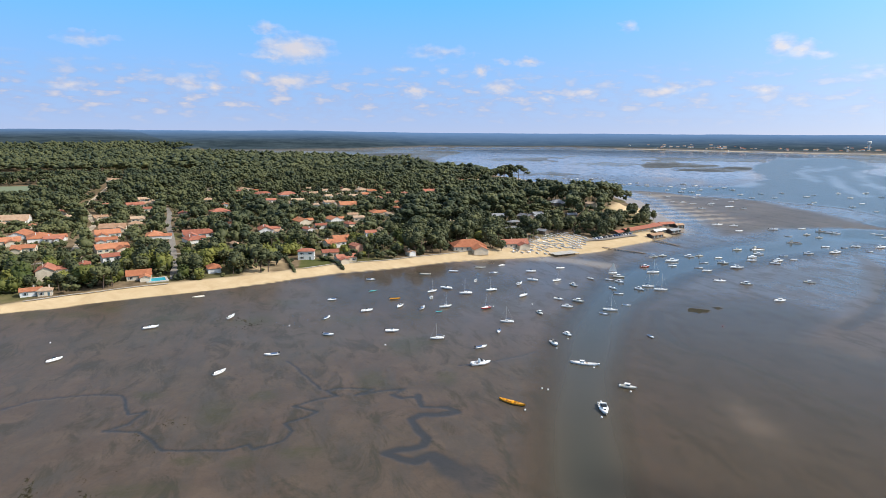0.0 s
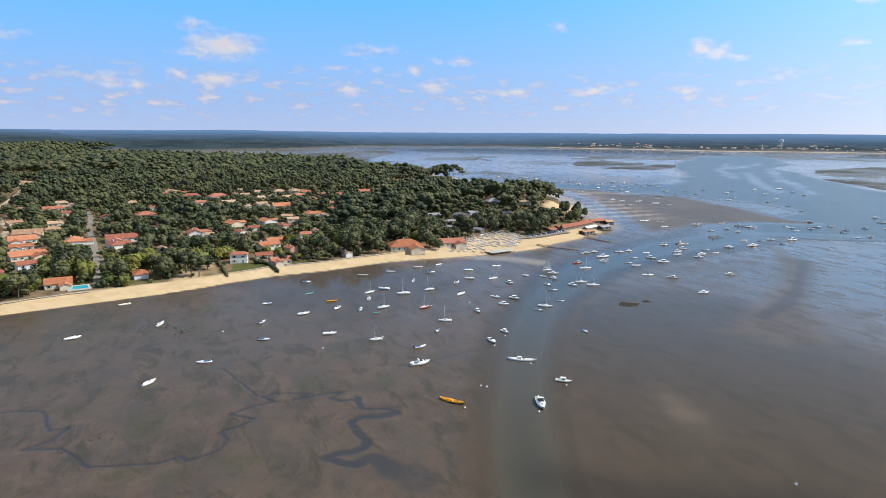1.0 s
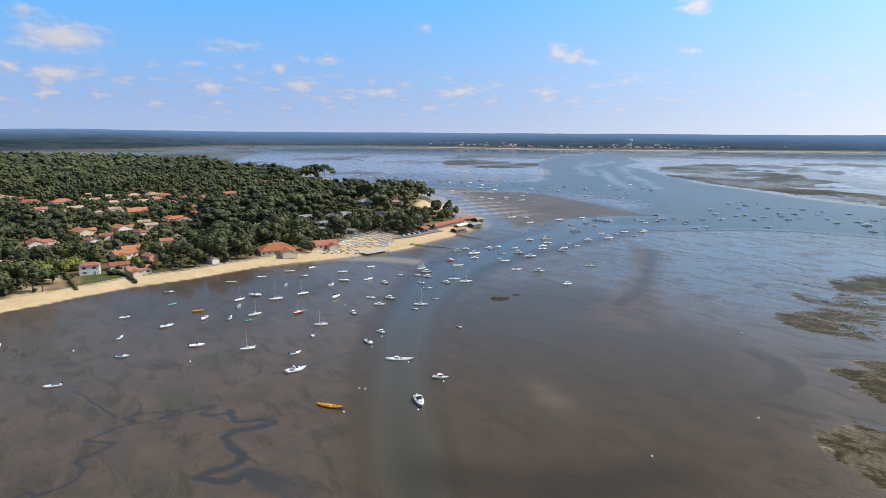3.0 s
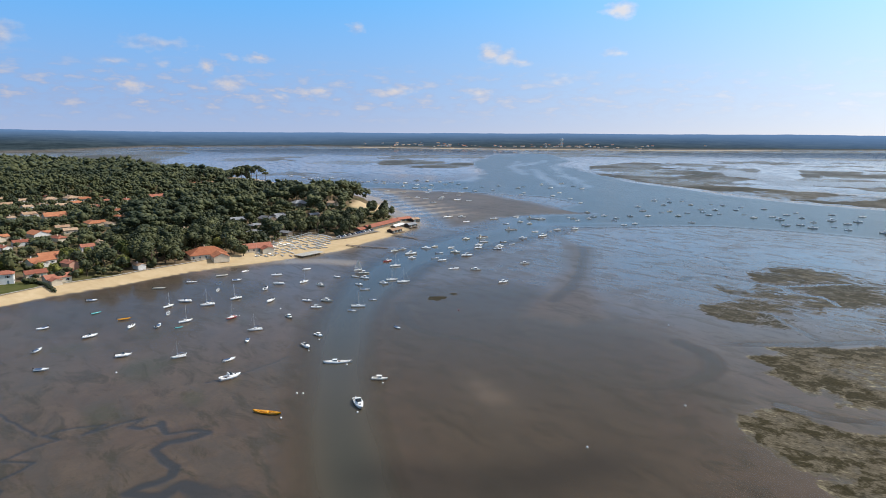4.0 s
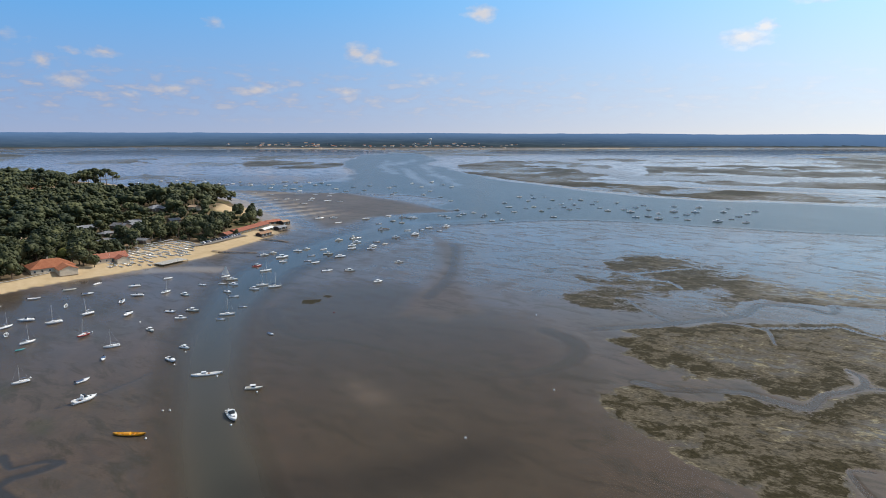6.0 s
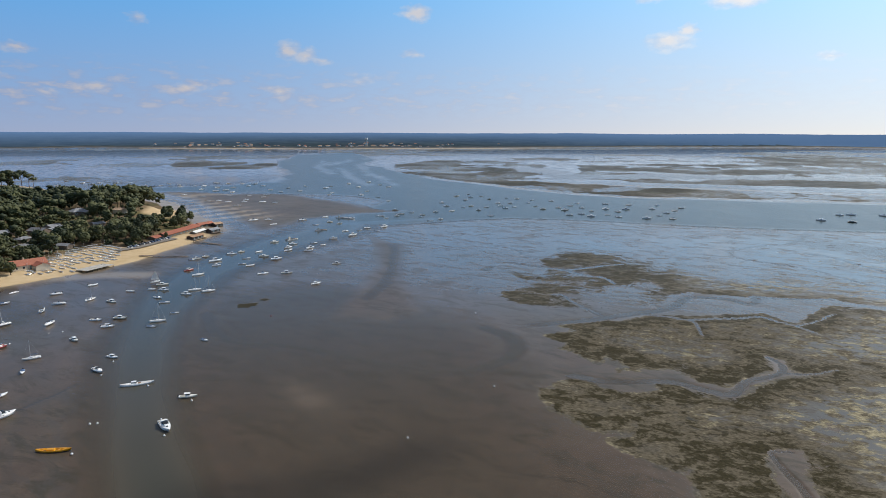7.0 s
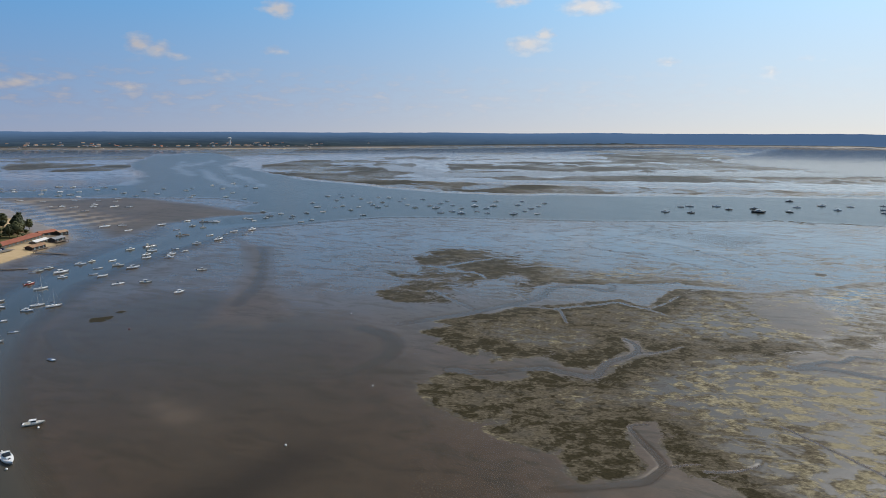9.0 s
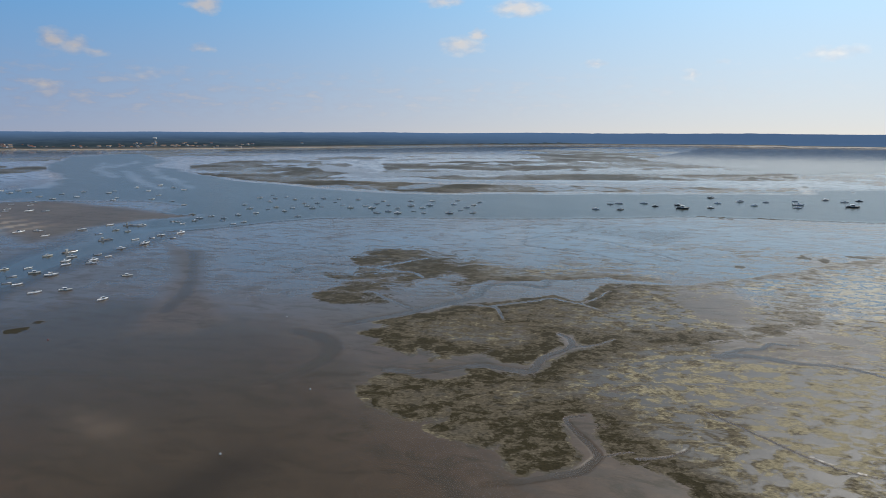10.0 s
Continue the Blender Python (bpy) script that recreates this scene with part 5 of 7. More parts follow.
def add_window(parent, x, y, z, w, h, face, shutters=True):
    """A framed window with a dark pane and, on request, shutters. face: 'y-' 'y+' 'x-' 'x+'."""
    turn = {"y-": 0, "x+": 90, "y+": 180, "x-": 270}[face]
    m = pose(x, y, z, 0, 0, turn)
    bm = bmesh.new()
    t = 0.10
    for a in ((-w / 2 - t, -0.08, -h / 2 - t, -w / 2, 0.05, h / 2 + t), (w / 2, -0.08, -h / 2 - t, w / 2 + t, 0.05, h / 2 + t), (-w / 2, -0.08, -h / 2 - t, w / 2, 0.05, -h / 2), (-w / 2, -0.08, h / 2, w / 2, 0.05, h / 2 + t)):
        box(bm, *a, m)
    win = part("window", bm, FRAME_WHITE, parent)
    bm = bmesh.new()
    box(bm, -w / 2, -0.035, -h / 2, w / 2, 0.04, h / 2, m)
    part("pane", bm, PANE, win)
    if shutters:
        for s in (-1, 1):
            bm = bmesh.new()
            c = s * (w / 2 + t + w * 0.27)
            box(bm, c - w * 0.25, -0.06, -h / 2, c + w * 0.25, 0.03, h / 2, m)
            part("shutter", bm, SHUTTER, win)


def make_house(x, y, w, turn, tile, wall, rng, label, storeys=1, hip=False, shutters=True, name="house", chimney=True):
    house = new(name)
    house.matrix_world = pose(x, y, ground_z(x, y), 0, 0, turn)
    tagged(house, label, "house", "houses in the village")
    d = max(5.0, w * rng.uniform(0.55, 0.75))
    h = 2.9 * storeys + rng.uniform(0, 0.3)
    rise = d * 0.5 * rng.uniform(0.36, 0.5)
    part("wall", gable_walls(w, d, h, 0 if hip else rise), wall, house)
    roof = part("roof", roof_shape(w, d, h, rise, hip), tile, house)
    if w > 12:
        ww, wd = w * 0.42, d * 0.5
        s = rng.choice((-1, 1))
        bm = gable_walls(wd + d / 2, ww, h * 0.86, ww * 0.2)
        bmesh.ops.transform(bm, matrix=pose(s * w * 0.24, -d / 2 - wd / 4, 0, 0, 0, 90), verts=bm.verts)
        part("wing_wall", bm, wall, house)
        bm = roof_shape(wd + d / 2, ww, h * 0.86, ww * 0.2)
        bmesh.ops.transform(bm, matrix=pose(s * w * 0.24, -d / 2 - wd / 4, 0, 0, 0, 90), verts=bm.verts)
        part("wing_roof", bm, tile, house)
    if chimney:
        cx = rng.uniform(-0.35, 0.35) * w
        bm = one_box(cx - 0.35, d * 0.12, h, cx + 0.35, d * 0.12 + 0.6, h + rise + 0.9)
        box(bm, cx - 0.43, d * 0.12 - 0.08, h + rise + 0.9, cx + 0.43, d * 0.12 + 0.68, h + rise + 1.02)
        part("chimney", bm, wall, roof)
    count = max(2, int(w / 4))
    for st in range(storeys):
        zc = 1.5 + 2.9 * st
        for k in range(count):
            xx = (k + 0.5) / count * w - w / 2
            if st == 0 and k == count // 2:
                part("door", one_box(xx - 0.5, -d / 2 - 0.06, 0, xx + 0.5, -d / 2 + 0.05, 2.1), SHUTTER, house)
            else:
                add_window(house, xx, -d / 2, zc, 1.1, 1.3, "y-", shutters)
        add_window(house, w / 2, 0, zc, 1.0, 1.2, "x+", shutters)
    return house


ORANGE_HOUSES = [
    (-332, 455, 18), (-340, 484, 18), (-319, 475, 20), (-303, 434, 13), (-278, 497, 16), (-246, 443, 19), (-264, 470, 13),
    (-239, 494, 16), (-188, 366, 12), (-90, 498, 12), (-92, 480, 14), (-141, 579, 15), (-80, 642, 15), (-62, 680, 8),
    (-119, 703, 17), (-115, 812, 12), (-114, 592, 13), (-151, 387, 10), (-226, 325, 9), (16, 1076, 14),
]
RED_HOUSES = [
    (-304, 470, 12), (-224, 402, 10), (-203, 480, 14), (-209, 506, 20), (-239, 638, 16), (-161, 532, 16), (-88, 441, 10),
    (-74, 424, 12), (-213, 805, 20), (-249, 817, 19), (-216, 741, 10), (-125, 537, 10), (-235, 391, 7), (-320, 652, 8),
    (-269, 620, 11), (-352, 689, 16), (-71, 452, 8), (-70, 524, 8), (-33, 861, 18), (-241, 362, 13),
]
PALE_HOUSES = [
    (-289, 526, 18), (-281, 548, 10), (-346, 700, 10), (-369, 744, 11), (-185, 743, 13), (-158, 789, 9), (-144, 723, 11),
    (-183, 821, 11), (-148, 861, 12), (-145, 803, 9), (-128, 870, 16), (-127, 791, 9), (-294, 875, 15), (-147, 523, 6),
    (-65, 635, 8), (-92, 604, 9), (-63, 540, 7), (-556, 1032, 19), (-1, 590, 8), (41, 1102, 13), (-219, 326, 6), (-165, 467, 8),
    (-400, 566, 20), (-294, 579, 11), (-154, 701, 8), (143, 660, 9), (-31, 446, 7), (-334, 588, 11),
]
GREY_HOUSES = [(44, 636, 12), (72, 629, 13), (84, 640, 11), (112, 685, 14), (57, 597, 10), (116, 623, 9), (78, 549, 9), (52, 561, 10)]


def build_village():
    rng = random.Random(12)
    sets = (
        (ORANGE_HOUSES, TILE_ORANGE, "low white house with an orange clay-tile roof among trees"),
        (RED_HOUSES, TILE_RED, "white rendered house with a red clay-tile roof among trees"),
        (PALE_HOUSES, TILE_PALE, "pale house with a weathered beige tile roof among trees"),
        (GREY_HOUSES, TILE_GREY, "low timber house with a grey roof under the pines"),
    )
    for spots, tile, label in sets:
        for x, y, w in spots:
            wall = TIMBER if tile is TILE_GREY else rng.choice((WALL_WHITE, WALL_WHITE, WALL_CREAM, WALL_CREAM))
            text, st = label, 1
            if (x, y) == (-71, 452):
                wall, text, st = WALL_SALMON, "salmon-pink gabled house with a brown-red tile roof by the beach", 2
            if (x, y) in ((-224, 402), (-241, 362)):
                st = 2
            turn = 30 + rng.choice((0, 0, 90)) + rng.uniform(-12, 12)
            make_house(x, y, w * 1.12, turn, tile, wall, rng, text, st, rng.random() < 0.35, chimney=rng.random() < 0.6)
            HOUSE_SPOTS.append((x, y, w * 0.66 + 1.5))
    # smaller houses between
    tries = 0
    while tries < 400 and len(HOUSE_SPOTS) < 106:
        tries += 1
        x, y = rng.uniform(-400, -40), rng.uniform(350, 900)
        if float(village(np.array([x]), np.array([y]))[0]) < 0.9 or any(math.hypot(x - a, y - b) < c + 11 for a, b, c in HOUSE_SPOTS):
            continue
        if any(float(line_distance(np.array([x]), np.array([y]), p)[0][0]) < 11 for p in ROADS) or float(inside(np.array([x]), np.array([y]), LAND)[0]) < 14:
            continue
        w = rng.uniform(7, 12)
        tile = rng.choice((TILE_PALE, TILE_ORANGE, TILE_RED))
        make_house(x, y, w, 30 + rng.choice((0, 90)) + rng.uniform(-12, 12), tile, rng.choice((WALL_WHITE, WALL_CREAM)), rng, "small white house with a clay-tile roof between trees", 1, rng.random() < 0.3)
        HOUSE_SPOTS.append((x, y, w * 0.5 + 1))
    # the tall white house on its lawn
    make_house(-102, 429, 11, 6, TILE_RED, WALL_WHITE, rng, "tall white two-storey house with a red roof on a lawn", 2, True, True)
    HOUSE_SPOTS.append((-102, 429, 9))
    # the two low halls beside the boat yard
    make_house(11, 474, 25, 10, TILE_ORANGE, WALL_CREAM, rng, "long low hall with a broad orange tile roof by the beach", 1, True, False, "hall")
    make_house(47, 486, 20, 12, TILE_RED, WALL_CREAM, rng, "long low hall with a red tile roof by the boat yard", 1, False, False, "hall")
    HOUSE_SPOTS.append((11, 474, 15))
    HOUSE_SPOTS.append((47, 486, 13))


def shed(name, x, y, w, d, h, turn, roof_mat, wall_mat, label, z=None, hip=False, posts=0):
    """A beach hut or boathouse, on posts where posts is their height."""
    s = new(name)
    s.matrix_world = pose(x, y, ground_z(x, y) if z is None else z, 0, 0, turn)
    tagged(s, label, "hut", "huts at the point")
    base = posts
    bm = gable_walls(w, d, h, d * 0.2)
    bmesh.ops.translate(bm, verts=bm.verts, vec=(0, 0, base))
    part("wall", bm, wall_mat, s)
    bm = roof_shape(w, d, h, d * 0.2, hip, 0.6)
    bmesh.ops.translate(bm, verts=bm.verts, vec=(0, 0, base))
    part("roof", bm, roof_mat, s)
    for k in range(max(2, int(w / 5))):
        xx = (k + 0.5) / max(2, int(w / 5)) * w - w / 2
        zz = base
        part("door", one_box(xx - 0.8, -d / 2 - 0.06, zz + 0.02, xx + 0.8, -d / 2 + 0.05, zz + 2.1), SHUTTER, s)
    if posts:
        part("platform", one_box(-w / 2 - 1.5, -d / 2 - 2.5, base - 0.25, w / 2 + 1.5, d / 2 + 1, base), TIMBER, s)
        for i in range(4):
            for j in range(3):
                xx, yy = -w / 2 - 1 + i * (w + 2) / 3, -d / 2 - 2 + j * (d + 2.4) / 2
                bm = bmesh.new()
                tube(bm, [(xx, yy, -1.5), (xx, yy, base - 0.2)], [0.14, 0.13])
                part("post", bm, TIMBER_DARK, s)
    return s


def build_point():
    rng = random.Random(4)
    shed("boathouse", 171, 575, 56, 9, 3.0, 42, TILE_RED, TIMBER, "very long boathouse with an orange-red roof at the point", z=2.3)
    shed("hut", 144, 552, 9, 7, 2.6, 42, TILE_RED, TIMBER, "small dark red roofed hut beside the boathouse", z=2.3)
    shed("hut", 186, 571, 18, 5, 2.2, 42, AWNING, TIMBER, "hut with a bright white roof beside the boathouse", z=1.6)
    shed("hut", 176, 549, 15, 6, 2.2, 36, TILE_PALE, TIMBER_DARK, "dark hut with a pale roof standing on posts", z=0.2, posts=0.9)
    shed("hut", 200, 573, 13, 6, 2.2, 36, TILE_GREY, TIMBER_DARK, "tarred black hut standing on posts over mud", z=0.2, posts=1.4)
    shed("hut", 205, 610, 16, 7, 2.8, 20, TILE_RED, TIMBER_DARK, "dark wooden hut with a red roof at the tip", z=1.6)
    shed("hut", 216, 607, 9, 6, 2.6, 25, TILE_PALE, TIMBER_DARK, "dark wooden hut with a pale roof at the tip", z=1.2)
    shed("hut", 190, 600, 8, 6, 2.6, 60, TILE_RED, TIMBER_DARK, "small red roofed hut behind the boathouse", z=2.2)
    for x, y, r in ((171, 575, 22), (144, 552, 8), (186, 571, 11), (205, 610, 11), (216, 607, 8), (190, 600, 5)):
        HOUSE_SPOTS.append((x, y, r * 0.8))
    # slipways of planks on low piles
    for (ax, ay), (bx, by) in (((118, 495), (147, 474)), ((170, 534), (184, 508))):
        slip = new("slipway")
        length = math.hypot(bx - ax, by - ay)
        slip.matrix_world = pose(ax, ay, 0, 0, 0, math.degrees(math.atan2(by - ay, bx - ax)))
        tagged(slip, "grey weathered plank slipway running down onto the mud", "slipway", "slipways at the point")
        for k in range(int(length / 1.2)):
            z = 1.5 - 1.2 * k * 1.2 / length
            part("plank", one_box(k * 1.2, -1.3, z - 0.12, k * 1.2 + 1.12, 1.3, z + rng.uniform(-0.02, 0.02)), TIMBER, slip)
        for k in range(int(length / 5) + 1):
            for s in (-1, 1):
                bm = bmesh.new()
                tube(bm, [(k * 5 + 0.3, s * 1.05, -1), (k * 5 + 0.3, s * 1.05, 1.36 - 1.2 * k * 5 / length)], [0.14, 0.12])
                part("post", bm, TIMBER_DARK, slip)
    # landing stage before the boat yard
    deck = new("landing_stage")
    deck.matrix_world = pose(83, 468, 0, 0, 0, 31)
    tagged(deck, "broad grey plank landing stage on dark posts", "landing stage")
    for k in range(22):
        part("plank", one_box(-11 + k, -5, 1.55, -10.06 + k, 5, 1.7 + rng.uniform(-0.015, 0.015)), CONCRETE, deck)
    for k in range(6):
        for s in (-4.5, 0, 4.5):
            bm = bmesh.new()
            tube(bm, [(-10.5 + k * 4.2, s, -1), (-10.5 + k * 4.2, s, 1.55)], [0.16, 0.15])
            part("post", bm, TIMBER_DARK, deck)


def strip(name, pts, half, material, label, category, lift=0.06):
    """A road that follows the ground."""
    fine = []
    for (ax, ay), (bx, by) in zip(pts[:-1], pts[1:]):
        n = max(2, int(math.hypot(bx - ax, by - ay) / 5))
        fine += [(ax + (bx - ax) * k / n, ay + (by - ay) * k / n) for k in range(n)]
    fine.append(pts[-1])
    bm, last = bmesh.new(), None
    for n, (x, y) in enumerate(fine):
        a, b = fine[max(n - 1, 0)], fine[min(n + 1, len(fine) - 1)]
        l = math.hypot(b[0] - a[0], b[1] - a[1]) or 1
        ux, uy = -(b[1] - a[1]) / l, (b[0] - a[0]) / l
        zz = max(ground_z(x + s * half * ux, y + s * half * uy) for s in (-1, 0, 1)) + lift
        row = [bm.verts.new((x + s * half * ux, y + s * half * uy, zz)) for s in (-1, 1)]
        if last:
            bm.faces.new((last[0], last[1], row[1], row[0]))
        last = row
    bmesh.ops.recalc_face_normals(bm, faces=bm.faces)
    me = bpy.data.meshes.new(name)
    ext = bmesh.ops.extrude_face_region(bm, geom=bm.faces[:])
    bmesh.ops.translate(bm, verts=[v for v in ext["geom"] if isinstance(v, bmesh.types.BMVert)], vec=(0, 0, 0.12))
    bmesh.ops.recalc_face_normals(bm, faces=bm.faces)
    bm.to_mesh(me)
    bm.free()
    me.materials.append(material)
    return tagged(new(name, me), label, category, kind="structure")


def build_roads():
    for k, (pts, half) in enumerate(zip(ROADS, ROAD_HALF)):
        strip("road", pts, half, (ASPHALT, DUST, ASPHALT)[k], "narrow pale sandy lane between the gardens", "road")
    strip("road", [(108, 520), (122, 522), (140, 536), (158, 548)], 4.5, ASPHALT, "parking strip behind the point's beach", "road")
    strip("sea_wall", [(-97, 398), (-80, 412.5), (-62, 420.5), (-45, 427.5), (-27, 440.5), (-8, 450.5), (10, 463)], 0.5, CONCRETE, "low pale concrete sea wall behind the beach", "wall", 0.3)
    strip("sea_wall", [(-222, 312), (-205, 327), (-190, 338), (-176, 348), (-165, 354)], 0.5, CONCRETE, "low pale concrete sea wall behind the beach", "wall", 0.3)
    strip("spit_track", [(70, 1168), (100, 1182), (128, 1196), (146, 1206)], 6.0, DUST, "pale sandy track along the grassy spit", "road")
    field = strip("sports_field", [(-590, 800), (-610, 850), (-640, 925)], 32, Mat("worn grass pitch", 0.9).color((0.16, 0.19, 0.11)).m, "pale green sports field in a clearing", "field", 0.4)
    HOUSE_SPOTS.append((-610, 850, 30))
    HOUSE_SPOTS.append((-425, 730, 12))
    HOUSE_SPOTS.append((-470, 830, 12))
    HOUSE_SPOTS.append((195, 700, 24))
    HOUSE_SPOTS.append((95, 1185, 26))
    HOUSE_SPOTS.append((132, 1202, 22))
    # swimming pool
    pool = new("swimming_pool")
    pool.matrix_world = pose(-176, 363, ground_z(-176, 363) + 0.25, 0, 0, 30)
    tagged(pool, "turquoise garden swimming pool with a pale stone edge", "pool")
    bm = bmesh.new()
    for a in ((-6, -6.5, -0.5, 6, -4.5, 0.2), (-6, 4.5, -0.5, 6, 6, 0.2), (-6, -4.5, -0.5, -4.7, 4.5, 0.2), (4.7, -4.5, -0.5, 6, 4.5, 0.2)):
        box(bm, *a)
    part("pool_edge", bm, CONCRETE, pool)
    blue = Mat("pool water", 0.05).color((0.04, 0.42, 0.55)).m
    part("pool_water", one_box(-4.7, -4.5, -0.4, 4.7, 4.5, 0.08), blue, pool)
    HOUSE_SPOTS.append((-176, 363, 7))
    # hedge beside the lawn
    rng = np.random.RandomState(3)
    for (ax, ay), (bx, by) in (((-117, 430), (-101, 391)), ((-72, 404), (-90, 432))):
        vs, fs, at = [], [], 0
        for k in range(110):
            t = rng.rand()
            x, y = ax + (bx - ax) * t, ay + (by - ay) * t
            v, f = clump_ball(rng, 8)
            vs.append(v * rng.uniform(0.6, 1.0) + (x + rng.uniform(-0.7, 0.7), y + rng.uniform(-0.7, 0.7), ground_z(x, y) + rng.uniform(0.3, 1.7)))
            fs.append(f + at)
            at += len(v)
        hedge = new("hedge", mesh_from("hedge", np.concatenate(vs), np.concatenate(fs), PINE))
        tagged(hedge, "clipped dark green hedge beside a lawn", "hedge")

# ---- boats ----
GEL_WHITE = worn("white gelcoat", (0.76, 0.76, 0.75), (0.88, 0.88, 0.87), 0.5, 0.3, 0, 8, 0, 0.5)
GEL_CREAM = worn("cream hull paint", (0.55, 0.52, 0.44), (0.70, 0.67, 0.58), 0.5, 0.35)
GEL_BLUE = worn("blue hull paint", (0.05, 0.10, 0.22), (0.10, 0.18, 0.32), 0.5, 0.35)
GEL_RED = worn("red hull paint", (0.30, 0.03, 0.025), (0.45, 0.07, 0.05), 0.5, 0.35)
GEL_DARK = worn("dark hull paint", (0.02, 0.022, 0.03), (0.06, 0.065, 0.08), 0.5, 0.4)
GEL_TEAL = worn("turquoise hull paint", (0.05, 0.34, 0.36), (0.12, 0.48, 0.48), 0.5, 0.4)
GEL_YELLOW = worn("yellow-orange hull paint", (0.62, 0.25, 0.01), (0.80, 0.37, 0.02), 0.5, 0.35)
DECK = worn("pale non-slip deck", (0.52, 0.51, 0.48), (0.68, 0.67, 0.64), 1.0, 0.7)
COCKPIT = worn("grey cockpit floor", (0.16, 0.155, 0.15), (0.32, 0.31, 0.30), 1.0, 0.7)
TEAK = worn("varnished wood", (0.16, 0.075, 0.03), (0.32, 0.17, 0.075), 1.5, 0.4)
SCREEN = Mat("tinted screen", 0.06, 0, 0.6).color((0.02, 0.025, 0.03)).m
MOTOR_BLACK = worn("black engine cowl", (0.012, 0.012, 0.014), (0.03, 0.03, 0.035), 2, 0.35)
ALLOY = worn("alloy mast", (0.62, 0.62, 0.62), (0.76, 0.76, 0.76), 1, 0.35, 0.4)
SAIL = worn("white sailcloth", (0.74, 0.73, 0.70), (0.86, 0.85, 0.83), 0.4, 0.8)
COVER = worn("blue canvas cover", (0.04, 0.08, 0.16), (0.09, 0.14, 0.24), 1, 0.85)
ROPE = worn("mooring rope", (0.2, 0.18, 0.14), (0.34, 0.31, 0.25), 3, 0.9)


def half_beam(s, fine):
    """Half width along the hull: 0 at the stern, 1 at the bow."""
    return (1 - max(0.0, (s - 0.38) / 0.62) ** fine) * (0.84 + 0.16 * min(1, s / 0.38))


def hull_mesh(length, beam, depth, fine=2.2, sheer=0.25, double=False, floor=0.35, wall=0.09):
    """An open hull with inner sides and floor. x runs to the bow; keel at z 0."""
    bm, n = bmesh.new(), 12
    rows = []
    for k in range(n + 1):
        s = k / n
        q = half_beam(s, fine) if not double else max(0.0, 1 - abs(2 * s - 1) ** 2.4)
        q = max(q, 0.02) * beam / 2
        end = abs(2 * s - 1) if double else s
        top = depth * (1 + sheer * end**2.5)
        keel = depth * 0.55 * max(0, (end - 0.72) / 0.28) ** 2
        x = (s - 0.5) * length
        rake = 0.06 * length * max(0, (s - 0.8) / 0.2)
        fl = max(floor * depth, keel + 0.05)
        w2 = max(q - wall, 0.01)
        half = [(x, 0.0, keel), (x, q * 0.72, keel + depth * 0.16), (x + rake * 0.5, q * 0.94, keel + (top - keel) * 0.55), (x + rake, q, top), (x + rake * 0.96, w2, top), (x + rake * 0.6, w2 * 0.9, min(fl, top - 0.02)), (x + rake * 0.6, 0.0, min(fl, top - 0.02))]
        left = [bm.verts.new(p) for p in half]
        right = [left[0]] + [bm.verts.new((p[0], -p[1], p[2])) for p in half[1:-1]] + [left[-1]]
        rows.append((left, right))
    for (l0, r0), (l1, r1) in zip(rows[:-1], rows[1:]):
        for k in range(6):
            bm.faces.new((l0[k], l0[k + 1], l1[k + 1], l1[k]))
            bm.faces.new((r0[k + 1], r0[k], r1[k], r1[k + 1]))
    for (l, r), flip in ((rows[0], 1), (rows[-1], 0)):
        ring = l + r[-2:0:-1]
        bm.faces.new(ring if flip else ring[::-1])
    bmesh.ops.recalc_face_normals(bm, faces=bm.faces)
    for f in bm.faces:
        f.smooth = True
    return bm


def deck_mesh(length, beam, depth, s0, s1, fine=2.2, sheer=0.25, camber=0.06, shrink=0.96, double=False):
    """A cambered deck over part of the hull."""
    bm, last = bmesh.new(), None
    for k in range(9):
        s = s0 + (s1 - s0) * k / 8
        q = half_beam(s, fine) if not double else max(0.0, 1 - abs(2 * s - 1) ** 2.4)
        q = max(q, 0.03) * beam / 2 * shrink
        end = abs(2 * s - 1) if double else s
        top = depth * (1 + sheer * end**2.5)
        x = (s - 0.5) * length + 0.06 * length * max(0, (s - 0.8) / 0.2) * (not double)
        up = [bm.verts.new((x, y * q, top + camber * (1 - y * y) + 0.012)) for y in (-1, -0.5, 0, 0.5, 1)]
        dn = [bm.verts.new((x, y * q, top - 0.05)) for y in (-1, 1)]
        if last:
            lu, ld = last
            for j in range(4):
                bm.faces.new((lu[j], up[j], up[j + 1], lu[j + 1]))
            bm.faces.new((ld[0], ld[1], dn[1], dn[0]))
            bm.faces.new((lu[0], ld[0], dn[0], up[0]))
            bm.faces.new((ld[1], lu[4], up[4], dn[1]))
        else:
            bm.faces.new((up[0], up[1], up[2], up[3], up[4], dn[1], dn[0]))
        last = (up, dn)
    up, dn = last
    bm.faces.new((dn[0], dn[1], up[4], up[3], up[2], up[1], up[0]))
    bmesh.ops.recalc_face_normals(bm, faces=bm.faces)
    return bm


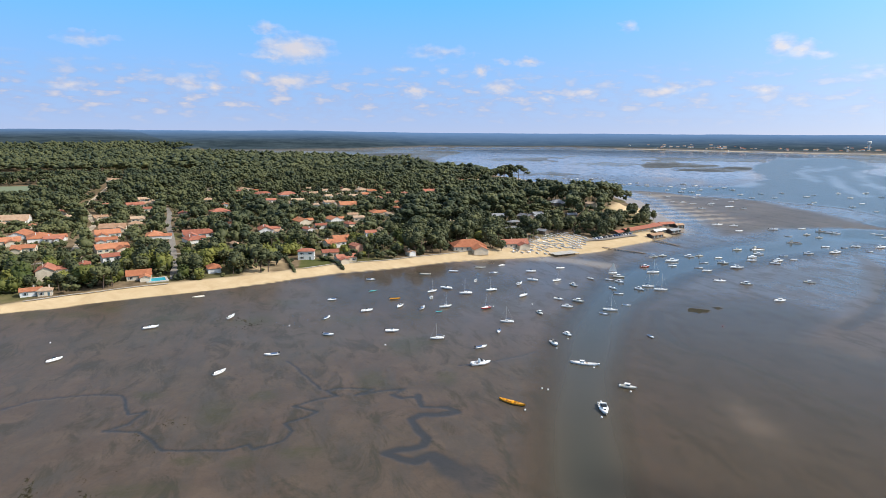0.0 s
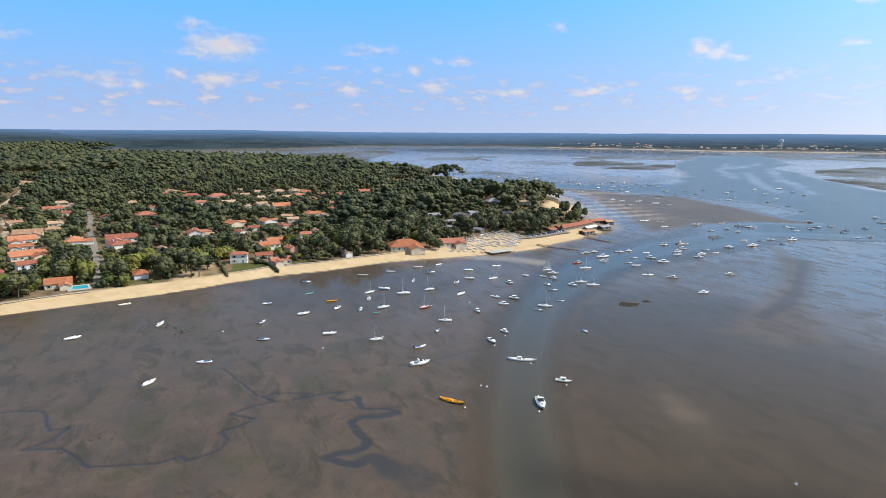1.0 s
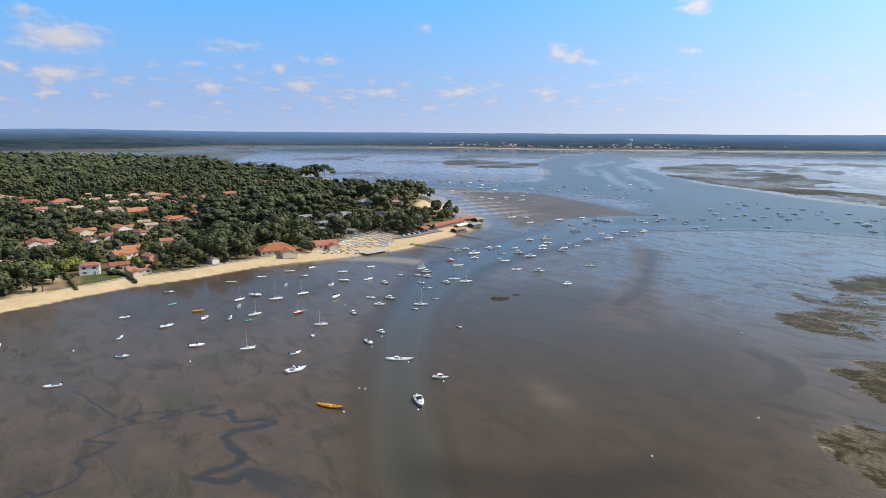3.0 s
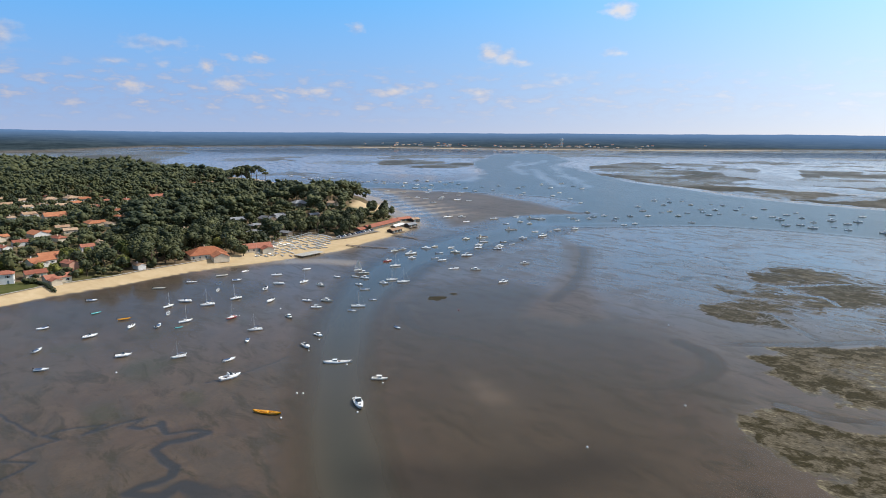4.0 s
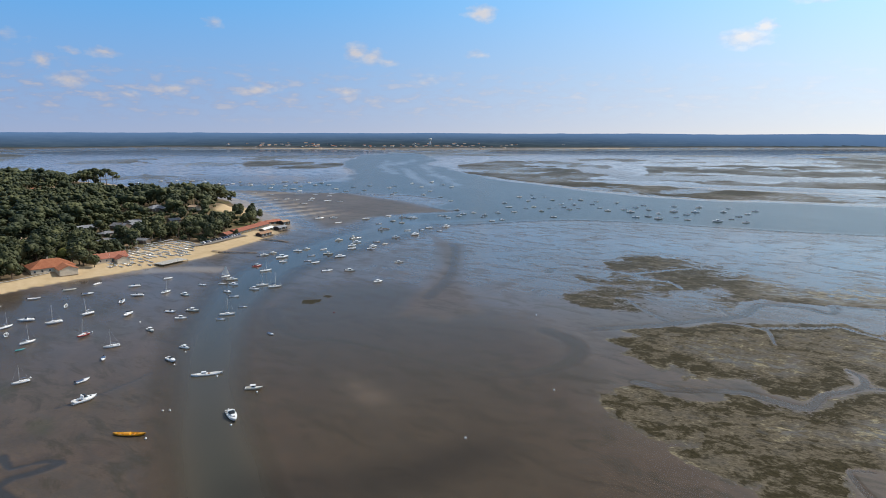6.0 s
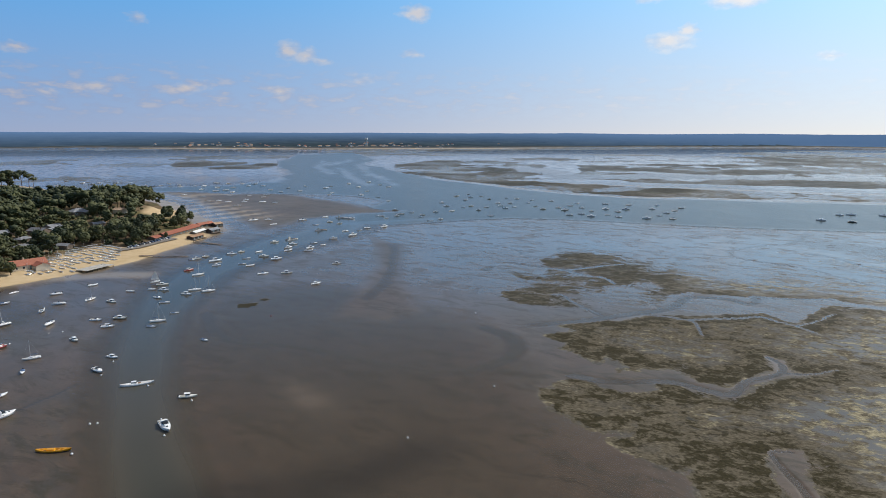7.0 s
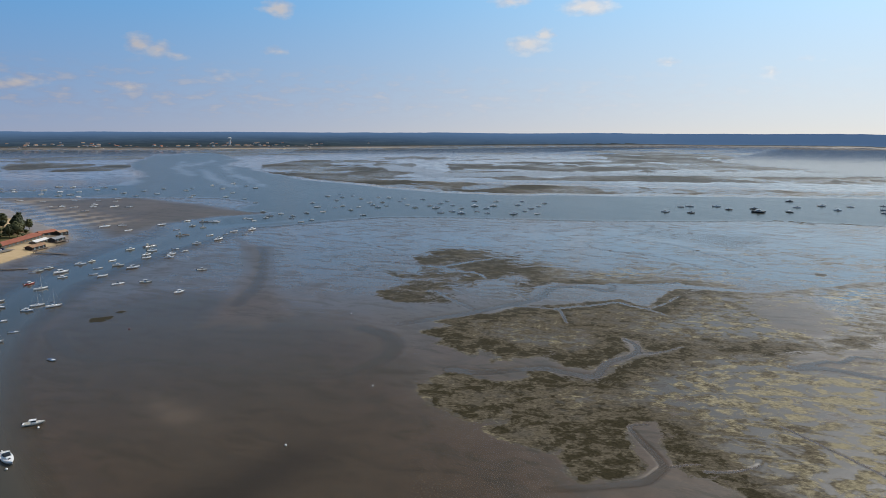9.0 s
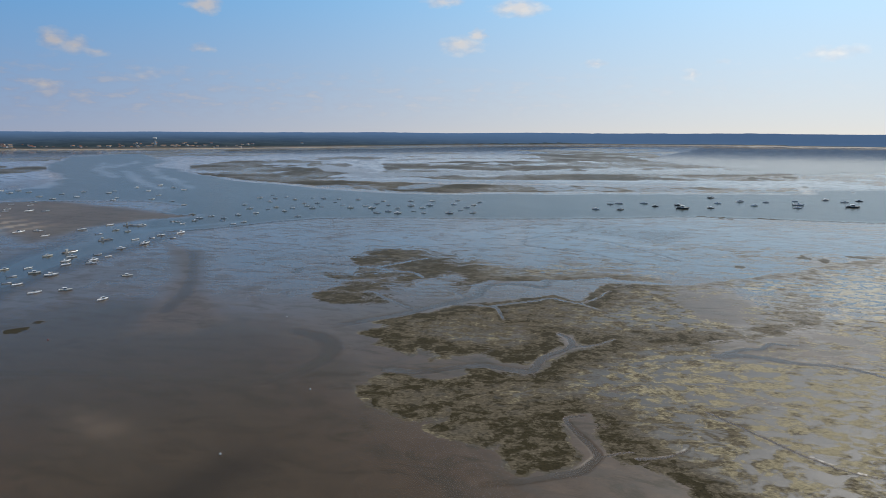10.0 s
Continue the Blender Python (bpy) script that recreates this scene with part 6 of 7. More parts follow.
def wedge(x0, x1, w0, w1, z0, z1, lean0=0.0, lean1=0.0, top=0.86):
    """A cabin block: footprint tapered, sides leaning in, front and back raked, edges bevelled."""
    bm = bmesh.new()
    lo = [(x0, -w0, z0), (x1, -w1, z0), (x1, w1, z0), (x0, w0, z0)]
    hi = [(x0 + lean0, -w0 * top, z1), (x1 - lean1, -w1 * top, z1), (x1 - lean1, w1 * top, z1), (x0 + lean0, w0 * top, z1)]
    v = [bm.verts.new(p) for p in lo + hi]
    for f in ((3, 2, 1, 0), (4, 5, 6, 7), (0, 1, 5, 4), (1, 2, 6, 5), (2, 3, 7, 6), (3, 0, 4, 7)):
        bm.faces.new([v[k] for k in f])
    bmesh.ops.bevel(bm, geom=[e for e in bm.edges if min(a.co.z for a in e.verts) > z0 + 1e-4 or abs(e.verts[0].co.z - e.verts[1].co.z) > 0.01], offset=0.06, segments=1, affect="EDGES")
    return bm


def outboard(parent, x, z, cowl=MOTOR_BLACK):
    bm = wedge(x - 0.55, x + 0.05, 0.2, 0.22, z + 0.25, z + 0.8, 0.1, 0.05, 0.8)
    m = part("outboard_motor", bm, cowl, parent)
    part("shaft", one_box(x - 0.32, -0.07, z - 0.55, x - 0.12, 0.07, z + 0.25), ALLOY, m)


def motor_boat(length, hull, label, cabin="console", cover=False):
    b = new("motor_boat")
    tagged(b, label, "boat", "boats moored in the bay")
    beam, depth = length * 0.37, 0.95 * length / 6.5
    part("hull", hull_mesh(length, beam, depth), hull, b)
    part("foredeck", deck_mesh(length, beam, depth, 0.56, 0.985), DECK if hull is not GEL_WHITE else GEL_WHITE, b)
    part("side_deck", deck_mesh(length, beam, depth, 0.0, 0.07), GEL_WHITE, b)
    if cabin == "console":
        c = part("console", wedge(-0.4, 0.45, beam * 0.16, beam * 0.14, depth * 0.4, depth * 1.35, 0.05, 0.25), GEL_WHITE, b)
        part("windscreen", wedge(0.1, 0.32, beam * 0.15, beam * 0.13, depth * 1.35, depth * 1.85, 0.14, 0.02), SCREEN, c)
        part("seat", wedge(-length * 0.3, -length * 0.22, beam * 0.3, beam * 0.3, depth * 0.36, depth * 0.75), DECK, b)
    elif cabin == "cuddy":
        c = part("cabin", wedge(-0.1 * length, 0.24 * length, beam * 0.34, beam * 0.22, depth * 0.9, depth * 1.55, 0.1, 0.5), GEL_WHITE, b)
        part("windscreen", wedge(-0.06 * length, 0.1 * length, beam * 0.33, beam * 0.27, depth * 1.53, depth * 2.0, 0.25, 0.5), SCREEN, c)
        part("seat", wedge(-length * 0.36, -length * 0.28, beam * 0.34, beam * 0.34, depth * 0.36, depth * 0.8), DECK, b)
    elif cabin == "wheelhouse":
        c = part("wheelhouse", wedge(-0.12 * length, 0.16 * length, beam * 0.33, beam * 0.28, depth * 0.4, depth * 2.0, 0.05, 0.3), GEL_WHITE, b)
        part("windscreen", wedge(-0.1 * length, 0.155 * length, beam * 0.335, beam * 0.28, depth * 1.45, depth * 1.85, 0.02, 0.12, 0.97), SCREEN, c)
        part("cabin_roof", wedge(-0.2 * length, 0.15 * length, beam * 0.36, beam * 0.3, depth * 2.0, depth * 2.1, 0, 0, 0.97), GEL_WHITE, c)
    if cover:
        part("cover", deck_mesh(length, beam, depth, 0.06, 0.56, camber=0.25), COVER, b, "blue canvas cover")
    outboard(b, -length / 2, depth * 0.75)
    return b


def sailing_boat(length, hull, label, sails=False):
    b = new("sailing_boat")
    tagged(b, label, "sailing boat", "boats moored in the bay")
    beam, depth = length * 0.31, 1.05 * length / 7
    part("hull", hull_mesh(length, beam, depth, 1.9, 0.18), hull, b)
    part("deck", deck_mesh(length, beam, depth, 0.3, 0.985, 1.9, 0.18), DECK, b)
    part("stern_deck", deck_mesh(length, beam, depth, 0.0, 0.08, 1.9, 0.18), DECK, b)
    c = part("cabin", wedge(-0.12 * length, 0.22 * length, beam * 0.3, beam * 0.17, depth * 1.02, depth * 1.42, 0.06, 0.6), GEL_WHITE, b)
    part("window_band", wedge(-0.08 * length, 0.1 * length, beam * 0.292, beam * 0.235, depth * 1.16, depth * 1.3, 0.02, 0.05, 0.985), SCREEN, c)
    top = length * 1.18 + depth
    bm = bmesh.new()
    tube(bm, [(0.08 * length, 0, depth), (0.075 * length, 0, top)], [0.085, 0.06], 6)
    mast = part("mast", bm, ALLOY, b)
    bm = bmesh.new()
    tube(bm, [(0.075 * length - 0.05, -0.55, top * 0.62), (0.075 * length - 0.05, 0.55, top * 0.62)], [0.03, 0.03], 5)
    part("spreader", bm, ALLOY, mast)
    for p in ((0.52 * length, 0, depth * 1.15), (-0.49 * length, 0, depth * 1.0), (0.04 * length, beam * 0.46, depth), (0.04 * length, -beam * 0.46, depth)):
        bm = bmesh.new()
        tube(bm, [p, (0.075 * length, 0, top - 0.05)], [0.012, 0.012], 4)
        part("stay", bm, ALLOY, mast)
    bm = bmesh.new()
    tube(bm, [(0.07 * length, 0, depth + 1.1), (-0.33 * length, 0, depth + 1.15)], [0.06, 0.05], 6)
    boom = part("boom", bm, ALLOY, b)
    if not sails:
        bm = bmesh.new()
        tube(bm, [(0.06 * length, 0, depth + 1.22), (-0.1 * length, 0, depth + 1.3), (-0.31 * length, 0, depth + 1.22)], [0.1, 0.16, 0.09], 6)
        part("sail_cover", bm, COVER, boom, "furled sail under a blue cover")
    else:
        for a in (((0.06 * length, 0, depth + 1.2), (-0.45 * length, 0.5, depth + 1.2), (0.07 * length, 0.05, top * 0.97)), ((0.5 * length, 0, depth + 0.3), (0.1 * length, 0.6, depth + 0.8), (0.09 * length, 0, top * 0.9))):
            bm = bmesh.new()
            p, q, r = (Vector(v) for v in a)
            n, rows = 6, []
            for i in range(n + 1):
                row = []
                for j in range(n + 1 - i):
                    u, v = i / n, j / n
                    w = 1 - u - v
                    row.append(bm.verts.new(p * w + q * v + r * u + Vector((0, 1.6 * u * v * 1.5 + 2.0 * v * w, 0)) * 0.35))
                rows.append(row)
            for i in range(n):
                for j in range(n - i):
                    bm.faces.new((rows[i][j], rows[i][j + 1], rows[i + 1][j]))
                    if j < n - i - 1:
                        bm.faces.new((rows[i][j + 1], rows[i + 1][j + 1], rows[i + 1][j]))
            bmesh.ops.solidify(bm, geom=bm.faces[:], thickness=0.02)
            part("sail", bm, SAIL, mast, "hoisted white sail")
    return b


def skiff(length, hull, label, name="skiff", motor=True):
    b = new(name)
    tagged(b, label, "boat", "boats moored in the bay")
    beam, depth = length * 0.27, 0.62 * length / 5.5
    part("hull", hull_mesh(length, beam, depth, 2.0, 0.3, floor=0.25, wall=0.07), hull, b)
    for s in (-0.3, -0.05, 0.2):
        part("thwart", one_box(s * length - 0.14, -beam * 0.42, depth * 0.62, s * length + 0.14, beam * 0.42, depth * 0.70), TEAK, b)
    part("foredeck", deck_mesh(length, beam, depth, 0.8, 0.985, 2.0, 0.3), hull, b)
    if motor:
        outboard(b, -length / 2, depth * 0.7)
    return b


def pinnace(length):
    b = new("wooden_pinnace")
    tagged(b, "slender orange-yellow wooden boat with dark open holds", "boat", "boats moored in the bay")
    beam, depth = length * 0.215, 0.75
    part("hull", hull_mesh(length, beam, depth, sheer=0.45, double=True, wall=0.16, floor=0.3), GEL_YELLOW, b)
    bm = hull_mesh(length * 0.985, beam * 0.985, 0.22, sheer=0.0, double=True)
    part("waterline_band", bm, GEL_DARK, b, "dark band along the waterline")
    for s0, s1 in ((0.015, 0.13), (0.86, 0.985)):
        part("end_deck", deck_mesh(length, beam, depth, s0, s1, sheer=0.45, double=True), GEL_YELLOW, b)
    part("engine_box", wedge(-0.16 * length, 0.07 * length, 0.62, 0.66, 0.3, 1.0, 0.05, 0.05, 0.94), GEL_YELLOW, b)
    part("cockpit_floor", wedge(-0.4 * length, 0.36 * length, 0.5, 0.6, 0.26, 0.31, 0, 0, 0.97), GEL_DARK, b)
    for s in (-0.27, 0.2, 0.32):
        part("thwart", one_box(s * length - 0.16, -beam * 0.36, depth * 0.74, s * length + 0.16, beam * 0.36, depth * 0.84), GEL_YELLOW, b)
    return b


def cruiser(length, label):
    b = new("cabin_cruiser")
    tagged(b, label, "boat", "boats moored in the bay")
    beam, depth = length * 0.36, 1.25
    part("hull", hull_mesh(length, beam, depth, 2.5, 0.22), GEL_WHITE, b)
    part("foredeck", deck_mesh(length, beam, depth, 0.5, 0.985, 2.5, 0.22), GEL_WHITE, b)
    part("stern_deck", deck_mesh(length, beam, depth, 0.0, 0.09, 2.5, 0.22), DECK, b)
    c = part("cabin", wedge(-0.08 * length, 0.3 * length, beam * 0.36, beam * 0.2, depth * 1.0, depth * 1.5, 0.05, 0.9), GEL_WHITE, b)
    part("windscreen", wedge(-0.06 * length, 0.14 * length, beam * 0.34, beam * 0.27, depth * 1.48, depth * 1.95, 0.15, 0.75), SCREEN, c)
    part("radar_arch", wedge(-0.12 * length, -0.05 * length, beam * 0.38, beam * 0.38, depth * 1.0, depth * 2.05, 0.1, 0.0, 0.9), GEL_WHITE, b)
    part("hatch", one_box(0.24 * length, -0.3, depth * 1.16, 0.3 * length, 0.3, depth * 1.3), SCREEN, b)
    part("bench", wedge(-0.42 * length, -0.33 * length, beam * 0.36, beam * 0.36, depth * 0.4, depth * 0.9), DECK, b)
    part("table", one_box(-0.25 * length, -0.4, depth * 0.66, -0.16 * length, 0.4, depth * 0.72), TEAK, b)
    outboard(b, -length / 2, depth * 0.65, GEL_WHITE)
    return b


def long_launch(length):
    b = new("white_launch")
    tagged(b, "long slender white launch with a small wheelhouse", "boat", "boats moored in the bay")
    beam, depth = length * 0.22, 0.95
    part("hull", hull_mesh(length, beam, depth, sheer=0.4, double=True), GEL_WHITE, b)
    for s0, s1 in ((0.015, 0.2), (0.62, 0.985)):
        part("deck", deck_mesh(length, beam, depth, s0, s1, sheer=0.4, double=True), DECK, b)
    c = part("wheelhouse", wedge(-0.16 * length, 0.02 * length, 0.8, 0.75, depth * 0.5, depth * 1.9, 0.05, 0.2), GEL_WHITE, b)
    part("window_band", wedge(-0.15 * length, 0.012 * length, 0.73, 0.69, depth * 1.4, depth * 1.72, 0.02, 0.07, 0.985), SCREEN, c)
    part("coaming", wedge(0.05 * length, 0.14 * length, 0.6, 0.55, depth * 1.0, depth * 1.2, 0.05, 0.1), TEAK, b)
    bm = bmesh.new()
    tube(bm, [(0.42 * length, 0, depth * 1.2), (0.54 * length, 0, depth * 1.6)], [0.05, 0.03], 5)
    part("bowsprit", bm, TEAK, b)
    return b


def barge(length, label):
    b = new("oyster_barge")
    tagged(b, label, "barge", "boats moored in the bay")
    bm = wedge(-length / 2, length / 2, 1.7, 1.5, 0, 0.85, -0.2, -0.5, 1.05)
    part("hull", bm, ALLOY, b)
    part("deck", one_box(-length / 2 + 0.1, -1.5, 0.86, length / 2, 1.5, 0.94), TIMBER, b)
    part("wheelhouse", wedge(-0.3 * length, -0.12 * length, 0.7, 0.7, 0.94, 2.9, 0.05, 0.1), GEL_CREAM, b)
    for k in range(4):
        part("oyster_sack", wedge(k * 0.9 - 0.3, k * 0.9 + 0.4, 1.1, 1.1, 0.94, 1.3 + 0.12 * (k % 2), 0.1, 0.1, 0.8), TIMBER, b)
    outboard(b, -length / 2, 0.7)
    return b


def beach_cat():
    b = new("beach_catamaran")
    tagged(b, "small white sailing catamaran pulled up on sand", "catamaran", "boats in the boat yard")
    for s in (-1, 1):
        bm = hull_mesh(5.0, 0.42, 0.5, 1.6, 0.1, True, 0.85, 0.05)
        bmesh.ops.translate(bm, verts=bm.verts, vec=(0, s * 1.0, 0))
        part("hull", bm, GEL_WHITE, b)
    part("trampoline", one_box(-1.7, -0.95, 0.5, 0.7, 0.95, 0.54), COCKPIT, b)
    for x in (-1.7, 0.7):
        bm = bmesh.new()
        tube(bm, [(x, -1.1, 0.5), (x, 1.1, 0.5)], [0.06, 0.06], 5)
        part("crossbeam", bm, ALLOY, b)
    bm = bmesh.new()
    tube(bm, [(0.7, 0, 0.5), (0.6, 0, 7.6)], [0.05, 0.035], 5)
    part("mast", bm, ALLOY, b)
    return b


def buoy(material, label):
    b = new("mooring_buoy")
    tagged(b, label, "buoy", "mooring buoys")
    bm = bmesh.new()
    bmesh.ops.create_icosphere(bm, subdivisions=2, radius=0.38, matrix=Matrix.Translation((0, 0, 0.2)) @ Matrix.Diagonal((1, 1, 0.85, 1)))
    part("float", bm, material, b)
    bm = bmesh.new()
    tube(bm, [(0, 0, 0.5), (0, 0, 0.68)], [0.05, 0.05], 6)
    tube(bm, [(-0.08, 0, 0.68), (0, 0, 0.78), (0.08, 0, 0.68)], [0.03, 0.03, 0.03], 5)
    part("ring", bm, ALLOY, b)
    return b


def make_car(paint, label):
    c = new("car")
    tagged(c, label, "car", "cars parked at the point")
    bm = wedge(-2.1, 2.1, 0.86, 0.84, 0.28, 0.88, 0.08, 0.12, 0.95)
    body = part("body", bm, paint, c)
    part("cabin", wedge(-1.7, 0.9, 0.8, 0.78, 0.88, 1.42, 0.35, 0.6, 0.8), SCREEN, body)
    part("roof", wedge(-1.3, 0.25, 0.66, 0.64, 1.42, 1.48, 0.05, 0.05, 0.95), paint, body)
    for x in (-1.3, 1.35):
        for s in (-1, 1):
            bm = bmesh.new()
            tube(bm, [(x, s * 0.66, 0.32), (x, s * 0.87, 0.32)], [0.32, 0.32], 10)
            part("wheel", bm, MOTOR_BLACK, c)
    return c


MUD_MOTOR = [
    (-18, 396), (0, 406), (18, 418), (33, 426), (26, 402), (51, 407), (72, 418), (-12, 338), (-4, 360), (40, 373), (49, 383),
    (39, 344), (-28, 320), (21, 279), (12, 257), (-158, 236), (-140, 279), (-109, 298), (-88, 225), (-74, 245), (-56, 272),
    (-62, 298), (-44, 311), (-28, 278), (-51, 380), (14, 380), (-140, 335), (-66, 332), (-16, 317),
]
MUD_SAIL = [(64, 382), (-12, 352), (7, 348), (22, 356), (26, 294), (17, 318), (-4, 320), (-7, 268)]
WATER_SAIL = [(131, 408), (121, 361), (81, 317), (116, 369)]
WATER_MOTOR = [
    (97, 386), (105, 394), (102, 380), (151, 430), (109, 362), (94, 364), (94, 351), (92, 327), (76, 310), (68, 334),
    (60, 323), (58, 338), (44, 310), (44, 263), (52, 276), (89, 274), (63, 216), (86, 389), (72, 370),
]
CHANNEL_BOATS = [
    (144, 460), (148, 462), (156, 466), (156, 446), (175, 464), (184, 468), (177, 441), (167, 424), (169, 415), (195, 460),
    (190, 440), (193, 425), (165, 385), (178, 377), (221, 463), (215, 451), (231, 475), (223, 493), (247, 469), (227, 441),
    (234, 451), (248, 456), (271, 479), (219, 383), (179, 339), (320, 572), (322, 556), (299, 563), (352, 581), (301, 509),
    (294, 484), (314, 505), (327, 512), (324, 490), (386, 583), (382, 560), (345, 509),
]
FAR_BOATS = [
    (176, 1249), (207, 1350), (194, 1207), (221, 1284), (227, 1238), (245, 1270), (230, 1143), (271, 1257), (253, 1120), (287, 1228),
    (279, 1146), (295, 1160), (302, 1135), (317, 1149), (321, 1113), (338, 1177), (344, 1139), (334, 1102), (359, 1104), (371, 1093),
    (411, 1144), (378, 1049), (423, 1120), (397, 1030), (441, 1098), (429, 1043), (455, 1077), (451, 1034), (344, 1026), (292, 948),
    (308, 915), (353, 988), (369, 989), (341, 901), (366, 953), (303, 840), (291, 846), (309, 821), (301, 771), (326, 809),
    (336, 829), (362, 880), (371, 851), (389, 881), (343, 791), (353, 774), (430, 957), (424, 907), (466, 968), (457, 909),
    (503, 980), (513, 928), (464, 830), (481, 851), (537, 953), (263, 631), (277, 625), (267, 591), (349, 584), (305, 603),
    (336, 610), (591, 983), (568, 915), (638, 991), (537, 839), (622, 930), (499, 797), (610, 886), (499, 752),
]
MID_BOATS = [
    (483, 703), (431, 613), (416, 580), (387, 575), (402, 568), (433, 583), (430, 558), (408, 516), (418, 545), (526, 641),
    (597, 694), (630, 705), (601, 668), (570, 644), (626, 673), (513, 583), (504, 605), (478, 564), (457, 568), (423, 518),
    (530, 588), (509, 551), (537, 567), (485, 505), (606, 635), (580, 591), (548, 545), (562, 568), (635, 630), (592, 580),
    (567, 548), (639, 614), (615, 570), (592, 536), (644, 590),
]
EAST_BOATS = [
    (577, 510), (655, 565), (604, 509), (591, 488), (559, 454), (632, 514), (660, 525), (625, 489), (576, 451), (607, 461),
    (569, 432), (683, 497), (637, 463), (595, 429), (627, 438), (589, 410), (654, 446), (700, 473), (603, 384), (682, 428),
    (722, 447), (633, 387), (661, 396), (622, 364), (689, 402), (721, 412),
]
LAST_BOATS = [
    (736, 259), (800, 263), (813, 256), (747, 233), (832, 229), (808, 208), (837, 187), (803, 174), (960, 171), (829, 146),
    (888, 149), (927, 128), (887, 105), (939, 98), (978, 67), (926, 59), (891, 57), (1019, 33), (1001, 10), (1029, -6), (938, 0),
]
BUOYS = [(-29, 259), (-77, 285), (-173, 257), (24, 196), (48, 191), (32, 214), (34, 213), (55, 235), (63, 212), (44, 257), (51, 270), (-4, 272), (21, 322), (42, 327), (153, 155), (212, 230), (105, 143)]


def build_boats():
    rng = random.Random(31)
    mud = [
        motor_boat(5.6, GEL_WHITE, "white open motor boat lying on the mud"),
        motor_boat(6.4, GEL_WHITE, "white motor boat with a small cabin on the mud", "cuddy"),
        motor_boat(5.0, GEL_WHITE, "small white motor boat with a blue cover", "none", True),
        skiff(6.6, GEL_CREAM, "narrow pale open wooden skiff on the mud"),
        skiff(6.0, GEL_WHITE, "white open skiff lying on the mud"),
    ]
    afloat = [
        motor_boat(6.2, GEL_WHITE, "white open motor boat afloat on a mooring"),
        motor_boat(7.2, GEL_WHITE, "white motor boat with a cabin afloat on a mooring", "cuddy"),
        motor_boat(6.8, GEL_WHITE, "white fishing boat with a wheelhouse afloat", "wheelhouse"),
        motor_boat(7.0, GEL_CREAM, "cream motor boat with a white wheelhouse afloat", "wheelhouse"),
        motor_boat(5.6, GEL_WHITE, "small white motor boat under a blue cover afloat", "none", True),
    ]
    sail = [
        sailing_boat(6.6, GEL_WHITE, "white sailing boat with a bare mast aground"),
        sailing_boat(6.2, GEL_WHITE, "small white sailing boat with a furled sail"),
        sailing_boat(6.6, GEL_RED, "sailing boat with a red hull and furled sail"),
    ]
    skiffs = [skiff(5.0, GEL_TEAL, "small turquoise dinghy lying on the mud"), skiff(5.6, GEL_YELLOW, "yellow open skiff lying on the mud")]
    big = [
        motor_boat(9.5, GEL_WHITE, "large white cabin boat afloat on a mooring", "wheelhouse"),
        motor_boat(9.0, GEL_DARK, "dark-hulled cabin boat afloat on a mooring", "wheelhouse"),
        motor_boat(8.2, GEL_WHITE, "white day cruiser afloat on a mooring", "cuddy"),
    ]
    bring = [*mud, *afloat, *sail, *skiffs, *big]

    def put(b, x, y, turn, dry, s=1.0, heel=0.0):
        copy_thing(b, pose(x, y, 0.06 if dry else -0.28 * s, heel, 0, turn) @ Matrix.Diagonal((s, s, s, 1)))

    for n, (x, y) in enumerate(MUD_MOTOR):
        b = mud[3 + n % 2] if n < 4 or n in (26, 25) else mud[rng.choice((0, 0, 1, 1, 2))]
        turn = 30 + rng.uniform(-45, 65) + rng.choice((0, 180))
        put(b, x, y, turn, True, rng.uniform(0.9, 1.1), rng.uniform(-7, 7))
    put(skiffs[0], -7, 311, 15, True, 0.7)
    put(skiffs[0], -46, 352, 30, True, 0.9)
    put(skiffs[1], -32, 335, 10, True, 1.0)
    for n, (x, y) in enumerate(MUD_SAIL):
        put(sail[2 if n == 5 else n % 2], x, y, 25 + rng.uniform(-25, 25) + rng.choice((0, 180)), True, rng.uniform(0.9, 1.1), rng.uniform(-9, 9))
    for x, y in WATER_SAIL:
        put(sail[0], x, y, -20 + rng.uniform(-20, 20), False, rng.uniform(0.95, 1.15))
    for x, y in WATER_MOTOR:
        put(rng.choice(afloat), x, y, -50 + rng.uniform(-30, 40), False, rng.uniform(0.75, 0.95))
    for x, y in CHANNEL_BOATS:
        put(rng.choice(afloat + big[:1]), x, y, -15 + rng.uniform(-25, 25), False, rng.uniform(0.75, 1.0))
    for x, y in FAR_BOATS:
        put(rng.choice(afloat[:3] + big[2:]), x, y, -15 + rng.uniform(-25, 25), False, rng.uniform(0.95, 1.2))
    for x, y in MID_BOATS:
        put(rng.choice(afloat + big[2:]), x, y, -40 + rng.uniform(-25, 25), False, rng.uniform(0.75, 0.95))
    for x, y in EAST_BOATS:
        put(rng.choice(afloat + big[:1] + big[2:]), x, y, -48 + rng.uniform(-20, 20), False, rng.uniform(0.8, 1.0))
    for n, (x, y) in enumerate(LAST_BOATS):
        put(rng.choice(big), x, y, -75 + rng.uniform(-20, 20), False, 1.6 if n in (7, 15, 20) else rng.uniform(0.85, 1.15))
    for b in bring:
        for o in (*b.children_recursive, b):
            bpy.data.objects.remove(o)
    # boats that stand out
    big_white = cruiser(8.6, "white cabin cruiser afloat beside its mooring buoy")
    big_white.matrix_world = pose(50, 197, -0.35, 0, 0, -92)
    stranded = cruiser(7.6, "white sports cruiser lying on the mud")
    stranded.matrix_world = pose(11, 237, 0.05, 4, 0, 18)
    launch = long_launch(11.0)
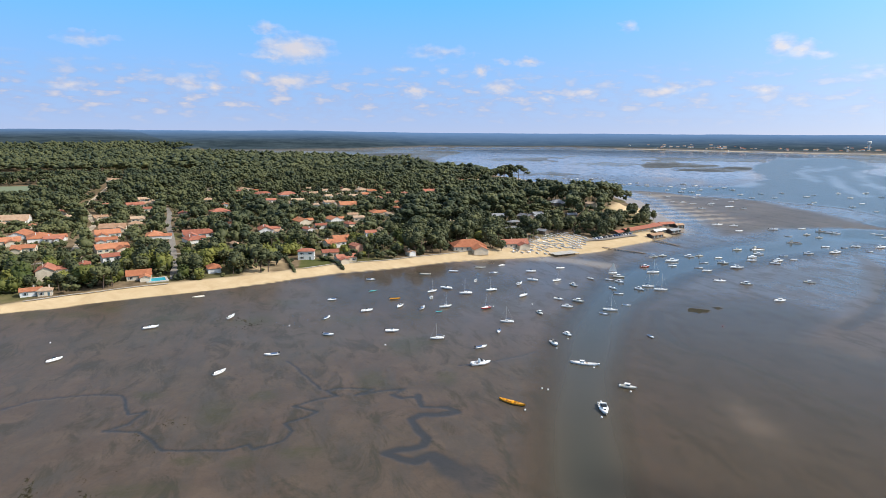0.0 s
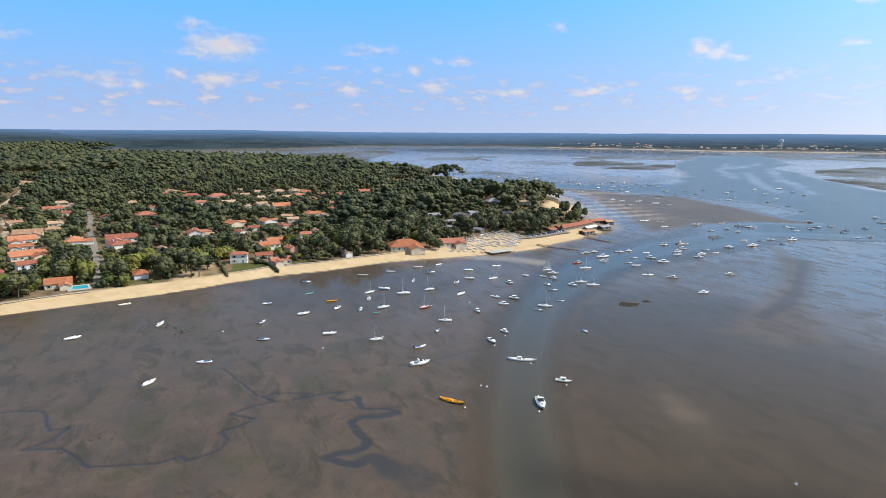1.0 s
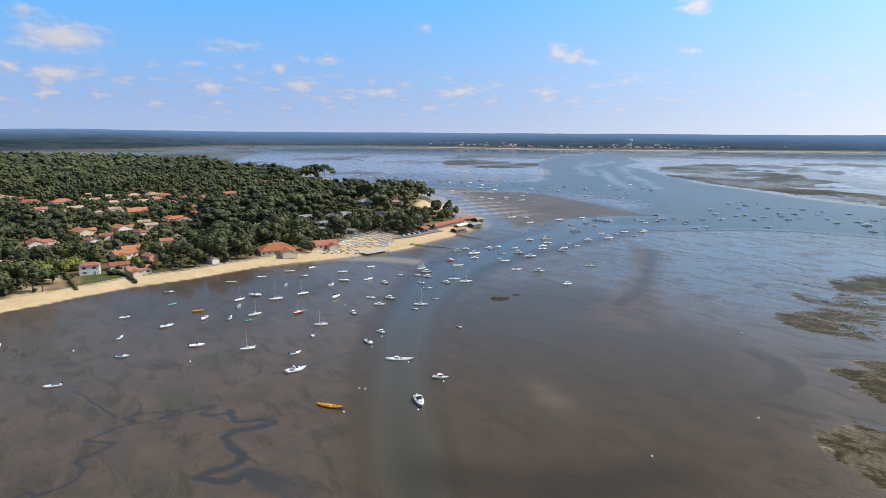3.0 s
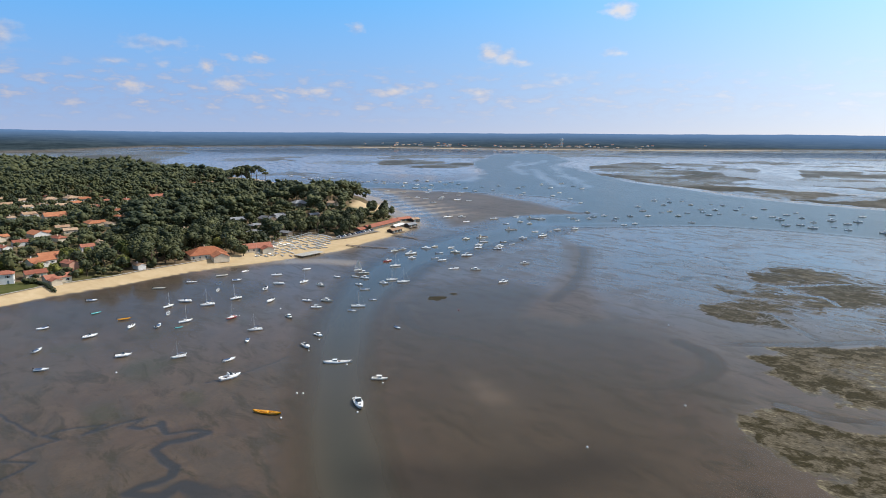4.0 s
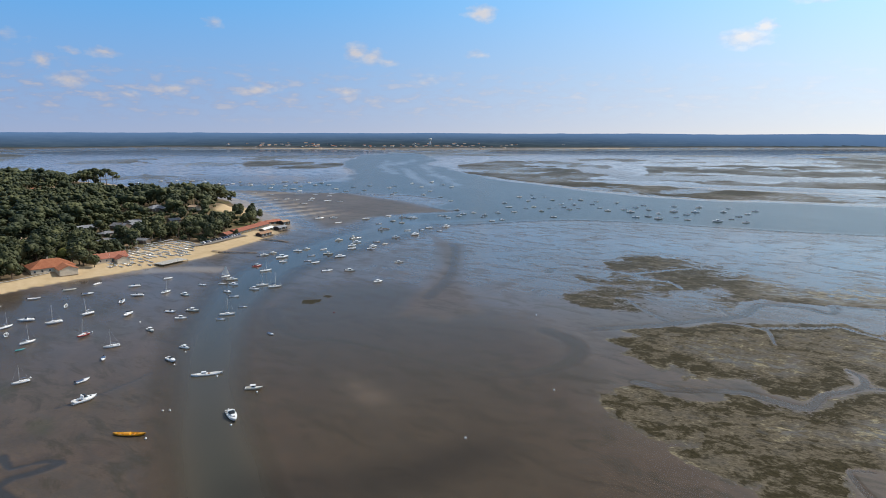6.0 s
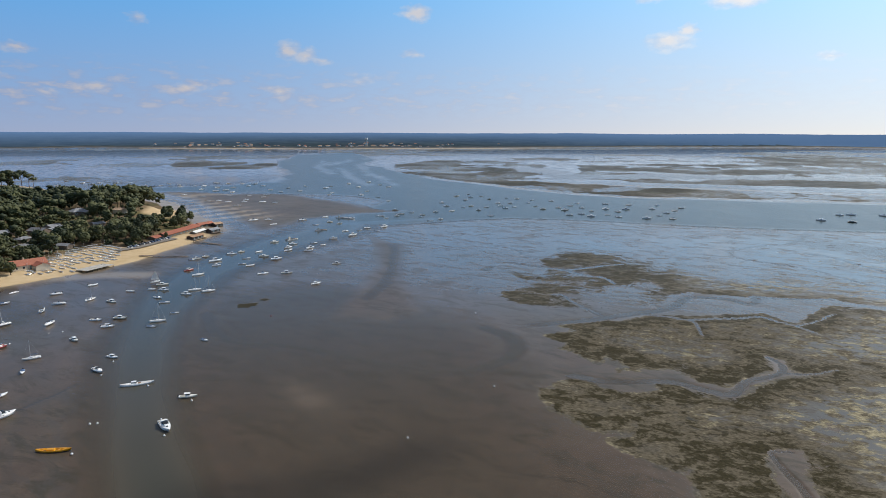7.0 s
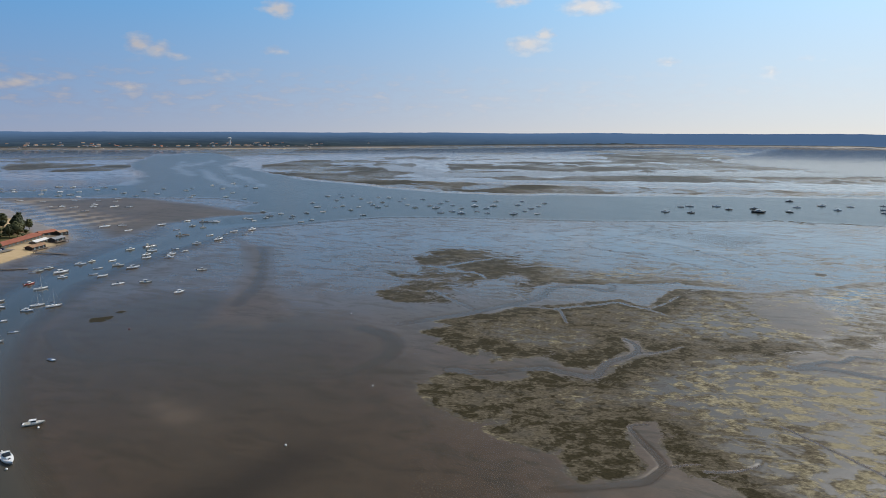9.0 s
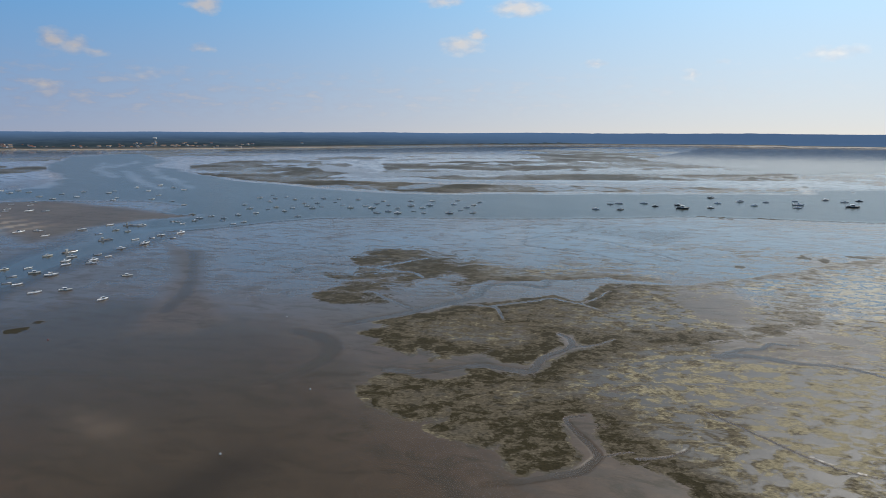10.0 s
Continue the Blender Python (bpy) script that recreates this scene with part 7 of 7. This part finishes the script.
    launch.matrix_world = pose(52, 239, -0.3, 0, 0, -16)
    wood = pinnace(9.6)
    wood.matrix_world = pose(20, 201.5, -0.1, 0, 0, -34)
    under_sail = sailing_boat(5.6, GEL_WHITE, "small sailing boat with hoisted white sails", True)
    under_sail.matrix_world = pose(104, 405, -0.25, 0, 0, 10)
    red = motor_boat(6.5, GEL_RED, "red-hulled motor boat with a white wheelhouse", "wheelhouse")
    red.matrix_world = pose(131, 426, -0.25, 0, 0, 15)
    for x, y, t in ((240, 496, 10), (285, 527, -10), (344, 590, -30)):
        o = barge(10.5, "flat grey oyster barge loaded with sacks")
        o.matrix_world = pose(x, y, -0.2, 0, 0, t)
    floats = [buoy(GEL_WHITE, "round white mooring buoy"), buoy(GEL_RED, "round red mooring buoy")]
    for x, y in BUOYS:
        copy_thing(floats[0], pose(x, y, 0.0, 0, 0, rng.uniform(0, 360)))
    floats[1].matrix_world = pose(128, 291, 0.0)
    for o in (*floats[0].children_recursive, floats[0]):
        bpy.data.objects.remove(o)
    # boat yard: catamarans and skiffs in rows on the sand
    cat = beach_cat()
    hauled = skiff(5.0, GEL_WHITE, "white skiff stored in the boat yard", "skiff", False)
    for i in range(14):
        for j in range(14):
            x, y = 34 + i * 4.6 + j * 2.6 + rng.uniform(-1, 1), 440 + i * 2.8 + j * 7.2 + rng.uniform(-1, 1)
            if float(inside(np.array([x]), np.array([y]), YARD)[0]) < 1 or rng.random() < 0.12 or (72 < x < 98 and y < 486):
                continue
            copy_thing(cat if rng.random() < 0.35 else hauled, pose(x, y, ground_z(x, y) + 0.05, 0, 0, 118 + rng.uniform(-14, 14)))
    for b in (cat, hauled):
        for o in (*b.children_recursive, b):
            bpy.data.objects.remove(o)
    # parked cars
    paints = [(GEL_WHITE, "white parked car"), (GEL_DARK, "dark grey parked car"), (ALLOY, "silver parked car"), (GEL_BLUE, "blue parked car")]
    cars = [make_car(m, l + " behind the point's beach") for m, l in paints]
    for k in range(14):
        x, y = 118 + k * 2.75, 523 + k * 2.05
        copy_thing(cars[rng.randrange(4)], pose(x, y, ground_z(x, y) + 0.2, 0, 0, 125 + rng.uniform(-5, 5)))
    for k in range(16):
        x, y = 60 + (k % 8) * 4.0, 575 + (k // 8) * 7 + (k % 8) * 1.2
        copy_thing(cars[rng.randrange(4)], pose(x, y, ground_z(x, y) + 0.02, 0, 0, 100 + rng.uniform(-6, 6)))
    for b in cars:
        for o in (*b.children_recursive, b):
            bpy.data.objects.remove(o)

# ---- far shore ----
def build_far():
    rng = random.Random(9)
    tiles = (TILE_PALE, TILE_PALE, TILE_ORANGE)
    base = []
    for k, tile in enumerate(tiles):
        h = new("far_house")
        tagged(h, "small pale house with a tiled roof on the far shore", "house", "houses on the far shore")
        part("wall", gable_walls(16, 10, 6, 2.5), WALL_WHITE, h)
        part("roof", roof_shape(16, 10, 6, 2.5, False, 0.7), tile, h)
        base.append(h)
    for k in range(95):
        b = radians(rng.choice((rng.gauss(33, 3.2), rng.gauss(36, 2.2), rng.uniform(15, 45), rng.gauss(22, 2.5))))
        shore = float(far_shore(np.array([math.sin(b)]), np.array([math.cos(b)]))[0])
        r = shore + rng.choice((20, 30, 60, 90, 160, 300)) + rng.uniform(0, 120)
        x, y = r * math.sin(b), r * math.cos(b)
        lift = 4.0 + rng.uniform(0, 3)
        s = rng.uniform(0.6, 1.2)
        copy_thing(base[rng.randrange(3)], pose(x, y, ground_z(x, y) - lift * 0.6, 0, 0, rng.uniform(0, 180)) @ Matrix.Diagonal((s, s, s, 1)))
    for h in base:
        for o in (*h.children, h):
            bpy.data.objects.remove(o)
    # water tower
    tower = new("water_tower")
    b = radians(32.6)
    tower.matrix_world = pose(3800 * math.sin(b), 3800 * math.cos(b), ground_z(3800 * math.sin(b), 3800 * math.cos(b)) - 6)
    tagged(tower, "pale concrete water tower above the far woods", "tower")
    bm = bmesh.new()
    tube(bm, [(0, 0, 0), (0, 0, 32), (0, 0, 35)], [6, 5, 9], 16)
    part("shaft", bm, WALL_WHITE, tower)
    bm = bmesh.new()
    tube(bm, [(0, 0, 35), (0, 0, 44), (0, 0, 46)], [10, 10, 7], 16)
    part("tank", bm, WALL_WHITE, tower)
    # pale strand of the far shore
    pts = []
    for k in range(46):
        b = radians(14 + k * 0.8)
        shore = float(far_shore(np.array([math.sin(b)]), np.array([math.cos(b)]))[0]) - 18
        pts.append((shore * math.sin(b), shore * math.cos(b)))
    bm, last = bmesh.new(), None
    for k, (x, y) in enumerate(pts):
        r = math.hypot(x, y)
        w = 14 + 10 * math.sin(k * 1.7) * math.sin(k * 0.6)
        row = [bm.verts.new((x * (r + s * w) / r, y * (r + s * w) / r, 0.8 + (s > 0) * 2.2)) for s in (-1, 1)]
        if last:
            bm.faces.new((last[0], row[0], row[1], last[1]))
        last = row
    bmesh.ops.recalc_face_normals(bm, faces=bm.faces)
    me = bpy.data.meshes.new("far_strand")
    bm.to_mesh(me)
    bm.free()
    me.materials.append(DUST)
    tagged(new("far_strand", me), "thin pale sand strand along the far shore", "beach", kind="structure")

build_village()
build_point()
build_roads()
build_boats()
build_far()
lone_pines()
garden_trees()
plant()
